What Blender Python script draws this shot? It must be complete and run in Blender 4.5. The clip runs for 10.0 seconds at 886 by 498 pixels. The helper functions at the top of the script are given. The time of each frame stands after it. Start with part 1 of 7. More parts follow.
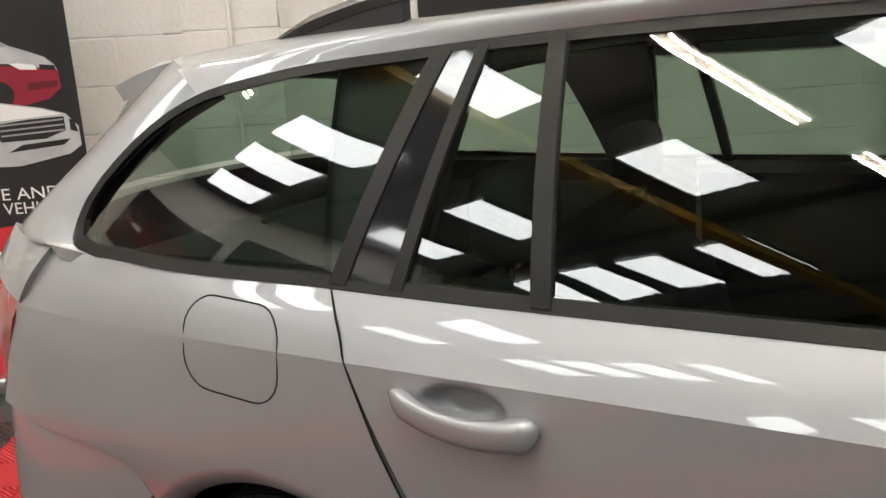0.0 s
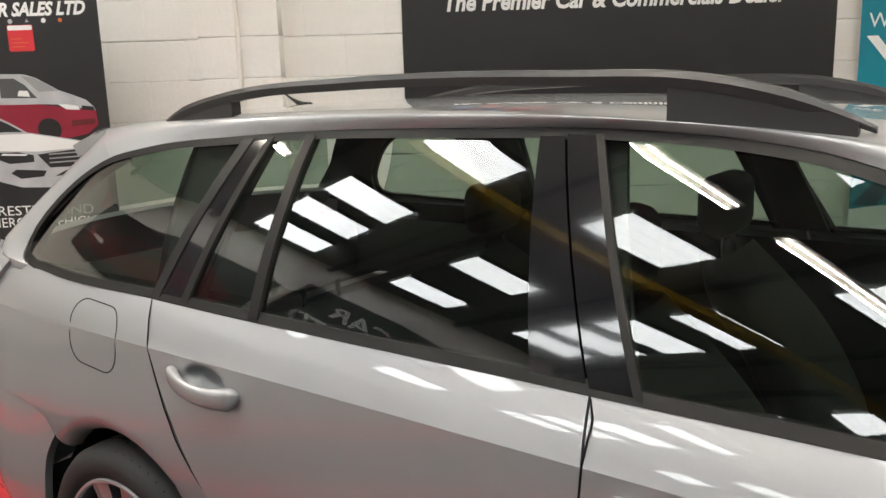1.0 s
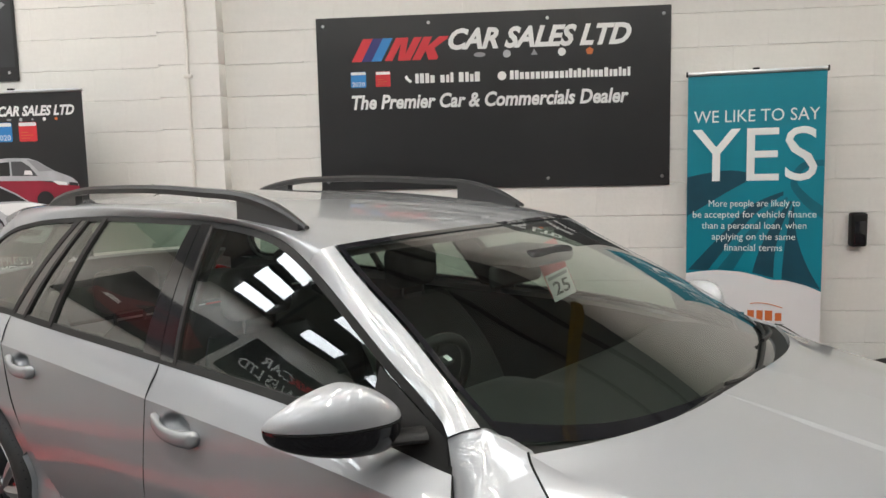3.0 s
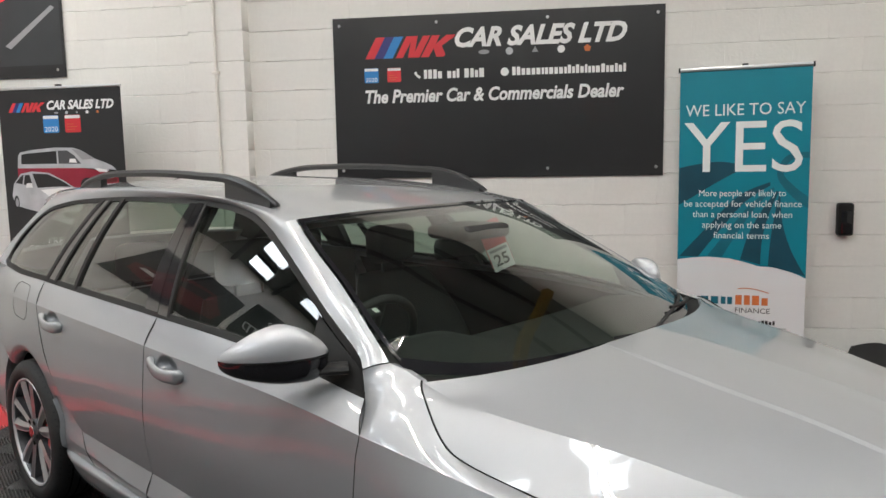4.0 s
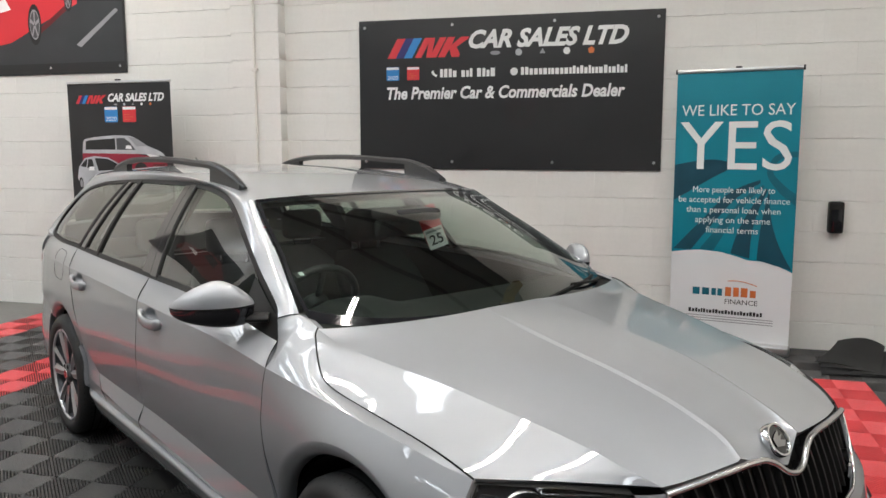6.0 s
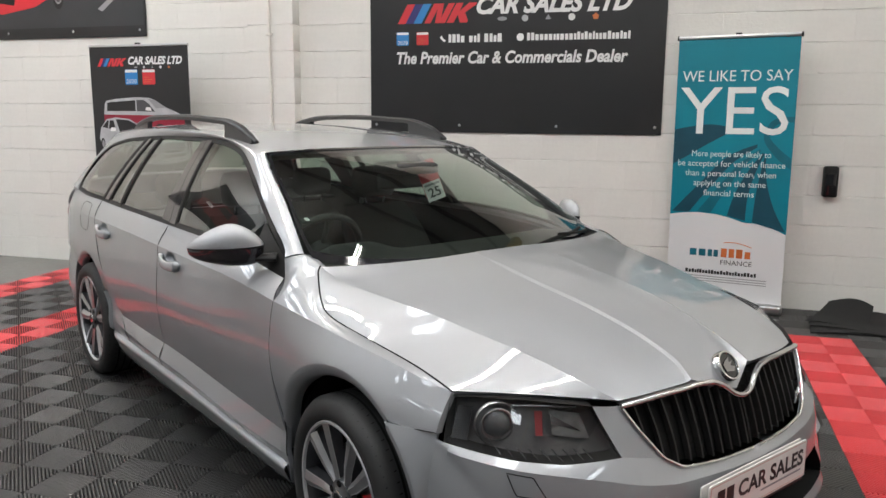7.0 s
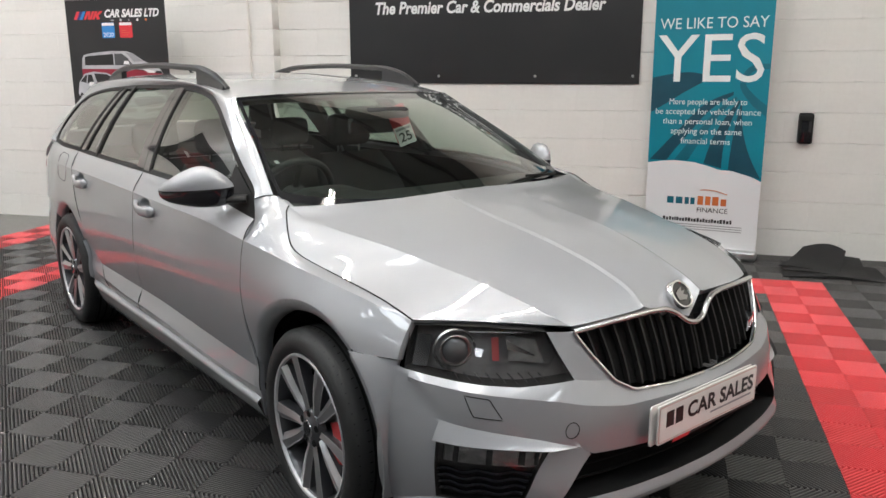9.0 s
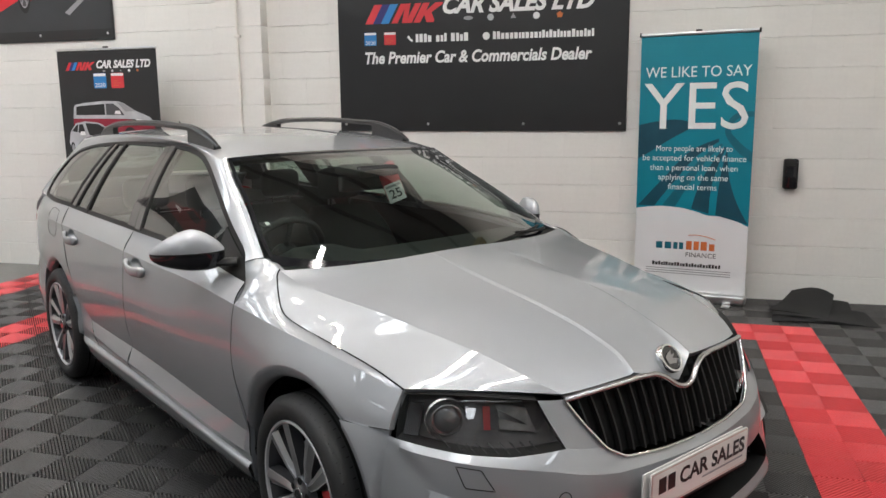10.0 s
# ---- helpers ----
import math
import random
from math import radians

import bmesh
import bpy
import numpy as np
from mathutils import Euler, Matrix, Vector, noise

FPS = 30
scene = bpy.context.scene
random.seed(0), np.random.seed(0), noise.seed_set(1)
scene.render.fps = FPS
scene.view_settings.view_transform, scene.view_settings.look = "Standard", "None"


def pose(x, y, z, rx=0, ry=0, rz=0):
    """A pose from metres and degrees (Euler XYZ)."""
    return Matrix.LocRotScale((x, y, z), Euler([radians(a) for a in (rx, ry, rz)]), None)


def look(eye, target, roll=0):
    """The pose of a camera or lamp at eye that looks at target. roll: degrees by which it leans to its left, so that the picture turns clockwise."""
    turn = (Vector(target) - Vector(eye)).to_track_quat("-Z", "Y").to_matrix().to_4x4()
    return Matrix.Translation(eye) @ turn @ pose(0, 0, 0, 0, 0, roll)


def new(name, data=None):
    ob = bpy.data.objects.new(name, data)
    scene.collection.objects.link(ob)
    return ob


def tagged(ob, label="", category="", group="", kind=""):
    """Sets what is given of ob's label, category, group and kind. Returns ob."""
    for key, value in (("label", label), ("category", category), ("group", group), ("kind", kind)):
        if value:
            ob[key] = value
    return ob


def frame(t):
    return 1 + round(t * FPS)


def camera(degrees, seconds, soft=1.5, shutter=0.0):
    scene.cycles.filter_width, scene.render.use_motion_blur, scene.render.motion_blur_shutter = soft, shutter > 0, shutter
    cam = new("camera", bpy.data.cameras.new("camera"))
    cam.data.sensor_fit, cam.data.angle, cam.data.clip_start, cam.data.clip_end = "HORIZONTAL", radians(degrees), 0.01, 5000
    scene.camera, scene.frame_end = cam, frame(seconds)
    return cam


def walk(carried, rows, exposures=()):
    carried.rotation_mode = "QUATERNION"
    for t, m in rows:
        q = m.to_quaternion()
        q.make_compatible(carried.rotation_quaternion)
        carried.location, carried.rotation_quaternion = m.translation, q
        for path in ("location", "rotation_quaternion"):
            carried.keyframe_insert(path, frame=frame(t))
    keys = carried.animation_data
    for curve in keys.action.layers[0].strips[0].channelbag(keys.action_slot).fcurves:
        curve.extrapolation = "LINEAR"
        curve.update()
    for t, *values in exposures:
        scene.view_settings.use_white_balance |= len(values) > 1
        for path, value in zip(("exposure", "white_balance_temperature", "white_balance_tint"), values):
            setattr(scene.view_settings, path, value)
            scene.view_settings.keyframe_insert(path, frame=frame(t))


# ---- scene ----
cam = camera(58.9, 10.0)
PATH = [
    (0, (1.801, -0.103, 1.294), (2.019, 1.837, 0.856), -3.5),
    (0.5, (2.035, -0.367, 1.339), (2.092, 1.593, 0.948), -2.7),
    (1, (2.416, -0.654, 1.408), (2.403, 1.31, 1.031), -1.8),
    (1.5, (2.771, -0.902, 1.438), (2.699, 1.068, 1.1), -1.6),
    (2, (3.088, -1.171, 1.483), (2.966, 0.803, 1.187), -1.2),
    (2.5, (3.413, -1.364, 1.51), (3.249, 0.613, 1.256), -1.3),
    (3, (3.628, -1.615, 1.523), (3.421, 0.361, 1.295), -1.4),
    (4.5, (4.146, -2.056, 1.499), (3.75, -0.112, 1.244), -0.9),
    (5, (4.292, -2.134, 1.519), (3.839, -0.203, 1.261), -0.6),
    (5.5, (4.481, -2.2, 1.516), (3.982, -0.28, 1.257), -0.3),
    (7, (4.761, -2.523, 1.467), (4.197, -0.634, 1.128), 0.3),
    (7.5, (4.837, -2.554, 1.401), (4.272, -0.693, 0.934), 0.7),
    (8, (4.869, -2.575, 1.353), (4.316, -0.732, 0.809), 0.3),
    (8.5, (4.868, -2.574, 1.373), (4.323, -0.72, 0.858), -0.0),
    (9, (4.867, -2.571, 1.408), (4.329, -0.695, 0.968), -0.2),
    (9.5, (4.869, -2.566, 1.461), (4.34, -0.675, 1.08), -0.3),
    (10, (4.869, -2.566, 1.501), (4.349, -0.667, 1.149), -0.6),
]
EXPOSURES = [(0, 0.95, 6700, 9), (1.5, 0.95, 6550, 9), (3, 0.85, 6300, 9), (5.5, 0.78, 6150, 9), (7.0, 0.86, 6150, 10), (7.6, 1.0, 6150, 10), (8.5, 1.03, 6150, 10), (9.2, 1.0, 6150, 10), (10, 0.8, 6150, 10)]
walk(cam, [(t, look(eye, target, roll)) for t, eye, target, roll in PATH], EXPOSURES)

# ---- world and lamps ----
world = bpy.data.worlds.new("world")
scene.world = world
world.use_nodes = True
bg = world.node_tree.nodes["Background"]
bg.inputs[0].default_value = (0.75, 0.85, 1.0, 1)
bg.inputs[1].default_value = 0.25

# ---- materials ----
def material(name, color, rough=0.5, metal=0.0, coat=0.0, coat_rough=0.03, grain=0.0, grain_scale=40.0, patch=0.0, patch_scale=1.5,
             bump=0.0, bump_scale=60.0, emit=0.0, vary=0.0, spec=0.5, rough_var=0.0):
    m = bpy.data.materials.new(name)
    m.use_nodes = True
    nt = m.node_tree
    p = nt.nodes["Principled BSDF"]
    p.inputs["Roughness"].default_value = rough
    p.inputs["Metallic"].default_value = metal
    p.inputs["Coat Weight"].default_value = coat
    p.inputs["Coat Roughness"].default_value = coat_rough
    p.inputs["Specular IOR Level"].default_value = spec
    p.inputs["Base Color"].default_value = (*color, 1)
    coord = nt.nodes.new("ShaderNodeTexCoord")
    out = None
    def mult(a, fac):
        mx = nt.nodes.new("ShaderNodeMix")
        mx.data_type = "RGBA"
        mx.blend_type = "MULTIPLY"
        mx.inputs[0].default_value = 1.0
        if a is None:
            mx.inputs[6].default_value = (*color, 1)
        else:
            nt.links.new(a, mx.inputs[6])
        nt.links.new(fac, mx.inputs[7])
        return mx.outputs[2]
    def span(sock, lo, hi):
        r = nt.nodes.new("ShaderNodeMapRange")
        r.inputs[1].default_value, r.inputs[2].default_value = 0.25, 0.75
        r.inputs[3].default_value, r.inputs[4].default_value = lo, hi
        nt.links.new(sock, r.inputs[0])
        return r.outputs[0]
    def tex(scale, detail):
        n = nt.nodes.new("ShaderNodeTexNoise")
        n.inputs["Scale"].default_value = scale
        n.inputs["Detail"].default_value = detail
        nt.links.new(coord.outputs["Object"], n.inputs["Vector"])
        return n.outputs[0]
    if grain:
        out = mult(out, span(tex(grain_scale, 4), 1 - grain, 1 + grain * 0.4))
    if patch:
        out = mult(out, span(tex(patch_scale, 5), 1 - patch, 1.0))
    if vary:
        info = nt.nodes.new("ShaderNodeObjectInfo")
        r = nt.nodes.new("ShaderNodeMapRange")
        r.inputs[3].default_value, r.inputs[4].default_value = 1 - vary, 1 + vary * 0.5
        nt.links.new(info.outputs["Random"], r.inputs[0])
        out = mult(out, r.outputs[0])
    if out is not None:
        nt.links.new(out, p.inputs["Base Color"])
    if rough_var:
        nt.links.new(span(tex(patch_scale * 4, 4), rough - rough_var, rough + rough_var), p.inputs["Roughness"])
    if bump:
        b = nt.nodes.new("ShaderNodeBump")
        b.inputs["Strength"].default_value = bump
        b.inputs["Distance"].default_value = 0.004
        nt.links.new(tex(bump_scale, 5), b.inputs["Height"])
        nt.links.new(b.outputs[0], p.inputs["Normal"])
    if emit:
        p.inputs["Emission Color"].default_value = (*color, 1)
        p.inputs["Emission Strength"].default_value = emit
    return m


def glass_material(name, tint, rough=0.0, ior=1.5, rise=4.5):
    m = bpy.data.materials.new(name)
    m.use_nodes = True
    nt = m.node_tree
    nt.nodes.remove(nt.nodes["Principled BSDF"])
    tr = nt.nodes.new("ShaderNodeBsdfTransparent")
    tr.inputs[0].default_value = (*tint, 1)
    gl = nt.nodes.new("ShaderNodeBsdfGlossy")
    gl.inputs["Roughness"].default_value = rough
    gl.inputs["Color"].default_value = (1, 1, 1, 1)
    lw = nt.nodes.new("ShaderNodeLayerWeight")
    lw.inputs[0].default_value = 0.5
    pw = nt.nodes.new("ShaderNodeMath")
    pw.operation = "POWER"
    pw.inputs[1].default_value = rise
    nt.links.new(lw.outputs["Facing"], pw.inputs[0])
    fr = nt.nodes.new("ShaderNodeMath")
    fr.operation = "MULTIPLY_ADD"
    f0 = ((ior - 1) / (ior + 1)) ** 2 * 1.4
    fr.inputs[1].default_value, fr.inputs[2].default_value = 1 - f0, f0
    nt.links.new(pw.outputs[0], fr.inputs[0])
    mx = nt.nodes.new("ShaderNodeMixShader")
    nt.links.new(fr.outputs[0], mx.inputs[0])
    nt.links.new(tr.outputs[0], mx.inputs[1])
    nt.links.new(gl.outputs[0], mx.inputs[2])
    nt.links.new(mx.outputs[0], nt.nodes["Material Output"].inputs[0])
    return m


M_PAINT = material("silver_paint", (0.362, 0.37, 0.384), 0.56, 0.62, 1.0, 0.012, grain=0.05, grain_scale=1400, patch=0.03, patch_scale=2.0)
M_TRIM = material("black_trim", (0.014, 0.0135, 0.013), 0.5, spec=0.18, bump=0.05, bump_scale=400)
M_GLOSS = material("gloss_black", (0.008, 0.008, 0.01), 0.08, coat=0.5)
M_RAIL = material("satin_black_rail", (0.035, 0.035, 0.036), 0.38, 0.3)
M_SHELL = material("dark_shell", (0.006, 0.006, 0.006), 0.85, spec=0.2)
M_GLASS = glass_material("tinted_glass", (0.50, 0.60, 0.53), ior=1.55, rise=3.8)
M_SCREEN = glass_material("windscreen_glass", (0.70, 0.79, 0.73), ior=1.55, rise=2.7)
M_LENS = glass_material("clear_lens", (0.9, 0.9, 0.9), ior=1.5)
M_LAMPGLASS = material("projector_glass", (0.20, 0.205, 0.21), 0.12, 0.3, coat=1.0)
M_LAMPRED = material("dull_red_reflector", (0.30, 0.05, 0.05), 0.35, 0.3)
M_CHROME = material("chrome", (0.78, 0.78, 0.78), 0.08, 1.0)
M_SATIN = material("satin_silver", (0.55, 0.55, 0.55), 0.25, 1.0)
M_TYRE = material("tyre_rubber", (0.018, 0.018, 0.018), 0.65, bump=0.2, bump_scale=300, patch=0.3, patch_scale=8)
M_ALLOY = material("machined_alloy", (0.60, 0.60, 0.61), 0.42, 0.5, grain=0.05, grain_scale=200)
M_ANTHRA = material("anthracite_paint", (0.075, 0.075, 0.08), 0.35, 0.4, 0.6)
M_ALLOYGREY = material("grey_alloy_paint", (0.42, 0.42, 0.43), 0.28, 0.85, 0.4, grain=0.05, grain_scale=300)
M_DISC = material("brake_disc", (0.35, 0.34, 0.33), 0.35, 1.0, grain=0.2, grain_scale=90)
M_RED = material("red_caliper", (0.55, 0.01, 0.015), 0.3, coat=0.6)
M_REDLENS = material("red_lens", (0.40, 0.010, 0.013), 0.25, coat=0.3, patch=0.3, patch_scale=20)
M_FABRIC = material("dark_fabric", (0.03, 0.03, 0.031), 0.85, grain=0.3, grain_scale=300)
M_DASH = material("dashboard_plastic", (0.012, 0.012, 0.012), 0.6, bump=0.15, bump_scale=500)
M_LINING = material("grey_headlining", (0.22, 0.215, 0.20), 0.9)
M_WALL = material("cream_paint", (0.83, 0.815, 0.775), 0.6, grain=0.03, grain_scale=30, patch=0.05, patch_scale=2.5, bump=0.55, bump_scale=40, vary=0.018)
M_WALLPLAIN = material("cream_wall_paint", (0.78, 0.765, 0.725), 0.6, patch=0.08, patch_scale=1.2, bump=0.3, bump_scale=30)
M_WALLDARK = material("dark_unseen_wall", (0.30, 0.31, 0.315), 0.6, patch=0.15, patch_scale=1.2, bump=0.3, bump_scale=30)
M_HOUSING = material("lamp_housing", (0.21, 0.203, 0.2), 0.35, 0.4, patch=0.4, patch_scale=18)
M_LAMPGREY = material("lamp_grey", (0.55, 0.54, 0.53), 0.25, 0.7, patch=0.5, patch_scale=30)
M_FOG = material("fog_reflector", (0.55, 0.55, 0.55), 0.12, 1.0, patch=0.85, patch_scale=22, bump=1.0, bump_scale=45)
M_DARKCHROME = material("dark_chrome", (0.32, 0.32, 0.33), 0.15, 1.0)
M_MORTAR = material("painted_mortar", (0.79, 0.775, 0.735), 0.7, patch=0.15, patch_scale=5, bump=0.4, bump_scale=60)
M_CONC = material("grey_concrete", (0.26, 0.255, 0.24), 0.75, grain=0.12, grain_scale=25, patch=0.25, patch_scale=1.2, bump=0.2, bump_scale=30)
M_TILE = material("dark_grey_tile", (0.066, 0.063, 0.062), 0.40, grain=0.1, grain_scale=120, patch=0.25, patch_scale=3, vary=0.18)
# Tile base: the shade down between the ribs is put into its colour.
M_TILEBASE = material("near_black_tile_base", (0.006, 0.006, 0.006), 0.9)
M_TILERED = material("red_tile", (0.80, 0.065, 0.075), 0.36, grain=0.08, grain_scale=120, patch=0.12, patch_scale=3, vary=0.1)
M_BOARD = material("black_sign_board", (0.018, 0.018, 0.019), 0.35, rough_var=0.06, patch=0.15, patch_scale=2)
M_WHITE = material("white_print", (0.82, 0.82, 0.81), 0.45)
M_BANNER_W = material("white_banner", (0.76, 0.77, 0.78), 0.5, patch=0.03, patch_scale=3)
M_TEAL = material("teal_print", (0.0, 0.22, 0.30), 0.42, patch=0.15, patch_scale=1.6)
M_TEALDARK = material("dark_teal_print", (0.006, 0.07, 0.11), 0.42, patch=0.3, patch_scale=6)
M_TEALMID = material("mid_teal_print", (0.005, 0.14, 0.20), 0.42, patch=0.3, patch_scale=6)
M_PRED = material("red_print", (0.62, 0.03, 0.04), 0.45)
M_PBLUE = material("blue_print", (0.03, 0.22, 0.55), 0.45)
M_PNAVY = material("navy_print", (0.03, 0.03, 0.16), 0.45)
M_ORANGE = material("orange_print", (0.62, 0.16, 0.04), 0.45)
M_GREYP = material("grey_print", (0.30, 0.30, 0.31), 0.45)
M_GREYDARK = material("dark_grey_print", (0.07, 0.072, 0.075), 0.45)
M_SILVERP = material("silver_print", (0.55, 0.56, 0.58), 0.45, patch=0.35, patch_scale=7)
M_ALU = material("aluminium", (0.7, 0.7, 0.7), 0.3, 1.0)
M_RUBBER = material("black_rubber_mat", (0.012, 0.012, 0.012), 0.75, bump=0.3, bump_scale=200)
M_PIPE = material("painted_conduit", (0.78, 0.755, 0.70), 0.45)
M_ROOF = material("dark_roof_sheet", (0.22, 0.232, 0.226), 0.7, patch=0.3, patch_scale=0.8)
M_STEEL = material("steel_purlin", (0.03, 0.032, 0.035), 0.6)
M_YELLOW = material("yellow_beam_paint", (0.30, 0.19, 0.015), 0.5, patch=0.3, patch_scale=3)
M_SKY = material("rooflight_sheet", (0.95, 0.985, 1.0), 0.6, emit=5.5)
M_TUBE = material("fluorescent_tube", (1.0, 0.90, 0.78), 0.6, emit=92.0)
M_PLATE = material("plate_white", (0.80, 0.78, 0.75), 0.3, coat=0.5)
M_DARKRED = material("dark_red_print", (0.12, 0.01, 0.012), 0.45)
M_WINE = material("wine_red_print", (0.30, 0.012, 0.035), 0.45, patch=0.25, patch_scale=6)
M_ROSE = material("plate_border", (0.62, 0.42, 0.38), 0.4)
M_ROAD = material("road_print", (0.04, 0.042, 0.045), 0.45, patch=0.3, patch_scale=2)
M_BLACKP = material("black_print", (0.012, 0.012, 0.012), 0.4)


# ---- mesh helpers ----
def finish(name, verts, faces, mat, parent=None, label="", sharp=35, smooth=True):
    me = bpy.data.meshes.new(name)
    me.from_pydata([tuple(map(float, v)) for v in verts], [], [tuple(map(int, f)) for f in faces])
    me.update()
    if smooth:
        me.polygons.foreach_set("use_smooth", [True] * len(me.polygons))
        me.set_sharp_from_angle(angle=radians(sharp))
    me.materials.append(mat)
    ob = new(name, me)
    if parent is not None:
        ob.parent = parent
    if label:
        ob["label"] = label
    return ob


def part(name, bm, mat, parent=None, label="", sharp=35, smooth=True):
    me = bpy.data.meshes.new(name)
    bmesh.ops.recalc_face_normals(bm, faces=bm.faces)
    bm.to_mesh(me)
    bm.free()
    if smooth:
        me.polygons.foreach_set("use_smooth", [True] * len(me.polygons))
        me.set_sharp_from_angle(angle=radians(sharp))
    me.materials.append(mat)
    ob = new(name, me)
    if parent is not None:
        ob.parent = parent
    if label:
        ob["label"] = label
    return ob


def thing(name, m=None, label="", category="", group="", kind=""):
    ob = new(name)
    if m is not None:
        ob.matrix_world = m
    return tagged(ob, label, category, group, kind)


def add_box(bm, x0, x1, y0, y1, z0, z1, bevel=0.0, seg=2):
    r = bmesh.ops.create_cube(bm, size=1.0)
    vs = r["verts"]
    for v in vs:
        v.co = Vector((x0 + (v.co.x + 0.5) * (x1 - x0), y0 + (v.co.y + 0.5) * (y1 - y0), z0 + (v.co.z + 0.5) * (z1 - z0)))
    if bevel > 0:
        es = list({e for v in vs for e in v.link_edges})
        bmesh.ops.bevel(bm, geom=es, offset=bevel, segments=seg, affect="EDGES", profile=0.5)


def box(name, x0, x1, y0, y1, z0, z1, mat, parent=None, label="", bevel=0.0, seg=2):
    bm = bmesh.new()
    add_box(bm, x0, x1, y0, y1, z0, z1, bevel, seg)
    return part(name, bm, mat, parent, label)


def curve(P, n, corners=()):
    """n points along a smooth line through P (Catmull-Rom by chord length), broken at the corners."""
    P = np.array(P, float)
    if corners:
        cuts = [0, *corners, len(P) - 1]
        seg = [np.sum(np.linalg.norm(np.diff(P[a:b + 1], axis=0), axis=1)) for a, b in zip(cuts[:-1], cuts[1:])]
        tot = sum(seg)
        ns = [max(2, int(round(n * s / tot))) for s in seg]
        ns[-1] = n - sum(ns[:-1])
        out = []
        for i, (a, b) in enumerate(zip(cuts[:-1], cuts[1:])):
            c = curve(P[a:b + 1], ns[i] + (0 if i == len(ns) - 1 else 1))
            out.append(c if i == len(ns) - 1 else c[:-1])
        return np.vstack(out)
    d = np.linalg.norm(np.diff(P, axis=0), axis=1)
    s = np.concatenate([[0], np.cumsum(d)])
    return spline_at(s, P, np.linspace(0, s[-1], n))


def spline_at(s, P, x):
    """Cubic Hermite through (s, P) at x."""
    s, P, x = np.array(s, float), np.array(P, float), np.array(x, float)
    one = P.ndim == 1
    if one:
        P = P[:, None]
    if len(s) == 2:
        t = ((x - s[0]) / (s[1] - s[0]))[:, None]
        r = P[0] * (1 - t) + P[1] * t
        return r[:, 0] if one else r
    h = np.diff(s)[:, None]
    g = np.diff(P, axis=0) / h
    T = np.empty_like(P)
    T[1:-1] = (g[:-1] * h[1:] + g[1:] * h[:-1]) / (h[:-1] + h[1:])
    T[0], T[-1] = 1.5 * g[0] - 0.5 * T[1], 1.5 * g[-1] - 0.5 * T[-2]
    i = np.clip(np.searchsorted(s, x, side="right") - 1, 0, len(s) - 2)
    hh = h[i]
    t = ((x - s[i]) / h[i, 0])[:, None]
    r = ((2 * t**3 - 3 * t**2 + 1) * P[i] + (t**3 - 2 * t**2 + t) * hh * T[i] + (-2 * t**3 + 3 * t**2) * P[i + 1] + (t**3 - t**2) * hh * T[i + 1])
    return r[:, 0] if one else r


def loft(rows, n, per=6, breaks=()):
    """A grid through lines: each row is a list of points or a ready array of n points; breaks: rows where the surface has an edge."""
    R = [r if isinstance(r, np.ndarray) and len(r) == n else curve(r, n) for r in rows]
    R = np.array(R)
    cuts = [0, *breaks, len(R) - 1]
    out = []
    for a, b in zip(cuts[:-1], cuts[1:]):
        blk = R[a:b + 1]
        m = (b - a) * per + 1
        if len(blk) == 2:
            t = np.linspace(0, 1, m)[:, None, None]
            g = blk[0] * (1 - t) + blk[1] * t
        else:
            g = np.empty((m, n, 3))
            for j in range(n):
                d = np.linalg.norm(np.diff(blk[:, j], axis=0), axis=1) + 1e-6
                s = np.concatenate([[0], np.cumsum(d)])
                x = np.interp(np.linspace(0, b - a, m), np.arange(b - a + 1), s)
                g[:, j] = spline_at(s, blk[:, j], x)
        out.append(g if a == 0 else g[1:])
    return np.vstack(out)


def grid_normals(G):
    du = np.gradient(G, axis=0)
    dv = np.gradient(G, axis=1)
    n = np.cross(du, dv)
    return n / (np.linalg.norm(n, axis=2, keepdims=True) + 1e-9)


def mirrored(G):
    return (G * np.array([1, -1, 1]))


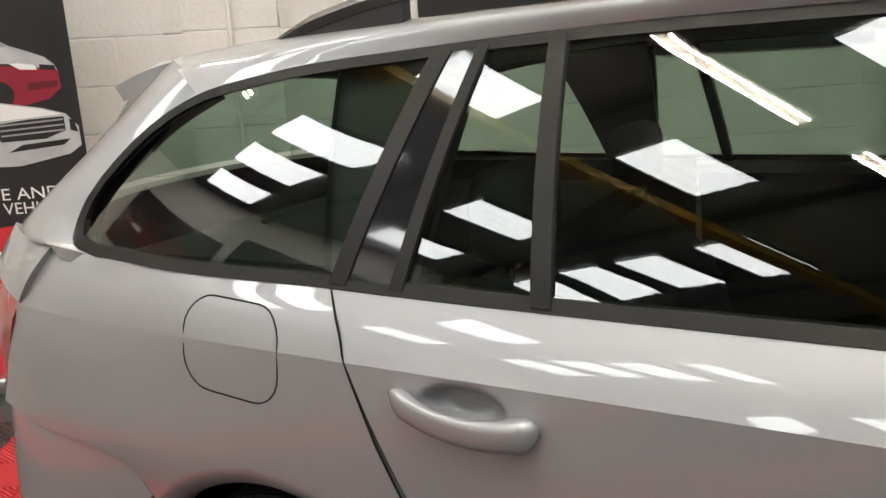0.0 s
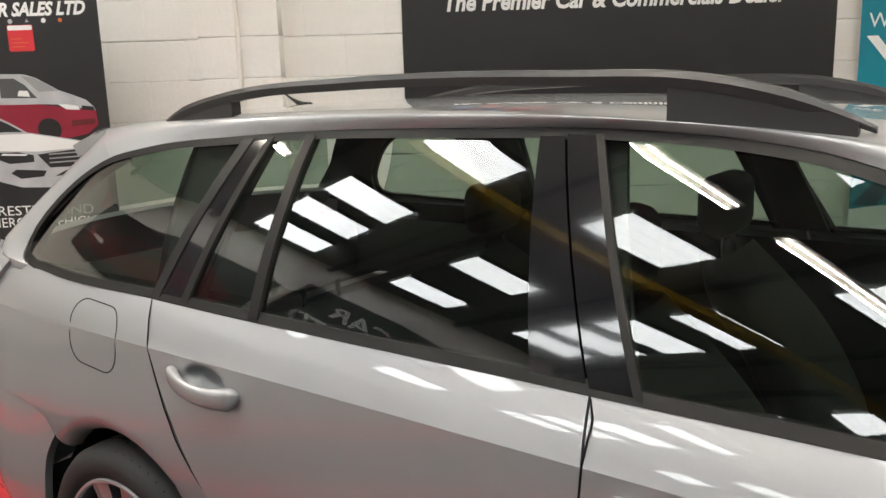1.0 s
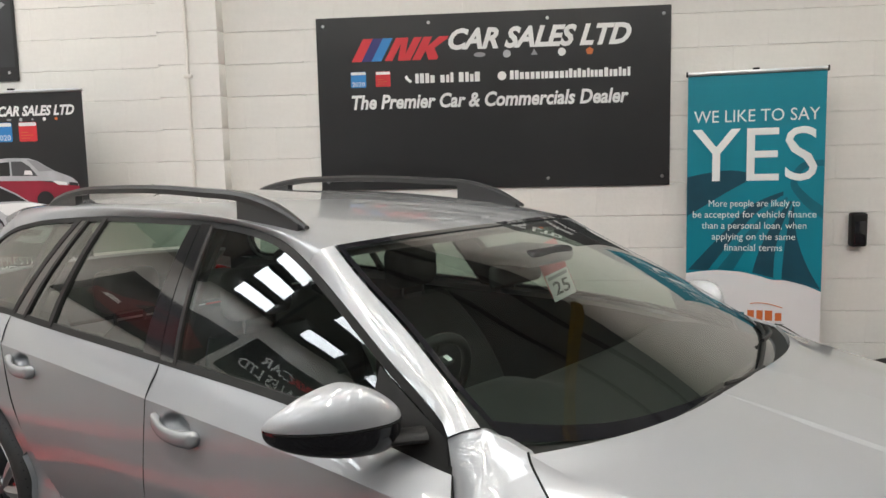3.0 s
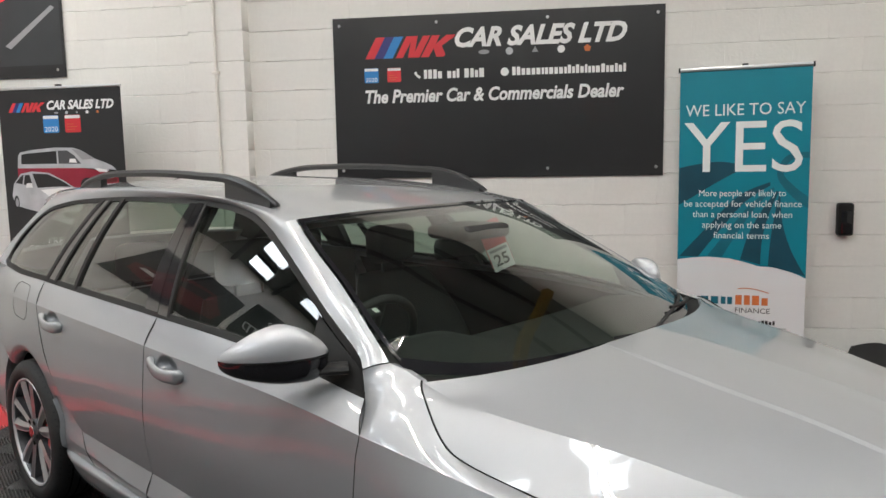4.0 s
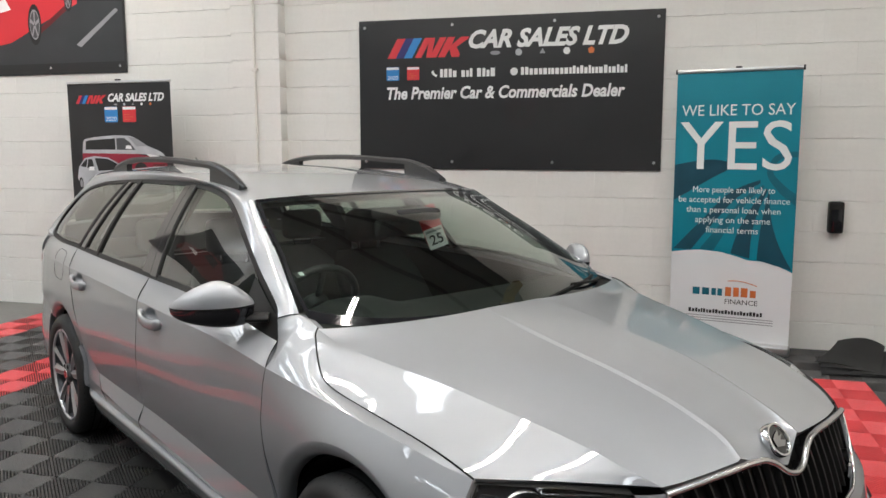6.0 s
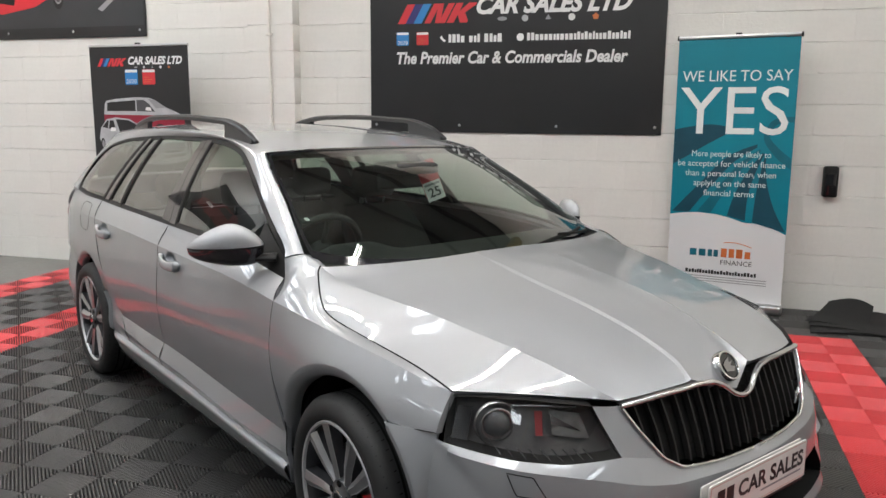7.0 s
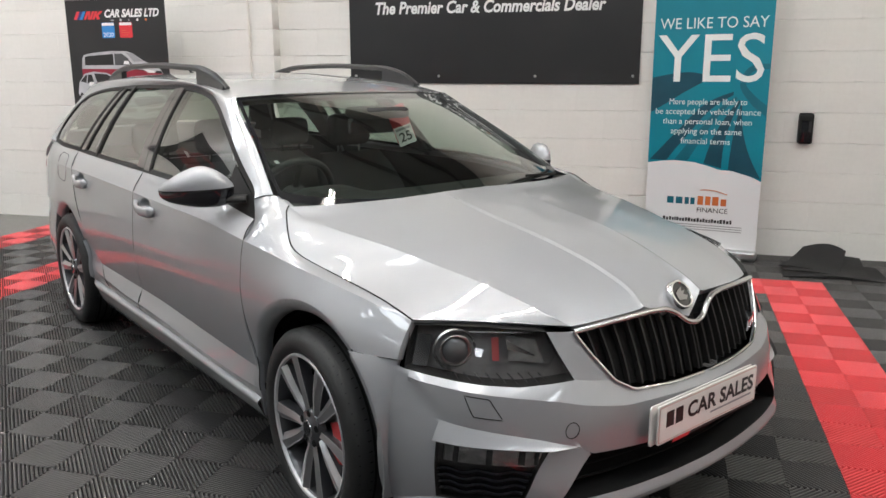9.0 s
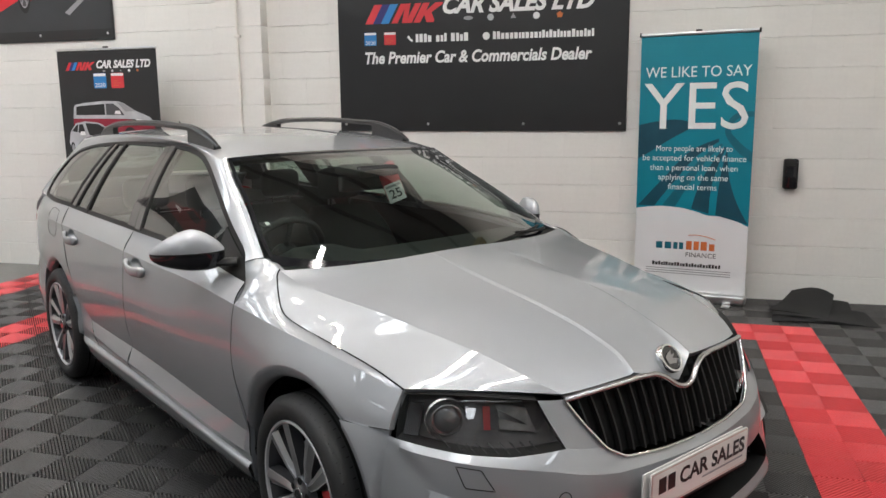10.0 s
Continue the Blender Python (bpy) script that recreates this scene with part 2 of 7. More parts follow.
def sheet(name, G, mat, parent, thick=0.0, out=None, gap=0.0, label="", sharp=35):
    """A panel from a grid of points: its edges fold back by thick, away from the direction out; gap draws the edges in."""
    G = np.array(G, float)
    if gap:
        H = G.copy()
        for sl, nx in (((0,), (1,)), ((-1,), (-2,))):
            d = G[nx[0]] - G[sl[0]]
            H[sl[0]] += d / (np.linalg.norm(d, axis=1, keepdims=True) + 1e-9) * np.minimum(gap, 0.4 * np.linalg.norm(d, axis=1, keepdims=True))
            d = G[:, nx[0]] - G[:, sl[0]]
            H[:, sl[0]] += d / (np.linalg.norm(d, axis=1, keepdims=True) + 1e-9) * np.minimum(gap, 0.4 * np.linalg.norm(d, axis=1, keepdims=True))
        G = H
    a, b = G.shape[:2]
    N = grid_normals(G)
    if out is not None:
        c = N[a // 2, b // 2]
        if np.dot(c, out) < 0:
            G = G[:, ::-1]
            N = -N[:, ::-1]
    verts = [tuple(p) for p in G.reshape(-1, 3)]
    idx = np.arange(a * b).reshape(a, b)
    faces = [(idx[i, j], idx[i + 1, j], idx[i + 1, j + 1], idx[i, j + 1]) for i in range(a - 1) for j in range(b - 1)]
    if thick:
        ring = [(i, 0) for i in range(a)] + [(a - 1, j) for j in range(1, b)] + [(i, b - 1) for i in range(a - 2, -1, -1)] + [(0, j) for j in range(b - 2, 0, -1)]
        k = len(verts)
        for i, j in ring:
            verts.append(tuple(G[i, j] - N[i, j] * thick))
        m = len(ring)
        for q in range(m):
            i, j = ring[q], ring[(q + 1) % m]
            faces.append((idx[i], k + q, k + (q + 1) % m, idx[j]))
    return finish(name, verts, faces, mat, parent, label, sharp)


def both(name, G, mat, parent, out, **kw):
    """A panel on each side of the car."""
    o = np.array(out, float)
    return [sheet(name, G, mat, parent, out=o, **kw), sheet(name, mirrored(G), mat, parent, out=o * np.array([1, -1, 1]), **kw)]


def tube(name, P, r, mat, parent=None, label="", n=10, closed=False, flat=1.0):
    """A round bar along points; r may be a list."""
    P = [Vector(p) for p in P]
    m = len(P)
    rs = r if isinstance(r, (list, tuple, np.ndarray)) else [r] * m
    verts, faces = [], []
    up = Vector((0, 0, 1))
    for i, p in enumerate(P):
        d = (P[(i + 1) % m] - P[i - 1]) if closed else (P[min(i + 1, m - 1)] - P[max(i - 1, 0)])
        d.normalize()
        a = d.cross(up)
        if a.length < 1e-4:
            a = d.cross(Vector((1, 0, 0)))
        a.normalize()
        b = a.cross(d)
        for k in range(n):
            t = 2 * math.pi * k / n
            verts.append(p + a * (math.cos(t) * rs[i]) + b * (math.sin(t) * rs[i] * flat))
    for i in range(m if closed else m - 1):
        j = (i + 1) % m
        for k in range(n):
            q = (k + 1) % n
            faces.append((i * n + k, i * n + q, j * n + q, j * n + k))
    if not closed:
        faces.append(tuple(range(n - 1, -1, -1)))
        faces.append(tuple((m - 1) * n + k for k in range(n)))
    return finish(name, verts, faces, mat, parent, label, 50)


def lathe(name, prof, n, mat, parent, axis="y", label="", a0=0.0, a1=360.0, sharp=35):
    """Turned about the local y axis: prof is a list of (radius, y)."""
    verts, faces = [], []
    full = abs(a1 - a0 - 360) < 1e-6
    steps = n if full else n + 1
    for k in range(steps):
        t = radians(a0 + (a1 - a0) * k / n)
        for r, y in prof:
            verts.append((r * math.cos(t), y, r * math.sin(t)))
    m = len(prof)
    for k in range(n):
        q = (k + 1) % steps
        for i in range(m - 1):
            faces.append((k * m + i, q * m + i, q * m + i + 1, k * m + i + 1))
    return finish(name, verts, faces, mat, parent, label, sharp)


def plate(name, outline, y, mat, parent=None, label="", thick=0.0, at=None):
    """A flat shape in the local x-z plane, facing -y, at depth y."""
    verts = [(a, y, b) for a, b in outline]
    faces = [tuple(range(len(verts)))]
    if thick:
        k = len(verts)
        verts += [(a, y + thick, b) for a, b in outline]
        faces += [(i, k + i, k + (i + 1) % k, (i + 1) % k) for i in range(k)]
        faces.append(tuple(range(2 * k - 1, k - 1, -1)))
    ob = finish(name, verts, faces, mat, parent, label, smooth=False)
    return ob


def words(name, text, x, z, y, height, mat, parent, width=None, shear=0.0, align="LEFT", bold=0.0, thick=0.0):
    """Built-in font writing as a mesh on a sign, facing -y. x, z: left end and base line; width: stretched to it."""
    cu = bpy.data.curves.new(name, "FONT")
    cu.body = text
    cu.size = 1.0
    cu.shear = shear
    cu.offset = bold
    cu.resolution_u = 3
    tmp = bpy.data.objects.new(name, cu)
    scene.collection.objects.link(tmp)
    dg = bpy.context.evaluated_depsgraph_get()
    me = bpy.data.meshes.new_from_object(tmp.evaluated_get(dg))
    bpy.data.objects.remove(tmp)
    co = np.array([v.co for v in me.vertices])
    x0, x1 = co[:, 0].min(), co[:, 0].max()
    sz = height / 0.69
    sx = (width / (x1 - x0)) if width else sz
    w = (x1 - x0) * sx
    off = {"LEFT": 0, "CENTER": -w / 2, "RIGHT": -w}[align]
    flat = co[:, 0] - shear * co[:, 1]
    faces = [tuple(p.vertices) for p in me.polygons]
    bpy.data.meshes.remove(me)
    # stretches of x covered by letters; a wide gap parts the words
    spans = sorted((min(flat[i] for i in f), max(flat[i] for i in f)) for f in faces)
    cuts, end = [], spans[0][1]
    for a, c in spans:
        if a > end + 0.16:
            cuts.append((a + end) / 2)
        end = max(end, c)
    ob = None
    for k in range(len(cuts) + 1):
        mine = [f for f in faces if sum(flat[f[0]] > c for c in cuts) == k]
        ids = sorted({i for f in mine for i in f})
        at = {i: q for q, i in enumerate(ids)}
        V = [(x + off + (co[i, 0] - x0) * sx, y, z + co[i, 1] * sz) for i in ids]
        ob = finish(name, V, [tuple(at[i] for i in f) for f in mine], mat, parent, smooth=False)
    return ob


def rounded(x0, x1, z0, z1, r, n=5):
    P = []
    for cx, cz, a in ((x1 - r, z1 - r, 0), (x0 + r, z1 - r, 90), (x0 + r, z0 + r, 180), (x1 - r, z0 + r, 270)):
        for k in range(n + 1):
            t = radians(a + 90 * k / n)
            P.append((cx + r * math.cos(t), cz + r * math.sin(t)))
    return P[::-1]


# ---- the large structure ----
WALL_Y = 3.895
PITCH = 0.395
TX, TY = 0.395, 2.715          # one corner of the tile grid
X0, X1, Y0, Y1 = -3.2, 9.9, -8.5, WALL_Y
TOP = 4.5

floor = box("floor", X0, X1, Y0, Y1 + 0.3, -0.2, -0.014, M_CONC)
tagged(floor, "grey concrete floor slab under interlocking plastic tiles", "floor", kind="structure")
wall_back = box("wall_back", X0, X1, WALL_Y + 0.012, WALL_Y + 0.3, -0.1, TOP, M_MORTAR)
tagged(wall_back, "cream-painted concrete block wall with pressed joints", "wall", kind="structure")
wall_left = box("wall_left", X0 - 0.25, X0, Y0, Y1 + 0.3, -0.1, 5.1, M_WALLPLAIN)
tagged(wall_left, "plain cream-painted end wall", "wall", kind="structure")
# Out of view; set close so the windscreen reflects something light.
wall_right = box("wall_right", X1, X1 + 0.25, Y0, Y1 + 0.3, -0.1, 5.1, M_WALLPLAIN)
tagged(wall_right, "plain cream-painted end wall", "wall", kind="structure")
# Out of view; darkened so the car's side and glass reflect less light.
wall_front = box("wall_front", X0, X1, Y0 - 0.25, Y0, -0.1, TOP, M_WALLDARK)
tagged(wall_front, "unseen dark grey wall that keeps the car's reflections dark", "wall", kind="structure")

# pitched roof, ridge along x, with translucent sheets
RIDGE_Y, RIDGE_Z = -2.6, 4.95


def roof_z(y):
    if y > RIDGE_Y:
        return RIDGE_Z + (TOP - RIDGE_Z) * (y - RIDGE_Y) / (Y1 + 0.3 - RIDGE_Y)
    return RIDGE_Z + (TOP - RIDGE_Z) * (RIDGE_Y - y) / (RIDGE_Y - Y0 + 0.25)


def roof_slab(name, y0, y1, mat):
    V = [(X0 - 0.3, y0, roof_z(y0)), (X1 + 0.3, y0, roof_z(y0)), (X1 + 0.3, y1, roof_z(y1)), (X0 - 0.3, y1, roof_z(y1))]
    V += [(x, y, z + 0.1) for x, y, z in V]
    F = [(0, 1, 2, 3), (7, 6, 5, 4), (0, 4, 5, 1), (1, 5, 6, 2), (2, 6, 7, 3), (3, 7, 4, 0)]
    return finish(name, V, F, mat, smooth=False)


for nm, a, b in (("ceiling_back", RIDGE_Y, Y1 + 0.3), ("ceiling_front", Y0 - 0.25, RIDGE_Y)):
    tagged(roof_slab(nm, a, b, M_ROOF), "dark corrugated roof lining of the pitched workshop roof", "ceiling", kind="structure")


def rooflight(x, y, w, l, slope):
    V, F = [], []
    n = 17
    for i in range(n):
        xx = -w / 2 + w * i / (n - 1)
        dz = 0.018 * math.sin(i * math.pi / 2)
        for s in (-l / 2, l / 2):
            V.append((xx, s, -0.03 + dz))
    for i in range(n - 1):
        F.append((2 * i, 2 * i + 1, 2 * i + 3, 2 * i + 2))
    th = thing("rooflight", Matrix.Translation((x, y, roof_z(y))) @ Matrix.Rotation(slope, 4, "X"), "translucent white corrugated rooflight sheet in dark roof, some added for light", "rooflight", "rooflights")
    finish("sheet", V, F, M_SKY, th)
    for a, b in ((-w / 2 - 0.03, -w / 2), (w / 2, w / 2 + 0.03)):
        box("edge_trim", a, b, -l / 2, l / 2, -0.06, 0.0, M_STEEL, th)
    return th


slope_back = math.atan2(TOP - RIDGE_Z, Y1 + 0.3 - RIDGE_Y)
slope_front = -math.atan2(TOP - RIDGE_Z, RIDGE_Y - Y0 + 0.25)
# Sheets beyond x 4 and most on the front slope are added for light.
for y, sl, xs_ in ((1.48, slope_back, (-2.7, -1.9, -1.15, 0.3)), (-0.2, slope_back, (-2.55, -1.3, 0.55, 3.7, 5.2, 6.7, 8.2)),
                   (-1.78, slope_back, (-2.4, -1.7, -1.0, -0.15, 1.4, 2.9, 4.4, 5.9, 7.4)), (-4.0, slope_front, (-2.6, -1.5, -0.4, 1.4, 3.2, 5.0)), (-6.0, slope_front, (-2.6, -1.5, -0.4, 1.4, 3.2, 5.0))):
    for x in xs_:
        rooflight(x, y, 0.5, 0.78 if y > -3 else 0.46, sl)
rooflight(2.4, 0.25, 0.5, 0.78, slope_back)
# Two more unseen sheets, fill light towards the car's nose.
for x in (6.6, 8.2):
    rooflight(x, -4.0, 0.5, 0.46, slope_front)
for y in (3.2, 2.2, 0.72, -0.98, -2.45, -3.2, -4.8, -5.3, -6.8, -7.8):
    p = box("roof_purlin", X0, X1, y - 0.04, y + 0.04, roof_z(y) - 0.13, roof_z(y) - 0.03, M_STEEL)
    tagged(p, "dark steel purlin under the roof sheets", "purlin", "roof purlins")
for x in (0.08, 5.6):
    b = thing("roof_beam", None, "yellow-painted steel roof beam", "beam", "roof beams")
    for nm, a, c in (("back_rafter", RIDGE_Y, Y1), ("front_rafter", Y0, RIDGE_Y)):
        V = []
        for y in (a, c):
            for dx, dz in ((-0.06, -0.30), (0.06, -0.30), (0.06, -0.14), (-0.06, -0.14)):
                V.append((x + dx, y, roof_z(y) + dz))
        finish(nm, V, [(0, 1, 2, 3), (7, 6, 5, 4), (0, 4, 5, 1), (1, 5, 6, 2), (2, 6, 7, 3), (3, 7, 4, 0)], M_YELLOW, b, smooth=False)


def batten(x, y, z, turn=0.0):
    th = thing("tube_or_fill_light", pose(x, y, z, 0, 0, turn), "lit twin-tube fluorescent batten hanging under the roof, some added for light", "lamp", "tube lights")
    box("housing", -0.75, 0.75, -0.06, 0.06, 0.0, 0.06, M_WHITE, th, bevel=0.01)
    for s in (-0.035, 0.035):
        tube("tube", [(-0.73, s, -0.02), (0.73, s, -0.02)], 0.009, M_TUBE, th)
    for s in (-0.7, 0.7):
        tube("hanger", [(s, 0, 0.05), (s, 0, roof_z(y + s) - z)], 0.004, M_STEEL, th)
    return th


# The battens at x -0.8, 8.1 and 7.2 are unseen fill lamps.
for x, y in ((-0.8, 3.05), (1.62, 0.8), (1.62, -1.1), (3.70, 0.02), (4.7, -1.1), (8.1, 1.35), (7.2, -1.2)):
    batten(x, y, 4.2, 90)


# ---- the car: u forward, v to its left, z up ----
CAR_X, CAR_Y, CAR_TURN = 3.2235, 0.9749, -34.85
car = thing("car", pose(CAR_X, CAR_Y, 0, 0, 0, CAR_TURN), "silver estate car with black roof rails and tinted glass", "car")


def level(knots):
    k = np.array(knots, float)
    return lambda u: np.stack([u, -spline_at(k[:, 0], k[:, 2], u), spline_at(k[:, 0], k[:, 1], u)], axis=1)


# lines along the right side: (u, z, half-width)
L_BOT = level([(-2.0, 0.336, 0.83), (-1.0, 0.334, 0.846), (-0.6, 0.333, 0.852), (0, 0.331, 0.854), (0.59, 0.318, 0.854), (1.1, 0.308, 0.853), (1.75, 0.306, 0.845)])
L_LED = level([(-2.0, 0.42, 0.826), (-1.1, 0.398, 0.846), (-0.75, 0.386, 0.860), (-0.42, 0.373, 0.866), (0, 0.369, 0.867), (0.57, 0.347, 0.867), (0.9, 0.341, 0.863), (1.1, 0.338, 0.852), (1.75, 0.335, 0.844)])
L_LOW = level([(-2.0, 0.50, 0.82), (-1.0, 0.449, 0.845), (-0.44, 0.442, 0.845), (0, 0.440, 0.845), (0.57, 0.420, 0.846), (1.1, 0.405, 0.848), (1.75, 0.40, 0.842)])
L_MID = level([(-2.2, 0.70, 0.745), (-2.0, 0.68, 0.808), (-1.7, 0.67, 0.848), (-1.34, 0.66, 0.866), (-0.6, 0.65, 0.872), (0.2, 0.64, 0.873), (1.0, 0.63, 0.869), (1.34, 0.64, 0.875), (1.6, 0.60, 0.856), (1.75, 0.58, 0.818)])
L_EDGE = level([(-2.2, 0.905, 0.72), (-1.98, 0.903, 0.792), (-1.7, 0.903, 0.828), (-1.43, 0.906, 0.846), (-0.8, 0.903, 0.856), (0.16, 0.886, 0.857), (0.6, 0.876, 0.855), (0.8, 0.864, 0.854), (0.925, 0.853, 0.852), (1.03, 0.843, 0.845), (1.125, 0.832, 0.838), (1.21, 0.822, 0.831),
                (1.3, 0.813, 0.823), (1.4, 0.803, 0.814), (1.5, 0.792, 0.803), (1.6, 0.777, 0.788), (1.66, 0.764, 0.774), (1.745, 0.750, 0.751)])
L_BELT = level([(-2.0, 1.045, 0.715), (-1.7, 1.008, 0.782), (-1.2, 0.993, 0.793), (-0.2, 0.979, 0.801), (0.34, 0.966, 0.796), (0.6, 0.946, 0.786), (0.85, 0.907, 0.770), (0.95, 0.897, 0.762), (1.03, 0.885, 0.756), (1.085, 0.858, 0.752),
                (1.2, 0.826, 0.754), (1.4, 0.797, 0.755), (1.6, 0.774, 0.755), (1.745, 0.750, 0.752)])


def side_w(u, z):
    """Half-width of the flank at u and height z."""
    u, z = np.atleast_1d(np.asarray(u, float)), np.atleast_1d(np.asarray(z, float))
    rows = [L(u) for L in (L_BOT, L_LED, L_LOW, L_MID, L_EDGE, L_BELT)]
    out = np.empty(len(u))
    for i in range(len(u)):
        p = [(r[i, 2], -r[i, 1]) for r in rows]
        if z[i] <= p[4][0]:
            (z2, w2), (z3, w3) = p[3], p[4]
            ks = [(0.20, p[0][1] - 0.01), p[0], p[1], p[2], p[3], (0.45 * z2 + 0.55 * z3, 0.45 * w2 + 0.55 * w3 + 0.0025 + 0.0125 * float(np.interp(u[i], [0.95, 1.3], [0, 1]))), p[4]]
        else:
            (z3, w3), (z4, w4) = p[4], p[5]
            ks = [p[4], (0.52 * z3 + 0.48 * z4, 0.55 * w3 + 0.45 * w4 + 0.006), p[5], (2 * z4 - z3, w4 - (w3 - w4) * 1.3)]
        ks = np.array(ks)
        out[i] = spline_at(ks[:, 0], ks[:, 1], np.array([z[i]]))[0]
    return out


def seam(pts):
    p = np.array(pts, float)
    return lambda z: np.interp(z, p[:, 0], p[:, 1])


S_REAR = seam([(0.31, -0.665), (0.37, -0.715), (0.47, -0.83), (0.56, -0.94), (0.65, -1.028), (0.72, -1.088), (0.79, -1.128), (0.88, -1.168), (0.94, -1.193), (1.0, -1.238)])
S_MID = seam([(0.31, -0.215), (0.45, -0.2), (0.6, -0.183), (0.87, -0.172), (0.95, -0.168), (0.99, -0.19)])
S_FRONT = seam([(0.31, 1.01), (0.42, 0.98), (0.52, 0.945), (0.69, 0.91), (0.80, 0.915), (0.853, 0.925), (0.907, 0.85)])


def side_row(line, sa, sb, n):
    ua, ub = -0.9, 0.5
    for _ in range(4):
        ua = float(sa(line(np.array([ua, ua]))[0, 2]))
        ub = float(sb(line(np.array([ub, ub]))[0, 2]))
    return line(np.linspace(ua, ub, n))


def between(A, B, f, push=0.0):
    G = A * (1 - f) + B * f
    G[:, 1] -= push
    return G


def door_grid(sa, sb, n=130):
    r = [side_row(L, sa, sb, n) for L in (L_BOT, L_LED, L_LOW, L_MID, L_EDGE, L_BELT)]
    hi = between(r[3], r[4], 0.55, 0.0025)
    ends_a = [sa(0.78), sb(0.78)]
    hi[:, 0] = np.linspace(ends_a[0], ends_a[1], n)
    sh = between(r[4], r[5], 0.45, 0.003)
    sh[:, 2] += 0.001
    return loft([r[0], r[1], r[2], r[3], hi, r[4], sh, r[5]], n, 16, breaks=(1, 2, 5))


rear_doors = both("rear_door", door_grid(S_REAR, S_MID), M_PAINT, car, (0, -1, 0.1), thick=0.02, gap=0.0022, sharp=8)
front_doors = both("front_door", door_grid(S_MID, S_FRONT), M_PAINT, car, (0, -1, 0.1), thick=0.02, gap=0.0022, sharp=8)

# near-black tubes along the door gaps stand in for the shade inside them
for s in (1, -1):
    for nm, sm, z1 in (("rear_door_seal", S_REAR, 0.99), ("middle_door_seal", S_MID, 0.975), ("front_door_seal", S_FRONT, 0.905)):
        zz = np.linspace(0.335, z1, 60)
        uu = sm(zz)
        ww = side_w(uu, zz)
        tube(nm, [(u, -(w - 0.0008) * s, z) for u, w, z in zip(uu, ww, zz)], 0.0018, M_SHELL, car, n=6)

# sill under the doors
n = 40
us = np.linspace(-0.99, 1.0, n)
rise = np.interp(us, [-1.0, -0.3, 0.2, 1.0], [0.026, 0.024, 0.020, 0.0])
sill_rows = [np.stack([us, np.full(n, -w), z + rise * k], axis=1) for z, w, k in ((0.17, 0.76, 0), (0.20, 0.815, 0), (0.235, 0.843, 0.3), (0.272, 0.862, 0.8), (0.292, 0.868, 1), (0.302, 0.860, 1), (0.308, 0.835, 1))]
for r_ in sill_rows:
    r_[:, 1] += 0.024 * np.clip((-0.84 - us) / 0.15, 0, 1) ** 2
both("sill", loft(sill_rows, n, 3), M_PAINT, car, (0, -1, 0), sharp=30)


# front wing
n = 64


def flat_curve(P, n, corners=()):
    return curve([(a, b, 0) for a, b in P], n, corners)[:, :2]


def arch_r(deg):
    """Radius of the front arch's outer edge."""
    return np.interp(deg, [-12, 20, 58, 140, 163, 176], [0.395, 0.418, 0.411, 0.411, 0.392, 0.378])


WING_JOINT = [(1.598, 0.645), (1.65, 0.645), (1.70, 0.648), (1.745, 0.651)]
t_ = np.radians(np.linspace(176, 54, 46))
wing_lo = np.vstack([flat_curve([(1.012, 0.24), (0.985, 0.29), (0.963, 0.344)], 14)[:-1], np.stack([1.34 + arch_r(np.degrees(t_)) * np.cos(t_), 0.318 + arch_r(np.degrees(t_)) * np.sin(t_)], axis=1), flat_curve(WING_JOINT, 17)])
n = len(wing_lo)
s_lo = np.concatenate([[0], np.cumsum(np.linalg.norm(np.diff(wing_lo, axis=0), axis=1))])
wu = np.interp(s_lo / s_lo[-1], [0, 0.10, 0.22, 0.36, 0.52, 0.68, 0.8, 1.0], [0.925, 0.972, 1.07, 1.19, 1.36, 1.52, 1.64, 1.742])
crease = L_EDGE(wu)
wing_hi = np.stack([wu, crease[:, 2]], axis=1)
Gw = []
for f in np.linspace(0, 1, 30):
    g = 1 - (1 - f) ** 1.25
    p = wing_lo * (1 - g) + wing_hi * g
    # the rear edge follows the door seam
    k = np.clip(1 - np.arange(n) / 27.0, 0, 1) ** 2
    p[:, 0] += k * (S_FRONT(p[0, 1]) - p[0, 0])
    Gw.append(np.stack([p[:, 0], -side_w(p[:, 0], p[:, 1]), p[:, 1]], axis=1))
wing_main = np.array(Gw)
crease = wing_main[-1]
# strip between the crease and the bonnet gap
SHUT = [(0.985, -0.705, 0.963), (1.005, -0.725, 0.953), (1.035, -0.742, 0.932), (1.065, -0.757, 0.911), (1.10, -0.772, 0.885), (1.135, -0.784, 0.865), (1.16, -0.787, 0.852), (1.20, -0.784, 0.838), (1.254, -0.776, 0.825), (1.36, -0.767, 0.810), (1.44, -0.762, 0.800), (1.55, -0.758, 0.788), (1.63, -0.756, 0.777),
        (1.70, -0.754, 0.763), (1.742, -0.751, 0.752)]
TOPS = np.array([(0.925, 0.829, -0.757, 0.973), (0.932, 0.848, -0.733, 0.983), (0.940, 0.872, -0.705, 0.987), (0.955, 0.928, -0.699, 0.976)]
                + [(c, *p) for c, p in zip((0.970, 0.982, 1.0, 1.025, 1.055, 1.088, 1.118, 1.168, 1.235), SHUT)]
                + [(p[0] + 0.018 * max(0, 1.6 - p[0]), *p) for p in SHUT[9:]])
shut_top = np.stack([np.interp(crease[:, 0], TOPS[:, 0], TOPS[:, q]) for q in (1, 2, 3)], axis=1)
wid = np.linalg.norm(shut_top - crease, axis=1)[:, None]
strip_mid = 0.5 * (crease + shut_top) + np.array([0.0, -0.03, 0.03]) * wid
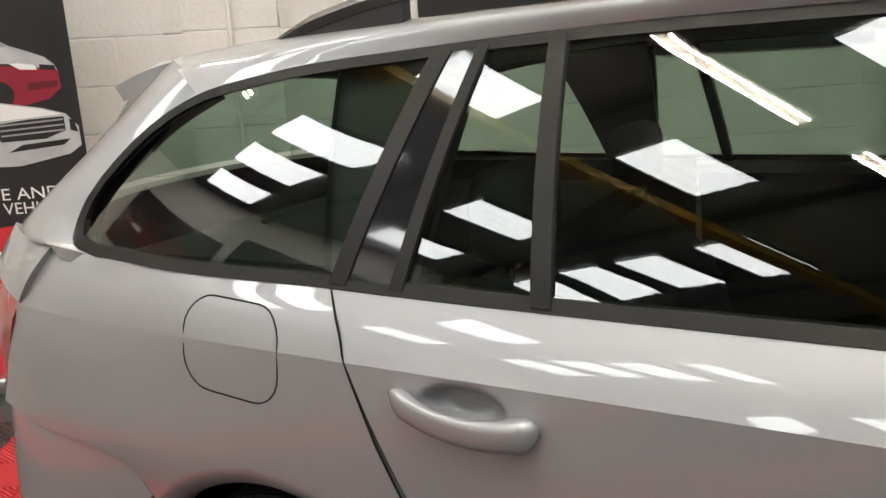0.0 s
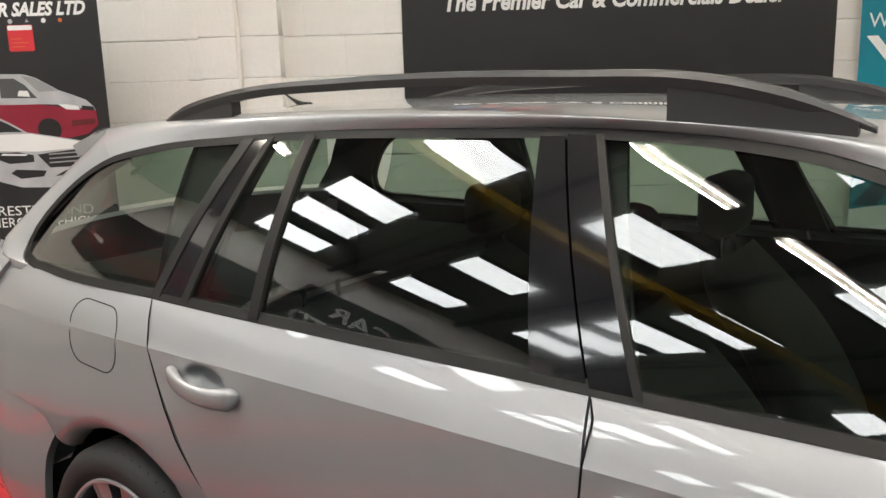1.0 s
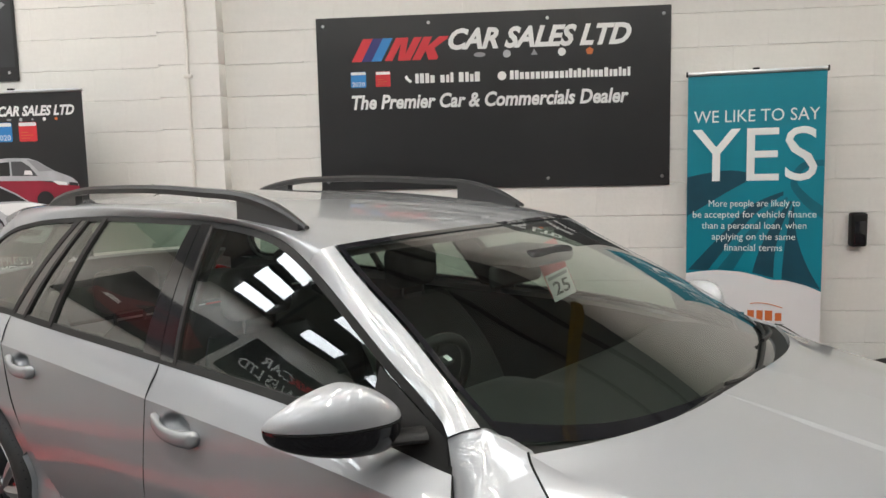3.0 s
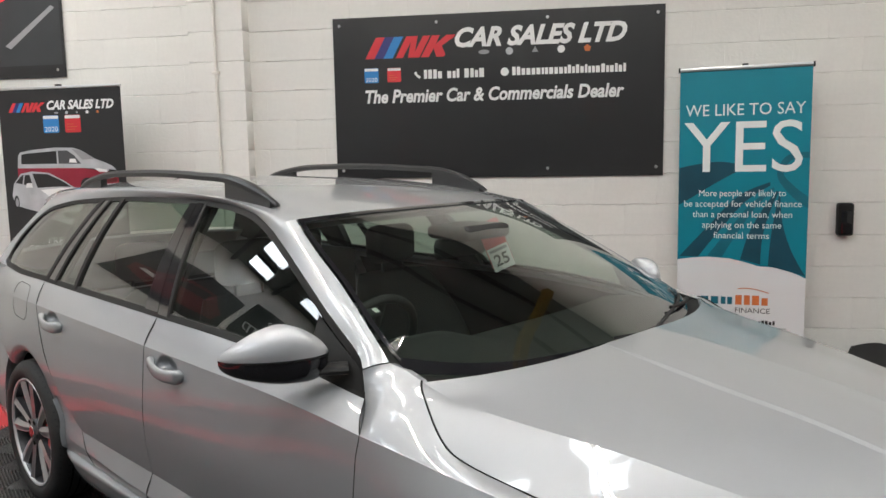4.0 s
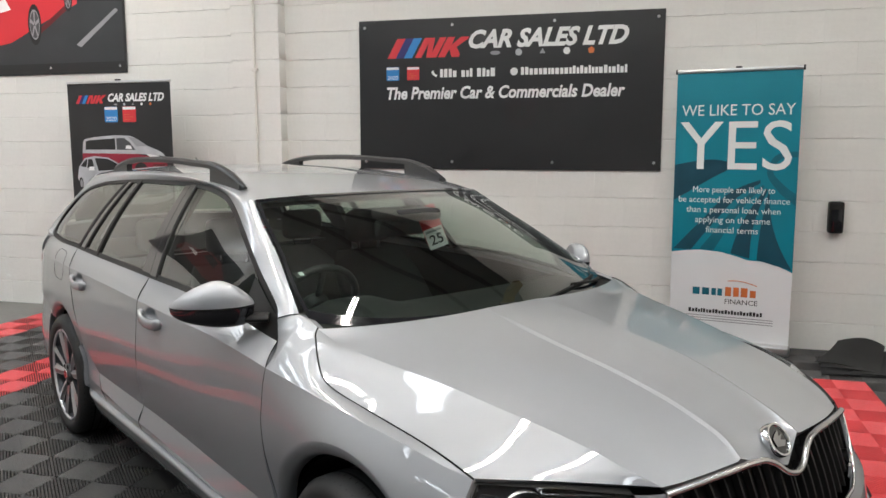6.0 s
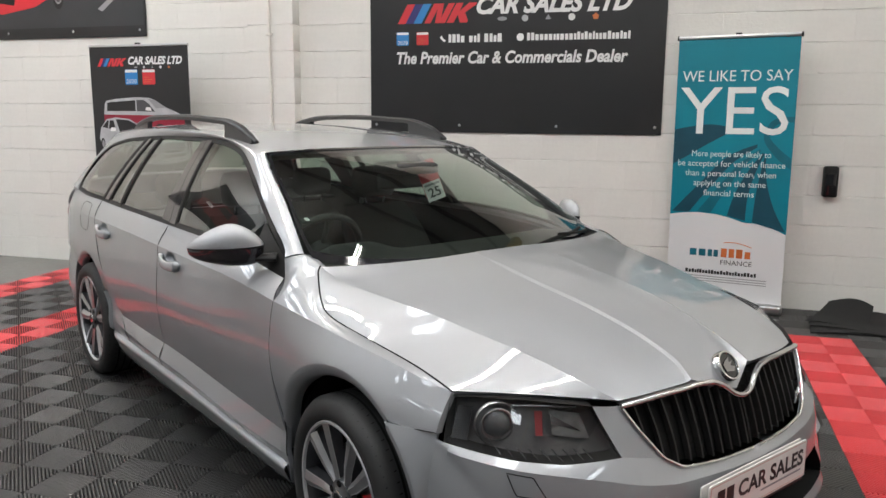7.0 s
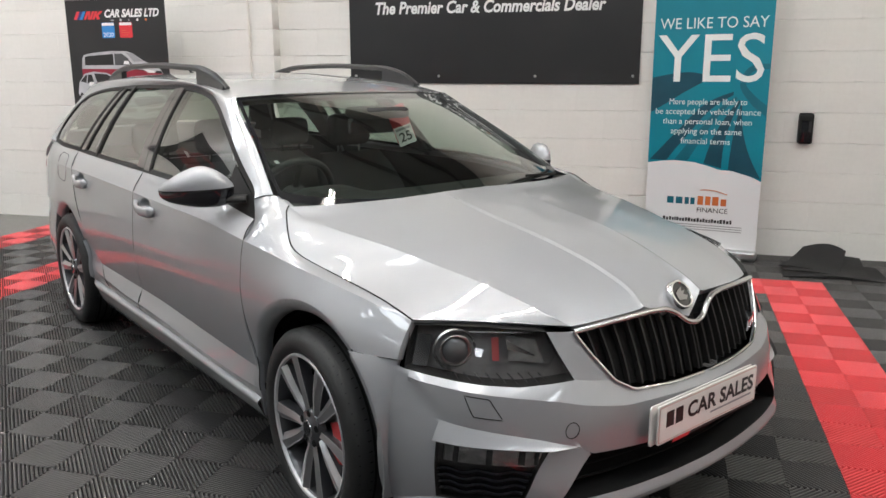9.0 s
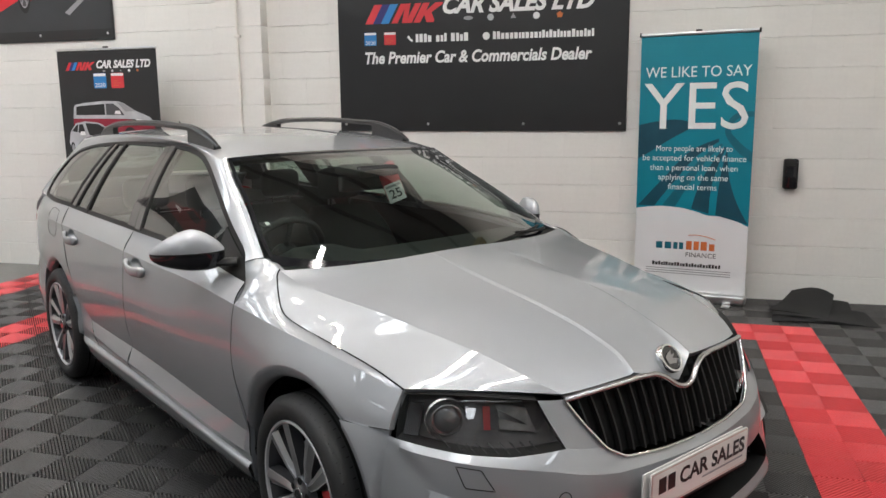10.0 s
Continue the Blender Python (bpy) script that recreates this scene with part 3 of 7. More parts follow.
k0 = (np.clip(1 - (crease[:, 0] - crease[0, 0]) / 0.14, 0, 1) ** 2)[:, None]
strip_mid = strip_mid + k0 * (np.array([0.850, -0.770, 0.907]) - strip_mid[0])
wing_top = loft([crease, strip_mid, shut_top], n, 6)
for _ in range(60):
    g = wing_top
    nxt = g.copy()
    nxt[1:-1, 1:-1] = 0.25 * (g[:-2, 1:-1] + g[2:, 1:-1] + g[1:-1, :-2] + g[1:-1, 2:])
    wing_top = nxt


f_ = np.linspace(0, 1, len(wing_top))[:, None]
ramp = np.clip(np.arange(n) / 7.0, 0, 1)[None, :]
swell = 4 * f_ * (1 - f_) * ramp * (wid[:, 0] * np.interp(crease[:, 0], [0.92, 1.05, 1.3], [0.07, 0.07, 0.06]))[None, :]
wing_top = wing_top + swell[:, :, None] * np.array([0.0, -0.55, 0.83])


def welded(name, grids, mat, parent, s, label="", sharp=30, gap=0.0022):
    """Several grids welded into one panel on one side."""
    bm = bmesh.new()
    for G in grids:
        H = G * np.array([1, s, 1])
        a, b = H.shape[:2]
        vs = [[bm.verts.new(tuple(p)) for p in r] for r in H]
        for i in range(a - 1):
            for j in range(b - 1):
                bm.faces.new((vs[i][j], vs[i + 1][j], vs[i + 1][j + 1], vs[i][j + 1]))
    bmesh.ops.remove_doubles(bm, verts=bm.verts, dist=0.0006)
    bmesh.ops.recalc_face_normals(bm, faces=bm.faces)
    edge = [e for e in bm.edges if len(e.link_faces) == 1]
    r = bmesh.ops.extrude_edge_only(bm, edges=edge)
    nv = [g for g in r["geom"] if isinstance(g, bmesh.types.BMVert)]
    for v in nv:
        v.co += Vector((0, 0.02 * s, -0.004))
    return part(name, bm, mat, parent, label, sharp)


for s in (1, -1):
    welded("front_wing", [wing_main, wing_top], M_PAINT, car, s, sharp=14)
    # A near-black tube draws the shade of the bonnet gap.
    tube("bonnet_gap_seal", [(p[0] + 0.001, p[1] * s, p[2] + 0.0002) for p in curve(SHUT, 60)], 0.0026, M_SHELL, car, n=6)
    tube("bumper_joint", [(u, -(float(side_w(np.array([u]), np.array([z]))[0]) + 0.0004) * s, z) for u, z in [tuple(q) for q in wing_lo[-17:]]], 0.0010, M_SHELL, car, n=6)
    tube("pillar_joint", [((p[0]), (p[1] - 0.0008) * s, p[2]) for p in curve([(0.829, -0.760, 0.973), (0.848, -0.735, 0.983), (0.872, -0.706, 0.988)], 8)], 0.0014, M_SHELL, car, n=6)

# rear quarter: arch, flank and shoulder
n = 72
ra = np.linspace(2, 134, 46)
rr_ = np.interp(ra, [0, 14, 40, 134], [0.372, 0.380, 0.386, 0.390])
rear_arch = np.stack([-1.34 + rr_ * np.cos(np.radians(ra)), np.full(46, -0.85), 0.318 + rr_ * np.sin(np.radians(ra))], axis=1)
q_bot = np.vstack([curve([(-0.668, -0.858, 0.312), (-0.86, -0.858, 0.312), (-0.955, -0.862, 0.312)], 10)[:-1], rear_arch,
                   curve([(-1.628, -0.85, 0.622), (-1.66, -0.842, 0.645), (-1.73, -0.83, 0.659), (-1.91, -0.818, 0.665), (-2.0, -0.80, 0.668), (-2.13, -0.76, 0.675)], 17)])
q_lo = np.stack([q_bot[:, 0], q_bot[:, 2]], axis=1)
n = len(q_lo)
sl = np.concatenate([[0], np.cumsum(np.linalg.norm(np.diff(q_lo, axis=0), axis=1))])
qu = np.interp(sl / sl[-1], [0, 0.25, 0.45, 0.62, 0.75, 1.0], [-1.238, -1.33, -1.47, -1.62, -1.76, -1.955])
q_hi = np.stack([qu, np.interp(qu, [-2.0, -1.93, -1.86, -1.80, -1.70, -1.45, -1.238], [0.985, 1.012, 1.02, 1.014, 1.008, 1.0, 0.994])], axis=1)
q_eu = 0.28 * q_lo[:, 0] + 0.72 * q_hi[:, 0]
q_edge = np.stack([q_eu, L_EDGE(q_eu)[:, 2]], axis=1)


def quarter_rows(A, B, m):
    out = []
    for f in np.linspace(0, 1, m):
        p = A * (1 - f) + B * f
        k = np.clip(1 - np.arange(n) / 16.0, 0, 1) ** 2
        p[:, 0] += k * (S_REAR(p[0, 1]) - p[0, 0])
        out.append(np.stack([p[:, 0], -side_w(p[:, 0], p[:, 1]), p[:, 1]], axis=1))
    return out


Gq = quarter_rows(q_lo, q_edge, 32) + quarter_rows(q_edge, q_hi, 12)[1:]
both("rear_quarter_panel", np.array(Gq), M_PAINT, car, (0, -1, 0.1), thick=0.02, gap=0.002, sharp=8)


# window line: the outer edge of the black surround on the right side
def glass_w(u, z):
    """Half-width of the side glass at u and height z."""
    b = L_BELT(np.atleast_1d(np.asarray(u, float)))
    d = np.asarray(z, float) - b[:, 2]
    return -b[:, 1] - 0.002 - (0.50 * d + 0.62 * d * d)


def on_glass(pts, push=0.0):
    p = np.array(pts, float)
    return np.stack([p[:, 0], -(glass_w(p[:, 0], p[:, 1]) + push), p[:, 1]], axis=1)


BELT_PTS = [(u, float(L_BELT(np.array([u, u]))[0, 2])) for u in np.linspace(-1.70, 0.850, 24)]
TOP_PTS = [(-1.852, 1.062), (-1.845, 1.10), (-1.80, 1.165), (-1.735, 1.228), (-1.655, 1.275), (-1.5, 1.309), (-1.19, 1.335), (-0.98, 1.345), (-0.57, 1.350), (-0.25, 1.347), (-0.05, 1.332), (0.08, 1.311),
           (0.2, 1.275), (0.37, 1.206), (0.49, 1.150), (0.656, 1.066), (0.76, 1.011), (0.805, 0.985), (0.829, 0.966), (0.843, 0.940), (0.850, 0.907)]


def shrink(poly, d):
    """A closed outline drawn in by d."""
    P = np.array(poly, float)
    A, B = np.roll(P, 1, axis=0), np.roll(P, -1, axis=0)
    t1, t2 = P - A, B - P
    t1 /= np.linalg.norm(t1, axis=1, keepdims=True) + 1e-9
    t2 /= np.linalg.norm(t2, axis=1, keepdims=True) + 1e-9
    nn = np.stack([-(t1 + t2)[:, 1], (t1 + t2)[:, 0]], axis=1)
    nn /= np.linalg.norm(nn, axis=1, keepdims=True) + 1e-9
    area = 0.5 * np.sum(P[:, 0] * B[:, 1] - B[:, 0] * P[:, 1])
    return P + nn * d * (1 if area > 0 else -1)


top2 = curve([(a, b, 0) for a, b in TOP_PTS], 70)[:, :2]
bot2 = curve([(a, b, 0) for a, b in [(-1.852, 1.062), (-1.842, 1.03), (-1.80, 1.012), (-1.70, 1.008)] + BELT_PTS[1:]], 70)[:, :2]
outline = np.vstack([bot2, top2[::-1][1:-1]])
inner = shrink(outline, 0.017)


def ring(name, A, B, mat, parent, pa, pb, side, depth=0.015):
    """A flat band between two closed outlines on the side glass, with a lip on both edges."""
    a, b = on_glass(A, pa), on_glass(B, pb)
    a2, b2 = on_glass(A, pa - depth), on_glass(B, pb - depth)
    m = len(a)
    V = np.vstack([a2, a, b, b2])
    F = []
    for k in range(3):
        for i in range(m):
            j = (i + 1) % m
            F.append((k * m + i, k * m + j, (k + 1) * m + j, (k + 1) * m + i))
    if side > 0:
        V = V * np.array([1, -1, 1])
    bm = bmesh.new()
    vs = [bm.verts.new(tuple(v)) for v in V]
    for f in F:
        bm.faces.new([vs[i] for i in f])
    return part(name, bm, mat, parent, sharp=30)


def outline_fill(u0, u1, s0, s1, n, inset=0.012):
    """A grid on the side glass between two slanting dividers; u0, u1 at the belt, s0, s1 at the top line."""
    tu, tz = top2[:, 0], top2[:, 1]
    bu, bz = bot2[:, 0], bot2[:, 1]
    ub = np.linspace(u0, u1, n)
    ut = np.linspace(s0, s1, n)
    zb = np.interp(ub, bu, bz) + inset
    zt = np.interp(ut, tu, tz) - inset
    rows = []
    for f in np.linspace(0, 1, 13):
        u = ub * (1 - f) + ut * f
        z = np.maximum(zb * (1 - f) + zt * f, zb)
        rows.append(np.stack([u, -(glass_w(u, z) - 0.004), z], axis=1))
    return np.array(rows)


def pillar(name, u0, u1, s0, s1, push, mat, parent, thick=0.02):
    G = outline_fill(u0, u1, s0, s1, 5, 0.006)
    G[:, :, 1] -= push + 0.004
    return both(name, G, mat, parent, (0, -1, 0.5), thick=thick)


for side in (-1, 1):
    ring("window_surround", outline, inner, M_TRIM, car, 0.004, 0.000, side)

# rear quarter pane, fixed rear pane, rear door pane, front door pane
QB = outline_fill(-1.70, -1.235, -1.60, -1.19, 30)
qb2 = np.array(QB)
fz = np.linspace(0, 1, 13)
for i, f in enumerate(fz):
    ub = np.linspace(-1.835 + 0.012, -1.235, 30)
    ut = np.linspace(-1.66, -1.163, 30)
    zb = np.interp(ub, bot2[:, 0], bot2[:, 1]) + 0.018
    zt = np.interp(ut, top2[:, 0], top2[:, 1]) - 0.018
    u = ub * (1 - f) + ut * f
    z = zb * (1 - f) + zt * f
    zmax = np.interp(u, top2[:, 0], top2[:, 1]) - 0.014
    z = np.minimum(z, zmax)
    qb2[i] = np.stack([u, -(glass_w(u, z) - 0.004), z], axis=1)
both("quarter_pane", qb2, M_GLASS, car, (0, -1, 0.5), label="tinted rear quarter window")
both("fixed_rear_pane", outline_fill(-1.112, -0.903, -1.068, -0.957, 14), M_GLASS, car, (0, -1, 0.5))
both("rear_door_pane", outline_fill(-0.903, -0.27, -0.957, -0.395, 24), M_GLASS, car, (0, -1, 0.5))
def front_pane_grid():
    rows = []
    nn = 36
    for f in np.linspace(0, 1, 15):
        ub = np.linspace(-0.115, 0.83, nn)
        zb = np.interp(ub, bot2[:, 0], bot2[:, 1]) + 0.018
        ut = np.linspace(-0.285, 0.80, nn)
        u = ub * (1 - f) + ut * f
        zt = np.interp(u, top2[:, 0], top2[:, 1]) - 0.016
        zt = np.maximum(zt, zb + 0.001)
        z = zb + (zt - zb) * f
        rows.append(np.stack([u, -(glass_w(u, z) - 0.004), z], axis=1))
    return np.array(rows)


both("front_door_pane", front_pane_grid(), M_GLASS, car, (0, -1, 0.5))
pillar("c_pillar_seal", -1.238, -1.209, -1.166, -1.131, 0.004, M_TRIM, car)
pillar("c_pillar_cover", -1.206, -1.135, -1.128, -1.088, 0.001, M_GLOSS, car)
pillar("rear_frame_seal", -1.134, -1.112, -1.087, -1.068, 0.004, M_TRIM, car)
pillar("pane_divider", -0.917, -0.889, -0.971, -0.944, 0.006, M_TRIM, car)
pillar("b_pillar_rear_cover", -0.285, -0.191, -0.400, -0.352, 0.001, M_GLOSS, car)
pillar("b_pillar_front_cover", -0.186, -0.118, -0.347, -0.292, 0.002, M_GLOSS, car)
pillar("door_glass_channel", -0.118, -0.104, -0.292, -0.278, 0.004, M_TRIM, car)

# mirror triangle at the front of the door glass
tri = np.array([[(0.62, 0.952), (0.838, 0.918)], [(0.60, 1.075), (0.820, 0.962)]])
T = []
for r in tri:
    u = np.linspace(r[0][0], r[1][0], 8)
    z = np.linspace(r[0][1], r[1][1], 8)
    T.append(on_glass(np.stack([u, z], axis=1), 0.004))
both("mirror_corner_cover", np.array(T), M_TRIM, car, (0, -1, 0.5))

# cantrail and A-pillar skin
n = 60
edge_top = on_glass(top2[(top2[:, 0] > -1.70)], 0.0)


def at_u(P, u):
    o = np.argsort(P[:, 0])
    return np.stack([u, np.interp(u, P[o, 0], P[o, 1]), np.interp(u, P[o, 0], P[o, 2])], axis=1)


RC = [(0.37, 1.325), (0.2, 1.352), (0.0, 1.377), (-0.3, 1.400), (-0.8, 1.413), (-1.3, 1.407), (-1.6, 1.394), (-1.9, 1.366), (-2.0, 1.352)][::-1]
rc = np.array(RC)


def roof_mid(u):
    return spline_at(rc[:, 0], rc[:, 1], u)


u_out = np.linspace(-1.64, 0.235, n)
row0 = at_u(edge_top, u_out)
row0[:, 1] -= 0.002
u_in = np.linspace(-1.80, 0.283, n)
def roof_pt(u, w):
    zc = roof_mid(u)
    return np.stack([u, -w, zc - 0.085 * w * w - 0.32 * np.clip(w - 0.40, 0, 1) ** 2], axis=1)


u_r4 = np.linspace(-1.99, 0.372, n)
row4 = roof_pt(u_r4, np.full(n, 0.0))
u_r3 = np.linspace(-1.97, 0.352, n)
row3 = roof_pt(u_r3, np.full(n, 0.30))
u_r25 = np.linspace(-1.90, 0.315, n)
row25 = roof_pt(u_r25, np.full(n, 0.46))
row2 = roof_pt(u_in, np.linspace(0.50, 0.552, n))
row1 = 0.5 * (row0 + row2) + np.array([0, -0.012, 0.010])
Groof = loft([row0, row1, row2, row25, row3, row4], n, 6)
full = np.vstack([Groof, mirrored(Groof)[::-1][1:]])
sheet("roof", full, M_PAINT, car, thick=0.02, out=np.array((0, 0, 1.0)), gap=0.0015, label="silver roof skin")

a_out = at_u(edge_top, np.linspace(0.235, 0.826, 24))
a_out[-3:] += (np.array([0.829, -0.755, 0.973]) - a_out[-1]) * np.array([0.15, 0.5, 1.0])[:, None]
a_out[:, 1] -= 0.002
a_in = curve([(0.285, -0.556, 1.309), (0.42, -0.592, 1.235), (0.6, -0.632, 1.145), (0.78, -0.680, 1.045), (0.872, -0.704, 0.988)], 24)
swell_a = np.clip(1 - np.arange(24) / 9.0, 0, 1)[:, None] ** 1.5
a_mid = 0.5 * (a_out + a_in) + np.array([0.002, -0.0045, 0.005]) * (1 - swell_a) + np.array([0.0, -0.012, 0.010]) * swell_a
both("a_pillar", loft([a_out, a_mid, a_in], 24, 5), M_PAINT, car, (0.4, -0.6, 0.6), thick=0.02, gap=0.001)

# D-pillar down to the tail lamp
d_in = curve([(-1.64, -0.578, 1.283), (-1.735, -0.622, 1.228), (-1.80, -0.668, 1.165), (-1.848, -0.712, 1.10), (-1.855, -0.735, 1.06), (-1.845, -0.758, 1.030), (-1.80, -0.769, 1.010)], 24)
d_out = curve([(-1.80, -0.50, 1.352), (-1.90, -0.55, 1.255), (-1.978, -0.60, 1.17), (-2.046, -0.63, 1.11), (-2.096, -0.65, 1.067), (-2.12, -0.672, 1.035), (-2.08, -0.70, 1.015), (-1.97, -0.742, 1.012)], 24)
d_mid = 0.5 * (d_in + d_out) + np.array([0.012, -0.022, 0.012])
both("d_pillar", loft([d_in, d_mid, d_out], 24, 6), M_PAINT, car, (-0.3, -0.8, 0.4), thick=0.02)

# windscreen
def row_side(P):
    c = curve(P, 22)
    return np.vstack([c, mirrored(c)[::-1][1:]])


ws_rows = [[(0.925, -0.695, 0.965), (1.05, -0.50, 0.945), (1.125, -0.25, 0.94), (1.15, 0, 0.94)],
           [(0.78, -0.672, 1.045), (0.885, -0.48, 1.055), (0.945, -0.24, 1.06), (0.96, 0, 1.062)],
           [(0.60, -0.626, 1.146), (0.685, -0.44, 1.165), (0.735, -0.22, 1.174), (0.75, 0, 1.177)],
           [(0.42, -0.587, 1.235), (0.49, -0.40, 1.258), (0.53, -0.2, 1.268), (0.545, 0, 1.271)],
           [(0.288, -0.552, 1.306), (0.335, -0.36, 1.318), (0.36, -0.18, 1.322), (0.375, 0, 1.324)]]
Gws = loft([row_side(r) for r in ws_rows], 43, 5)
sheet("windscreen", Gws, M_SCREEN, car, out=np.array((1, 0, 1.0)), label="clear laminated windscreen")
Nw = grid_normals(Gws)
# black printed band round the glass
bw = 0.014
left = Gws[:, 0] + (Gws[:, 1] - Gws[:, 0]) / np.linalg.norm(Gws[:, 1] - Gws[:, 0], axis=1, keepdims=True) * bw
for s in (1, -1):
    m = np.array([1, s, 1])
    sheet("screen_band", np.array([Gws[:, 0], left]) * m - Nw[10, 21] * np.array([1, 1, 1]) * 0.003, M_GLOSS, car, out=np.array((1, 0, 1.0)))
tp = Gws[-1] + (Gws[-2] - Gws[-1]) / np.linalg.norm(Gws[-2] - Gws[-1], axis=1, keepdims=True) * 0.022
low = Gws[0] + (Gws[1] - Gws[0]) / np.linalg.norm(Gws[1] - Gws[0], axis=1, keepdims=True) * (0.036 + 0.03 * np.abs(np.linspace(-1, 1, 43))[:, None] ** 6)
sheet("screen_bottom_band", np.array([Gws[0], low]) - Nw[1, 21] * 0.003, M_GLOSS, car, out=np.array((1, 0, 1.0)))
sheet("screen_top_band", np.array([Gws[-1], tp]) - Nw[-2, 21] * 0.003, M_GLOSS, car, out=np.array((1, 0, 1.0)))

# bonnet
B_CREASE = [(0.988, -0.706, 0.9615), (1.055, -0.692, 0.936), (1.125, -0.684, 0.924), (1.25, -0.655, 0.906), (1.37, -0.627, 0.892), (1.46, -0.603, 0.879), (1.52, -0.590, 0.870), (1.61, -0.568, 0.853), (1.72, -0.543, 0.835), (1.82, -0.518, 0.815), (1.91, -0.492, 0.790), (1.98, -0.465, 0.764), (2.032, -0.43, 0.738)]
lines = [SHUT,
         B_CREASE,
         [(1.062, -0.57, 0.964), (1.20, -0.535, 0.936), (1.46, -0.497, 0.899), (1.72, -0.46, 0.853), (1.88, -0.435, 0.808), (1.98, -0.415, 0.772), (2.045, -0.395, 0.740)],
         [(1.125, -0.385, 0.972), (1.235, -0.38, 0.957), (1.455, -0.38, 0.920), (1.715, -0.37, 0.872), (1.90, -0.36, 0.816), (2.0, -0.36, 0.776), (2.055, -0.36, 0.743)],
         [(1.148, -0.165, 0.978), (1.275, -0.178, 0.964), (1.49, -0.188, 0.931), (1.755, -0.188, 0.886), (1.935, -0.178, 0.834), (2.04, -0.18, 0.790), (2.085, -0.19, 0.758)],
         [(1.151, -0.09, 0.979), (1.282, -0.10, 0.965), (1.497, -0.105, 0.932), (1.762, -0.11, 0.885), (1.945, -0.11, 0.830), (2.05, -0.10, 0.776), (2.098, -0.085, 0.722)],
         [(1.152, 0, 0.979), (1.285, 0, 0.965), (1.50, 0, 0.932), (1.765, 0, 0.885), (1.95, 0, 0.829), (2.06, 0, 0.77), (2.110, 0, 0.698)]]
def bonnet_half(far):
    """Rows from the shut line to the middle; the far half's ridge lies a little nearer the middle."""
    R = [curve(l, 72) for l in lines]
    grow = np.clip(np.linspace(0.2, 4, 72), 0, 1)[:, None]
    if far:
        R[4] = R[4] + np.array([0.004, 0.075, 0.001]) + np.array([0, 0.03, 0.0]) * np.linspace(0, 1, 72)[:, None]
        R[5] = R[5] * np.array([1, 0.5, 1])
    wid = np.linalg.norm(R[1] - R[0], axis=1)[:, None]
    mid = 0.5 * (R[0] + R[1]) + np.array([0.0, -0.012, 0.015]) * np.minimum(wid, 0.2)
    foot = R[4] + np.array([0, -0.013, -0.0048]) * grow
    # nearly flat field between the outer crease and the ridge
    for k in (2, 3):
        f = ((R[k][:, 1] - R[1][:, 1]) / (foot[:, 1] - R[1][:, 1]))[:, None]
        flat_z = (R[1] * (1 - f) + foot * f)[:, 2:]
        R[k][:, 2:] = flat_z + (0.18 if far else 0.4) * (R[k][:, 2:] - flat_z)
    return loft([R[0], mid, R[1], R[2], R[3], foot, R[4], R[5], R[6]], 72, 6, breaks=(2, 5, 6))


Gh = np.vstack([bonnet_half(False), mirrored(bonnet_half(True))[::-1][1:]])
sheet("bonnet", Gh, M_PAINT, car, thick=0.02, out=np.array((0, 0, 1.0)), gap=0.003, label="silver bonnet with two raised creases", sharp=9)

# nose surface: columns from the wing to the middle, at several heights
NOSE_Z = [0.225, 0.25, 0.29, 0.40, 0.50, 0.60, 0.75]
NOSE = np.array([[(1.73, 0.79), (1.90, 0.715), (2.05, 0.56), (2.105, 0.42), (2.135, 0.2), (2.145, 0)],
                 [(1.738, 0.822), (1.925, 0.745), (2.085, 0.585), (2.145, 0.43), (2.18, 0.2), (2.19, 0)],
                 [(1.74, 0.832), (1.935, 0.752), (2.095, 0.59), (2.157, 0.43), (2.193, 0.2), (2.203, 0)],
                 [(1.742, 0.838), (1.93, 0.755), (2.08, 0.59), (2.145, 0.43), (2.182, 0.2), (2.192, 0)],
                 [(1.742, 0.831), (1.925, 0.735), (2.07, 0.56), (2.135, 0.42), (2.175, 0.2), (2.185, 0)],
                 [(1.742, 0.812), (1.915, 0.70), (2.04, 0.545), (2.105, 0.41), (2.15, 0.2), (2.16, 0)],
                 [(1.738, 0.752), (1.87, 0.635), (1.98, 0.515), (2.04, 0.425), (2.09, 0.2), (2.105, 0)]])


def nose(a, z, push=0.0):
    a, z = np.atleast_1d(np.asarray(a, float)), np.atleast_1d(np.asarray(z, float))
    cols = spline_at(np.arange(6), NOSE.transpose(1, 0, 2).reshape(6, -1), np.clip(a, 0, 5)).reshape(-1, len(NOSE_Z), 2)
    out = np.empty((len(a), 3))
    for i in range(len(a)):
        p = spline_at(NOSE_Z, cols[i], np.array([z[i]]))[0]
        out[i] = (p[0], -p[1], z[i])
    if np.any(push):
        d = spline_at(np.arange(6), np.array([(0.5, -1), (0.7, -0.9), (0.9, -0.6), (1, -0.35), (1, -0.1), (1, 0)], float), np.clip(a, 0, 5))
        d /= np.linalg.norm(d, axis=1, keepdims=True)
        out[:, :2] += d * np.reshape(push, (-1, 1))
    return out


def resample(P, n):
    P = np.array(P, float)
    s = np.concatenate([[0], np.cumsum(np.linalg.norm(np.diff(P * np.array([0.4, 1]), axis=0), axis=1))])
    x = np.linspace(0, s[-1], n)
    return np.stack([np.interp(x, s, P[:, 0]), np.interp(x, s, P[:, 1])], axis=1)


def corner_fade(a, z):
    """The bumper's front field begins at an edge that slants from the head lamp to the fog lamp."""
    return np.clip((a - 0.06 - (0.62 - z) * 5.6) / 0.20, 0, 1)


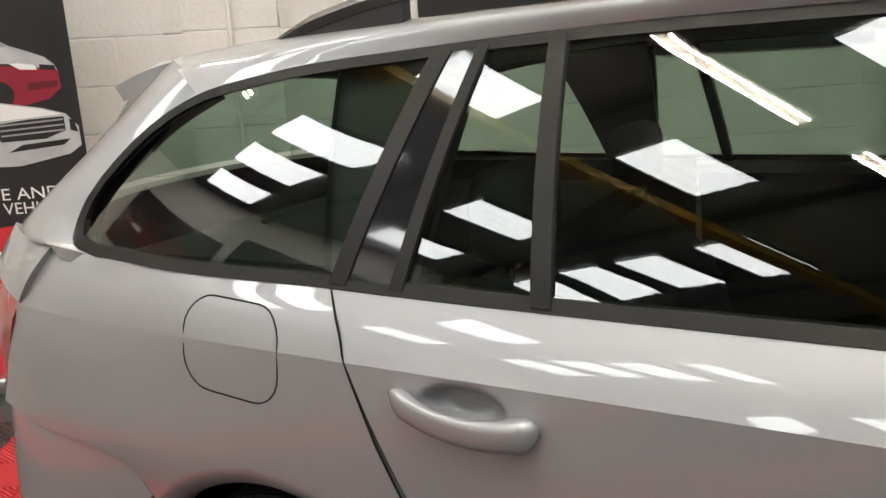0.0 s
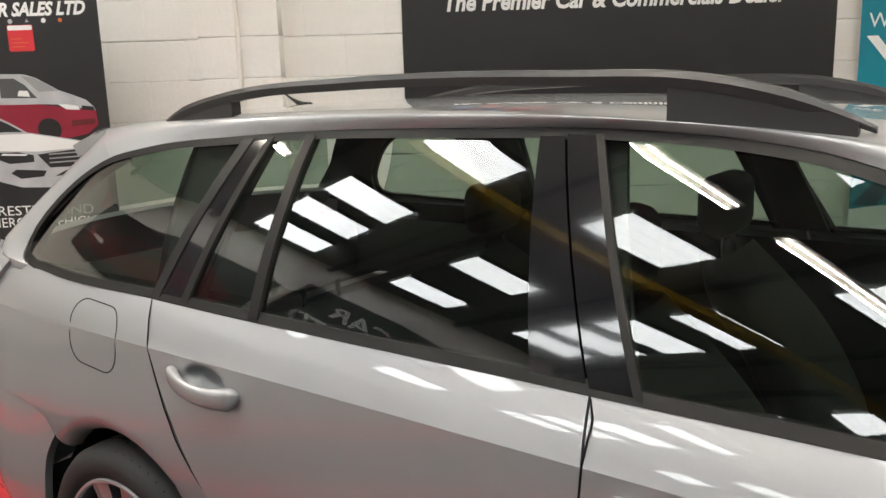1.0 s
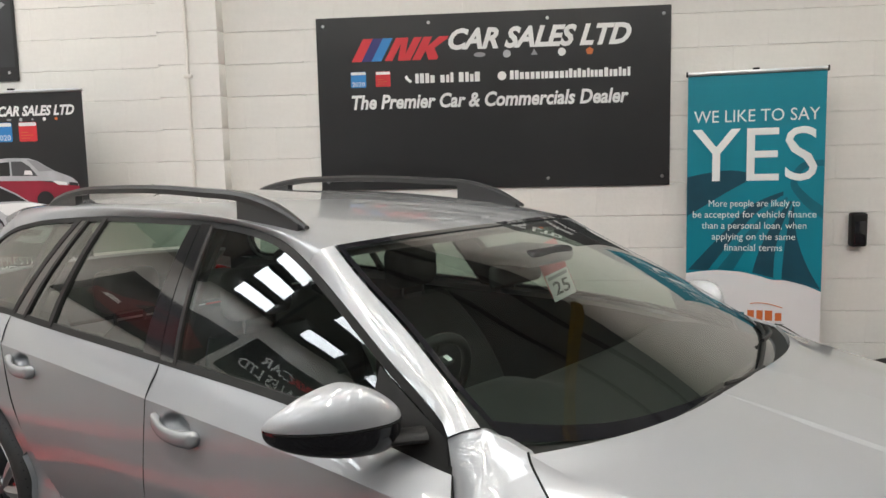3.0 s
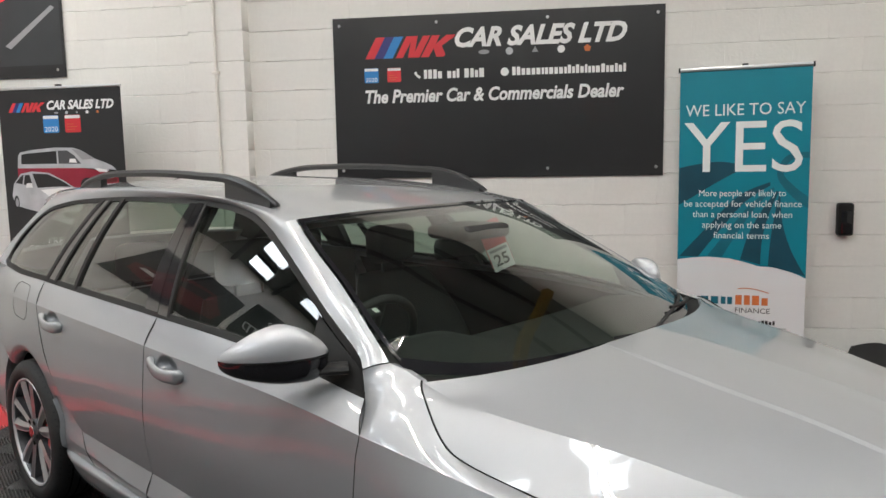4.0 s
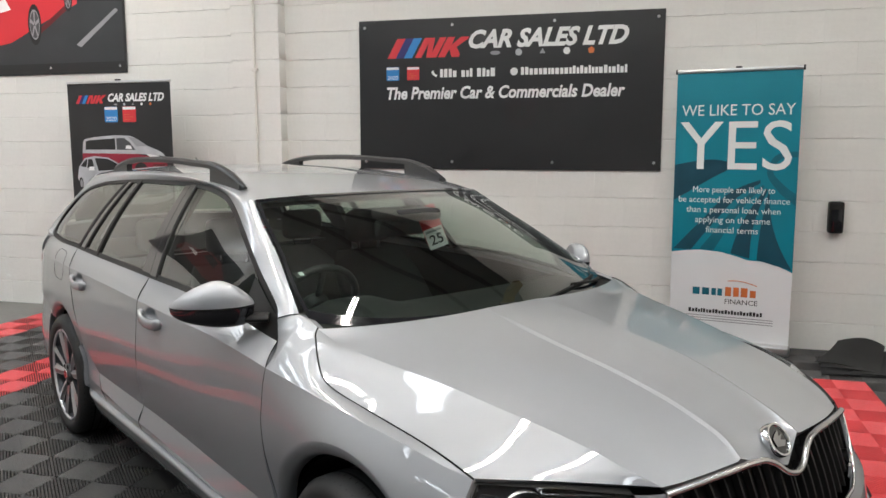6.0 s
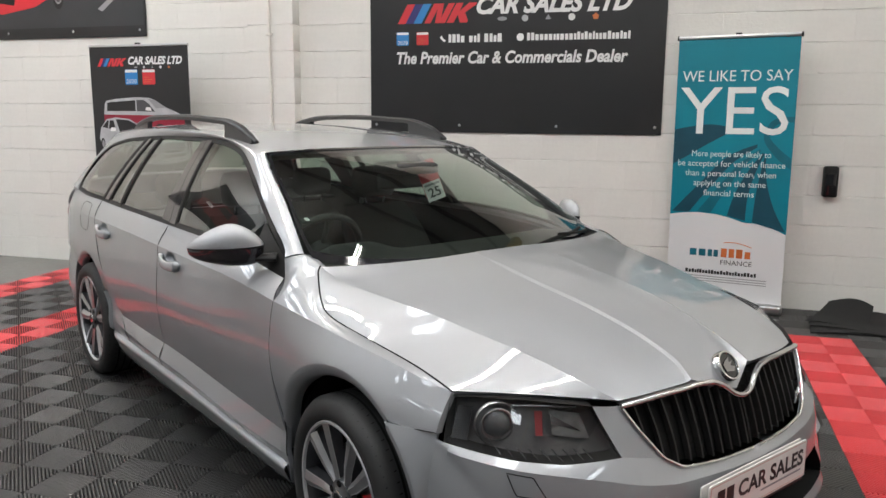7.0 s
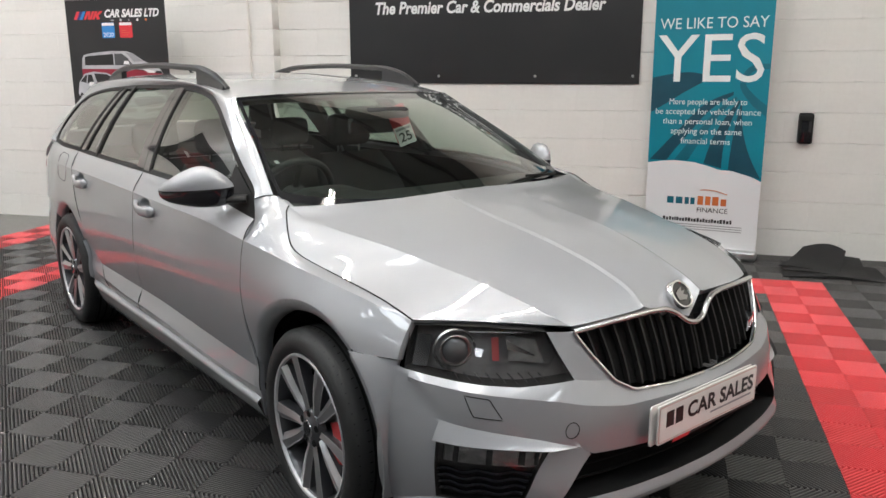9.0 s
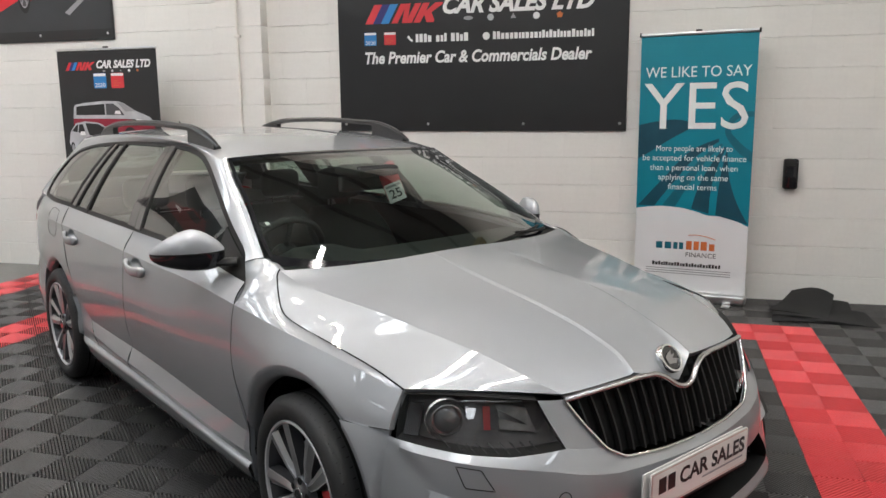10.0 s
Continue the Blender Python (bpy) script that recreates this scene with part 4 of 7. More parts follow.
def nose_strip(top, bottom, n, m, push=0.0, push_b=None, fade=False):
    A, B = resample(top, n), resample(bottom, n)
    rows = []
    for f in np.linspace(0, 1, m):
        p = A * (1 - f) + B * f
        pu = push if push_b is None else push * (1 - f) + push_b * f
        rows.append(nose(p[:, 0], p[:, 1], pu * corner_fade(p[:, 0], p[:, 1]) if fade else pu))
    return np.array(rows)


def patchwork(name, grids, mat, parent, label="", sharp=30):
    """Several grids of both sides, welded into one skin."""
    bm = bmesh.new()
    for G in grids:
        for H in (G, mirrored(G) * np.array([1, 0.975, 1])):
            a, b = H.shape[:2]
            vs = [[bm.verts.new(tuple(p)) for p in r] for r in H]
            for i in range(a - 1):
                for j in range(b - 1):
                    try:
                        bm.faces.new((vs[i][j], vs[i + 1][j], vs[i + 1][j + 1], vs[i][j + 1]))
                    except ValueError:
                        pass
    bmesh.ops.remove_doubles(bm, verts=bm.verts, dist=0.0008)
    bmesh.ops.dissolve_degenerate(bm, edges=bm.edges, dist=0.0002)
    ob = part(name, bm, mat, parent, label, sharp)
    return ob


def ledge(a, z):
    """How far the bumper stands proud below its ledge."""
    hi = np.interp(a, [p[0] for p in SHELF], [p[1] for p in SHELF])
    lo = np.interp(a, [0.0, 0.72, 1.6, 2.62, 2.85, 3.8], [0.53, 0.513, 0.480, 0.441, 0.416, 0.402])
    return 0.013 * np.clip((z - lo) / (hi - lo), 0, 1) * corner_fade(a, z)


HL_TOP = [(0.02, 0.742), (1.15, 0.742), (2.2, 0.731)]
HL_BOT = [(0.10, 0.628), (0.5, 0.618), (1.1, 0.606), (1.66, 0.599), (2.6, 0.610)]
GR_TOP = [(2.88, 0.730), (3.5, 0.741), (4.1, 0.748), (4.4, 0.744), (4.6, 0.727), (4.76, 0.702), (4.88, 0.692), (5.0, 0.689)]
GR_BOT = [(2.88, 0.730), (3.05, 0.665), (3.28, 0.595), (3.55, 0.562), (4.2, 0.553), (5.0, 0.549)]
SHELF = [(0.0, 0.615), (0.5, 0.603), (1.3, 0.585), (2.3, 0.562), (3.4, 0.530), (5.0, 0.522)]
MIDL = [(0.0, 0.53), (0.72, 0.513), (1.6, 0.480), (2.62, 0.441)]
bumper = [
    nose_strip([(0.0, 0.633)] + HL_BOT, SHELF[:4], 26, 5, 0.0, 0.013, True),
    nose_strip(SHELF[:4], MIDL, 26, 8, 0.013, 0.0, True),
    nose_strip([(2.2, 0.731), (2.88, 0.730)], [(2.6, 0.610), (3.28, 0.595)], 9, 12),
    nose_strip([(2.6, 0.610), (3.28, 0.595), (3.55, 0.562), (4.2, 0.553), (5.0, 0.549)], [(2.3, 0.562)] + SHELF[4:], 26, 5, 0.0, 0.013),
    nose_strip([(2.3, 0.562)] + SHELF[4:], [(2.62, 0.441), (2.85, 0.416), (3.8, 0.402), (5.0, 0.402)], 26, 8, 0.013, 0.0),
    nose_strip([(0.0, 0.53), (0.72, 0.513)], [(0.0, 0.25), (0.71, 0.30)], 8, 18),
    nose_strip([(0.72, 0.513), (1.6, 0.480), (2.62, 0.441)], [(0.68, 0.463), (2.11, 0.443)], 22, 6, 0.0, 0.014),
    nose_strip([(2.11, 0.443), (2.62, 0.441), (2.85, 0.416)], [(1.74, 0.306), (2.23, 0.300)], 8, 12, 0.0, 0.0),
    nose_strip([(0.0, 0.25), (0.71, 0.30), (1.74, 0.306), (2.23, 0.300), (3.6, 0.292), (5.0, 0.290)], [(0.0, 0.235), (0.8, 0.258), (2.9, 0.246), (5.0, 0.244)], 46, 6, 0.0, 0.020),
    nose_strip([(0.0, 0.235), (0.8, 0.258), (2.9, 0.246), (5.0, 0.244)], [(0.0, 0.225), (0.8, 0.236), (2.9, 0.226), (5.0, 0.224)], 46, 3, 0.020, 0.010),
]
patchwork("front_bumper", bumper, M_PAINT, car, "silver front bumper with angular air intakes", 12)

# grille
gb = nose_strip(GR_TOP, GR_BOT, 30, 8, -0.035)
patchwork("grille_backing", [gb], M_SHELL, car)
for s in (1, -1):
    G = [nose(a, z, 0.004)[0] for a, z in resample(GR_TOP, 30)] + [nose(a, z, 0.004)[0] for a, z in resample(GR_BOT, 30)[::-1][1:]]
    top_ = [Vector(p) * 1 for p in G]
    pts = [(p[0], p[1] * s, p[2]) for p in G[:30]]
    tube("grille_surround_upper", pts, 0.009, M_SATIN, car, "satin silver grille surround", 8)
    pts = [(p[0], p[1] * s, p[2]) for p in G[30:]] + [(G[0][0], G[0][1] * s, G[0][2])]
    tube("grille_surround_lower", pts, 0.005, M_CHROME, car, "chrome grille edge", 8)
    gt, gbm = resample(GR_TOP, 60), resample(GR_BOT, 60)
    for a in np.linspace(3.15, 4.96, 10):
        zt = float(np.interp(a, gt[:, 0], gt[:, 1])) - 0.006
        zb = float(np.interp(a, gbm[:, 0], gbm[:, 1])) + 0.004
        aa = np.full(7, a)
        zz = np.linspace(zb, zt, 7)
        P = nose(aa, zz, -0.012)
        D = nose(aa, zz, -0.030)
        V = []
        for p, d in zip(P, D):
            for k, q in ((-0.006, d), (-0.0035, p), (0.0035, p), (0.006, d)):
                V.append((q[0], (q[1] + k) * s, q[2]))
        F = [(4 * i + k, 4 * i + k + 1, 4 * i + k + 5, 4 * i + k + 4) for i in range(6) for k in range(3)]
        finish("grille_slat", V, F, M_TRIM, car, sharp=50)

# lower intake and fog lamp recesses
IN_TOP = [(2.85, 0.416), (3.8, 0.402), (5.0, 0.402)]
IN_BOT = [(2.23, 0.300), (3.6, 0.292), (5.0, 0.290)]
patchwork("lower_intake", [nose_strip(IN_TOP, IN_BOT, 24, 8, -0.10), nose_strip(IN_TOP, IN_TOP, 24, 2, 0.0, -0.10), nose_strip(IN_BOT, IN_BOT, 24, 2, 0.0, -0.10),
                           nose_strip([IN_TOP[0], IN_BOT[0]], [IN_TOP[0], IN_BOT[0]], 8, 2, 0.0, -0.05)], M_SHELL, car)
for s in (1, -1):
    for z in (0.325, 0.36):
        a0 = np.interp(z, [0.30, 0.416], [2.23, 2.85]) + 0.03
        P = nose(np.linspace(a0, 5.0, 16), np.full(16, z), -0.06)
        tube("intake_bar", [(p[0], p[1] * s, p[2]) for p in P], 0.004, M_SHELL, car, n=6)
FG_TOP = [(0.68, 0.463), (2.11, 0.443)]
FG_BOT = [(0.71, 0.30), (1.74, 0.306)]
fog_back = [nose_strip(FG_TOP, FG_BOT, 16, 10, -0.028), nose_strip(FG_TOP, FG_TOP, 16, 2, 0.016, -0.028), nose_strip(FG_BOT, FG_BOT, 16, 2, 0.0, -0.028),
            nose_strip([FG_TOP[0], FG_BOT[0]], [FG_TOP[0], FG_BOT[0]], 8, 2, 0.0, -0.028), nose_strip([FG_TOP[1], FG_BOT[1]], [FG_TOP[1], FG_BOT[1]], 8, 2, 0.0, -0.028)]
for s in (1, -1):
    welded("fog_recess", fog_back, M_TRIM, car, s)
    P = nose_strip([(0.78, 0.455), (2.04, 0.437)], [(0.78, 0.405), (1.95, 0.395)], 16, 5, -0.012)
    fl = sheet("fog_lamp", P * np.array([1, s, 1]), M_FOG, car, out=np.array((0.7, -0.5 * s, 0)), label="clear fog lamp strip in a black recess")
    P = nose_strip([(0.72, 0.46), (2.08, 0.441)], [(0.72, 0.398), (1.98, 0.39)], 16, 5, -0.002)
    sheet("lens", P * np.array([1, s, 1]), M_LENS, fl, out=np.array((0.7, -0.5 * s, 0)))
    for a0, a1 in ((0.74, 0.82), (0.95, 1.02), (1.35, 1.42), (1.72, 1.80), (1.92, 1.98)):
        P = nose_strip([(a0, 0.452), (a1, 0.450)], [(a0, 0.402), (a1, 0.40)], 4, 4, -0.008)
        sheet("divider", P * np.array([1, s, 1]), M_TRIM, fl, out=np.array((0.7, -0.5 * s, 0)))
    for z in (0.378, 0.360, 0.342, 0.324):
        a = np.linspace(0.74, np.interp(z, [0.306, 0.443], [1.70, 2.06]), 28)
        P = nose(a, z + 0.004 * np.sin(a * 16), -0.014)
        tube("slat", [(p[0], p[1] * s, p[2]) for p in P], 0.006, M_GLOSS, fl, n=6)

# head lamps
for s in (1, -1):
    o = np.array((0.7, -0.6 * s, 0))
    mir = np.array([1, s, 1])
    hb = nose_strip(HL_TOP, HL_BOT, 24, 12, -0.055)
    hl = sheet("head_lamp", hb * mir, M_HOUSING, car, out=o, label="head lamp with clear lens and dark housing")
    sheet("lens", nose_strip(HL_TOP, HL_BOT, 30, 14, -0.001) * mir, M_LENS, hl, out=o)
    sheet("top_edge", nose_strip(HL_TOP, HL_TOP, 24, 2, -0.001, -0.055) * mir, M_TRIM, hl, out=np.array((0, 0, -1.0)))
    sheet("bottom_edge", nose_strip(HL_BOT, HL_BOT, 24, 2, -0.001, -0.055) * mir, M_TRIM, hl, out=np.array((0, 0, 1.0)))
    e1, e2 = [HL_TOP[0], HL_BOT[0]], [HL_TOP[-1], HL_BOT[-1]]
    sheet("outer_edge", nose_strip(e1, e1, 8, 2, -0.001, -0.055) * mir, M_TRIM, hl, out=np.array((1.0, 0, 0)))
    sheet("inner_edge", nose_strip(e2, e2, 8, 2, -0.001, -0.055) * mir, M_TRIM, hl, out=np.array((0, -1.0 * s, 0)))
    c = nose(0.72, 0.675, -0.03)[0] * mir
    pj = lathe("projector", [(0.042, -0.006), (0.045, -0.004), (0.043, 0.002), (0.037, 0.002), (0.036, -0.001)], 32, M_LAMPGREY, hl)
    pj.location, pj.rotation_euler = c, (0, 0, radians(60 * s))
    pr_ = lathe("projector_ring", [(0.060, 0.010), (0.0588, 0.002), (0.0575, 0.0), (0.056, 0.004), (0.052, 0.012)], 40, M_LAMPGREY, hl)
    pr_.location, pr_.rotation_euler = c, (0, 0, radians(60 * s))
    pj2 = lathe("projector_lens", [(0.0, -0.012), (0.015, -0.011), (0.028, -0.006), (0.036, 0.001)], 32, M_LAMPGLASS, hl)
    pj2.location, pj2.rotation_euler = c, (0, 0, radians(60 * s))
    G = nose_strip([(1.24, 0.708), (1.36, 0.708)], [(1.28, 0.652), (1.38, 0.652)], 5, 5, -0.035)
    sheet("red_reflector", G * mir, M_LAMPRED, hl, out=o)
    G = nose_strip([(1.46, 0.712), (1.98, 0.702)], [(1.52, 0.650), (2.12, 0.640)], 8, 5, -0.036, -0.046)
    sheet("side_reflector", G * mir, M_LAMPGREY, hl, out=o)
    G = nose_strip([(1.48, 0.704), (1.94, 0.668)], [(1.50, 0.680), (1.95, 0.662)], 6, 3, -0.026, -0.034)
    sheet("reflector_blade", G * mir, M_SATIN, hl, out=o)
    P = nose(np.linspace(0.9, 1.9, 8), np.full(8, 0.724), -0.02)
    tube("upper_trim", [(p[0], p[1] * s, p[2]) for p in P], 0.0022, M_SATIN, hl, n=6)
    G = nose_strip([(0.12, 0.71), (0.34, 0.71)], [(0.14, 0.63), (0.36, 0.63)], 5, 8, -0.03)
    sheet("indicator", G * mir, M_DARKCHROME, hl, out=o)
    for k in range(9):
        a0 = 0.75 + 0.15 * k
        P = nose(np.array([a0, a0 + 0.16]), np.array([0.628, 0.598]), -0.02)
        tube("trim_line", [(p[0], p[1] * s, p[2]) for p in P], 0.0018, M_SATIN, hl, n=6)
    # washer flap, tow eye cover
    for nm, ring_pts in (("washer_flap", [(0.98, 0.582), (1.30, 0.574), (1.48, 0.520), (1.14, 0.528)]),):
        R = resample(ring_pts + ring_pts[:1], 41)[:-1]
        P = nose(R[:, 0], R[:, 1], ledge(R[:, 0], R[:, 1]))
        tube(nm, [(p[0], p[1] * s, p[2]) for p in P], 0.0014, M_SHELL, car, n=6, closed=True)
    if s > 0:
        t = np.radians(np.arange(0, 360, 12))
        ta_, tz_ = 2.44 + 0.13 * np.cos(t), 0.488 + 0.021 * np.sin(t)
        P = nose(ta_, tz_, ledge(ta_, tz_))
        tube("tow_eye_cover", [tuple(p) for p in P], 0.0013, M_SHELL, car, n=6, closed=True)

# inner shell closing the gaps: dark body, wheel wells, underside
bm = bmesh.new()
add_box(bm, -2.2, 1.9, -0.70, 0.70, 0.17, 0.26)
part("underbody", bm, M_SHELL, car)
for s in (1, -1):
    for cu in (1.34, -1.34):
        prof_t = np.radians(np.linspace(-12, 192, 28))
        V, F = [], []
        for t in prof_t:
            for w in (0.80, 0.56):
                V.append((cu + 0.366 * math.cos(t), -w * s, 0.318 + 0.366 * math.sin(t)))
        for i in range(27):
            F.append((2 * i, 2 * i + 1, 2 * i + 3, 2 * i + 2))
        k = len(V)
        V += [(cu + 0.376 * math.cos(t), -0.56 * s, 0.318 + 0.376 * math.sin(t)) for t in prof_t]
        F.append(tuple(range(k, k + 28)))
        finish("wheel_well", V, F, M_SHELL, car)
    # inner flank behind the doors
    us = np.linspace(-0.98, 0.80, 20)
    zb = L_BELT(us)[:, 2]
    rows = [np.stack([us, np.full(20, -0.80 * s), np.full(20, z)], axis=1) for z in (0.22, 0.5, 0.8)] + [np.stack([us, np.full(20, -0.735 * s), np.minimum(0.955, zb - 0.02)], axis=1)]
    sheet("door_inner_trim", loft(rows, 20, 2), M_DASH, car, out=np.array((0, s, 0.0)))
    us = np.linspace(-2.05, -0.98, 12)
    rows = [np.stack([us, np.full(12, -0.70 * s), np.full(12, z)], axis=1) for z in (0.70, 0.9, 1.0)]
    sheet("boot_side_trim", loft(rows, 12, 2), M_DASH, car, out=np.array((0, s, 0.0)))


# wheels
def wheel(u, v, steer=0.0, turn=98):
    s = -1 if v < 0 else 1
    th = new("wheel")
    th.parent = car
    th.location = (u, v, 0.318)
    th.rotation_euler = (0, 0, radians(steer + (0 if s < 0 else 180)))
    R = 0.318
    # the outer face looks along local -y
    tread = [(0.238, 0.005), (0.246, -0.006), (0.262, -0.014), (0.29, -0.012), (0.305, 0.0), (R - 0.002, 0.016), (R, 0.05), (R, 0.11), (R, 0.17), (R - 0.004, 0.205), (0.29, 0.228), (0.25, 0.222), (0.236, 0.21)]
    ty = lathe("tyre", tread, 72, M_TYRE, th)
    for w in (0.055, 0.09, 0.13, 0.165):
        lathe("tread_groove", [(R + 0.0008, w - 0.004), (R + 0.0008, w + 0.004)], 60, M_SHELL, ty)
    V, F = [], []
    for k in range(64):
        t = 2 * math.pi * k / 64
        d = 0.010
        for a, y in ((t, 0.004), (t + d, 0.004), (t + d + 0.02, 0.045), (t + 0.02, 0.045)):
            rr = R + 0.0012 if y > 0.02 else R - 0.0085
            V.append((rr * math.cos(a), y, rr * math.sin(a)))
        F.append((4 * k, 4 * k + 1, 4 * k + 2, 4 * k + 3))
    tagged(finish("tread_sipes", V, F, M_SHELL, ty, smooth=False), kind="stuff")
    rim_prof = [(0.238, 0.012), (0.241, 0.0), (0.238, -0.006), (0.231, -0.004), (0.226, 0.006), (0.222, 0.02), (0.214, 0.06), (0.205, 0.12), (0.21, 0.20), (0.236, 0.212)]
    rm = lathe("rim", rim_prof, 72, M_ANTHRA, th)
    lathe("rim_edge", [(0.2405, -0.0015), (0.238, -0.0068), (0.2312, -0.0052), (0.2275, 0.0025)], 72, M_ALLOY, rm, label="machined bright rim edge")
    lathe("brake_disc", [(0.06, 0.055), (0.06, 0.048), (0.158, 0.048), (0.158, 0.075)], 48, M_DISC, th)
    lathe("barrel_back", [(0.0, 0.10), (0.205, 0.10)], 40, M_SHELL, th)
    # caliper at the front of the disc
    lathe("brake_caliper", [(0.105, 0.035), (0.115, 0.026), (0.165, 0.026), (0.178, 0.038), (0.178, 0.085)], 14, M_RED, th, a0=-36, a1=26, label="red brake caliper").rotation_euler = (0, 0, 0)
    # twin spokes: bent blades with a ridge, dark flanks and bright faces
    for k in range(5):
        base = 2 * math.pi * k / 5 + radians(turn)
        for sgn in (-1, 1):
            # from the hub to the rim: (radius, angle offset, half width, y)
            sec = [(0.030, 0.02, 0.016, 0.012), (0.072, 0.19, 0.0165, 0.008), (0.115, 0.252, 0.0195, 0.004), (0.170, 0.245, 0.023, 0.0), (0.234, 0.238, 0.028, -0.003)]
            V, F, W = [], [], []
            for r, off, hw, y in sec:
                a = base + sgn * off
                c, t = Vector((math.cos(a), 0, math.sin(a))), Vector((-math.sin(a), 0, math.cos(a))) * sgn
                p = c * r
                for w, yy in ((-hw - 0.004, y + 0.040), (-hw, y + 0.0125), (-hw * 0.1, y), (hw, y + 0.0065), (hw + 0.004, y + 0.040)):
                    q = p + t * w
                    V.append((q.x, yy, q.z))
                for w, yy in ((-hw * 0.97, y + 0.0115), (-hw * 0.1, y - 0.001), (hw * 0.97, y + 0.0055)):
                    q = p + t * w
                    W.append((q.x, yy, q.z))
            for i in range(4):
                for j in range(4):
                    F.append((5 * i + j, 5 * i + j + 1, 5 * i + j + 6, 5 * i + j + 5))
            finish("spoke", V, F, M_ANTHRA, rm, sharp=20)
            finish("spoke_face", W, [(3 * i + j, 3 * i + j + 1, 3 * i + j + 4, 3 * i + j + 3) for i in range(4) for j in range(2)], M_ALLOYGREY, rm, "satin grey spoke face", smooth=False)
            for e in (-1, 1):
                V = []
                for r, off, hw, y in sec:
                    a = base + sgn * off
                    p = Vector((math.cos(a), 0, math.sin(a))) * r
                    t = Vector((-math.sin(a), 0, math.cos(a))) * sgn
                    for w in (hw * e, (hw - 0.0032) * e):
                        q = p + t * w
                        V.append((q.x, y + (0.0108 if e < 0 else 0.0045), q.z))
                finish("spoke_edge", V, [(2 * i, 2 * i + 1, 2 * i + 3, 2 * i + 2) for i in range(4)], M_ALLOY, rm, "bright machined spoke edge", smooth=False)
    lathe("hub", [(0.0, -0.002), (0.030, -0.002), (0.034, 0.002), (0.058, 0.008), (0.068, 0.03)], 40, M_ANTHRA, rm)
    hc = lathe("hub_cap", [(0.0, -0.0045), (0.024, -0.0045), (0.028, -0.003), (0.030, 0.0)], 36, M_CHROME, rm)
    lathe("hub_cap_face", [(0.0, -0.0055), (0.022, -0.0055)], 30, M_GLOSS, rm)
    for k in range(5):
        a = 2 * math.pi * k / 5 + radians(turn + 36)
        b = lathe("wheel_bolt_recess", [(0.0, 0.0015), (0.010, 0.0015), (0.0115, 0.004)], 16, M_SHELL, rm)
        b.location = (0.05 * math.cos(a), -0.0005, 0.05 * math.sin(a))
    return th


wheel(1.34, -0.862, -3.0, 126)
wheel(-1.34, -0.862)
wheel(1.34, 0.862, -3.0)
wheel(-1.34, 0.862)

# roof rails
for s in (1, -1):
    top = curve([(-1.555, -0.50, 1.352), (-1.45, -0.505, 1.388), (-1.218, -0.512, 1.430), (-0.894, -0.514, 1.444), (-0.38, -0.514, 1.437), (-0.10, -0.514, 1.418), (0.03, -0.514, 1.385), (0.128, -0.514, 1.345)], 40)
    prof = [(-0.016, -0.014), (-0.019, 0.002), (-0.012, 0.013), (0.006, 0.014), (0.016, 0.005), (0.017, -0.012)]
    V, F = [], []
    for i, p in enumerate(top):
        f = min(1.0, min(i, 39 - i) / 3.0)
        for a, b in prof:
            V.append((p[0], (p[1] + a * (0.5 + 0.5 * f)) * s, p[2] + b * (0.4 + 0.6 * f)))
    m = len(prof)
    for i in range(39):
        for k in range(m):
            F.append((i * m + k, i * m + (k + 1) % m, (i + 1) * m + (k + 1) % m, (i + 1) * m + k))
    F += [tuple(range(m)), tuple(39 * m + k for k in range(m))]
    bm = bmesh.new()
    vs = [bm.verts.new(v) for v in V]
    for f in F:
        bm.faces.new([vs[i] for i in f])
    rl = part("roof_rail", bm, M_RAIL, car, "satin black roof rail", 40)
    for a, b in ((-1.53, -1.235), (-0.175, 0.105)):
        us = np.linspace(a, b, 10)
        zt = np.interp(us, top[:, 0], top[:, 2])
        vv = np.interp(us, top[:, 0], top[:, 1])
        zr = roof_pt(us, np.full(10, 0.514))[:, 2] - 0.012
        V, F = [], []
        for u, z1, z0, v in zip(us, zt, zr, vv):
            V += [(u, (v - 0.015) * s, z0), (u, (v - 0.014) * s, z1), (u, (v + 0.013) * s, z1), (u, (v + 0.014) * s, z0)]
        for i in range(9):
            for k in range(3):
                F.append((4 * i + k, 4 * i + k + 1, 4 * i + k + 5, 4 * i + k + 4))
        F += [(0, 1, 2, 3), (36, 37, 38, 39)]
        finish("rail_foot", V, F, M_RAIL, rl, sharp=40)


# ---- fittings of the car ----
# rear end: spoiler, tailgate, lamps, bumper
rear_edge = full[:, 0]
re_ = np.array([p for p in rear_edge if abs(p[1]) < 0.53])
sp_out = re_.copy()
sp_out[:, 0] = -2.06 + 0.10 * (np.abs(re_[:, 1]) / 0.5) ** 2
sp_out[:, 2] = 1.338 - 0.03 * (re_[:, 1] / 0.5) ** 2
sp_mid = 0.5 * (re_ + sp_out) + np.array([0, 0, 0.006])
sp_low = sp_out + np.array([0.02, 0, -0.030])
sheet("roof_spoiler", loft([re_, sp_mid, sp_out, sp_low], len(re_), 4, breaks=(2,)), M_PAINT, car, out=np.array((-0.3, 0, 1.0)), thick=0.01, label="silver spoiler over the tailgate")
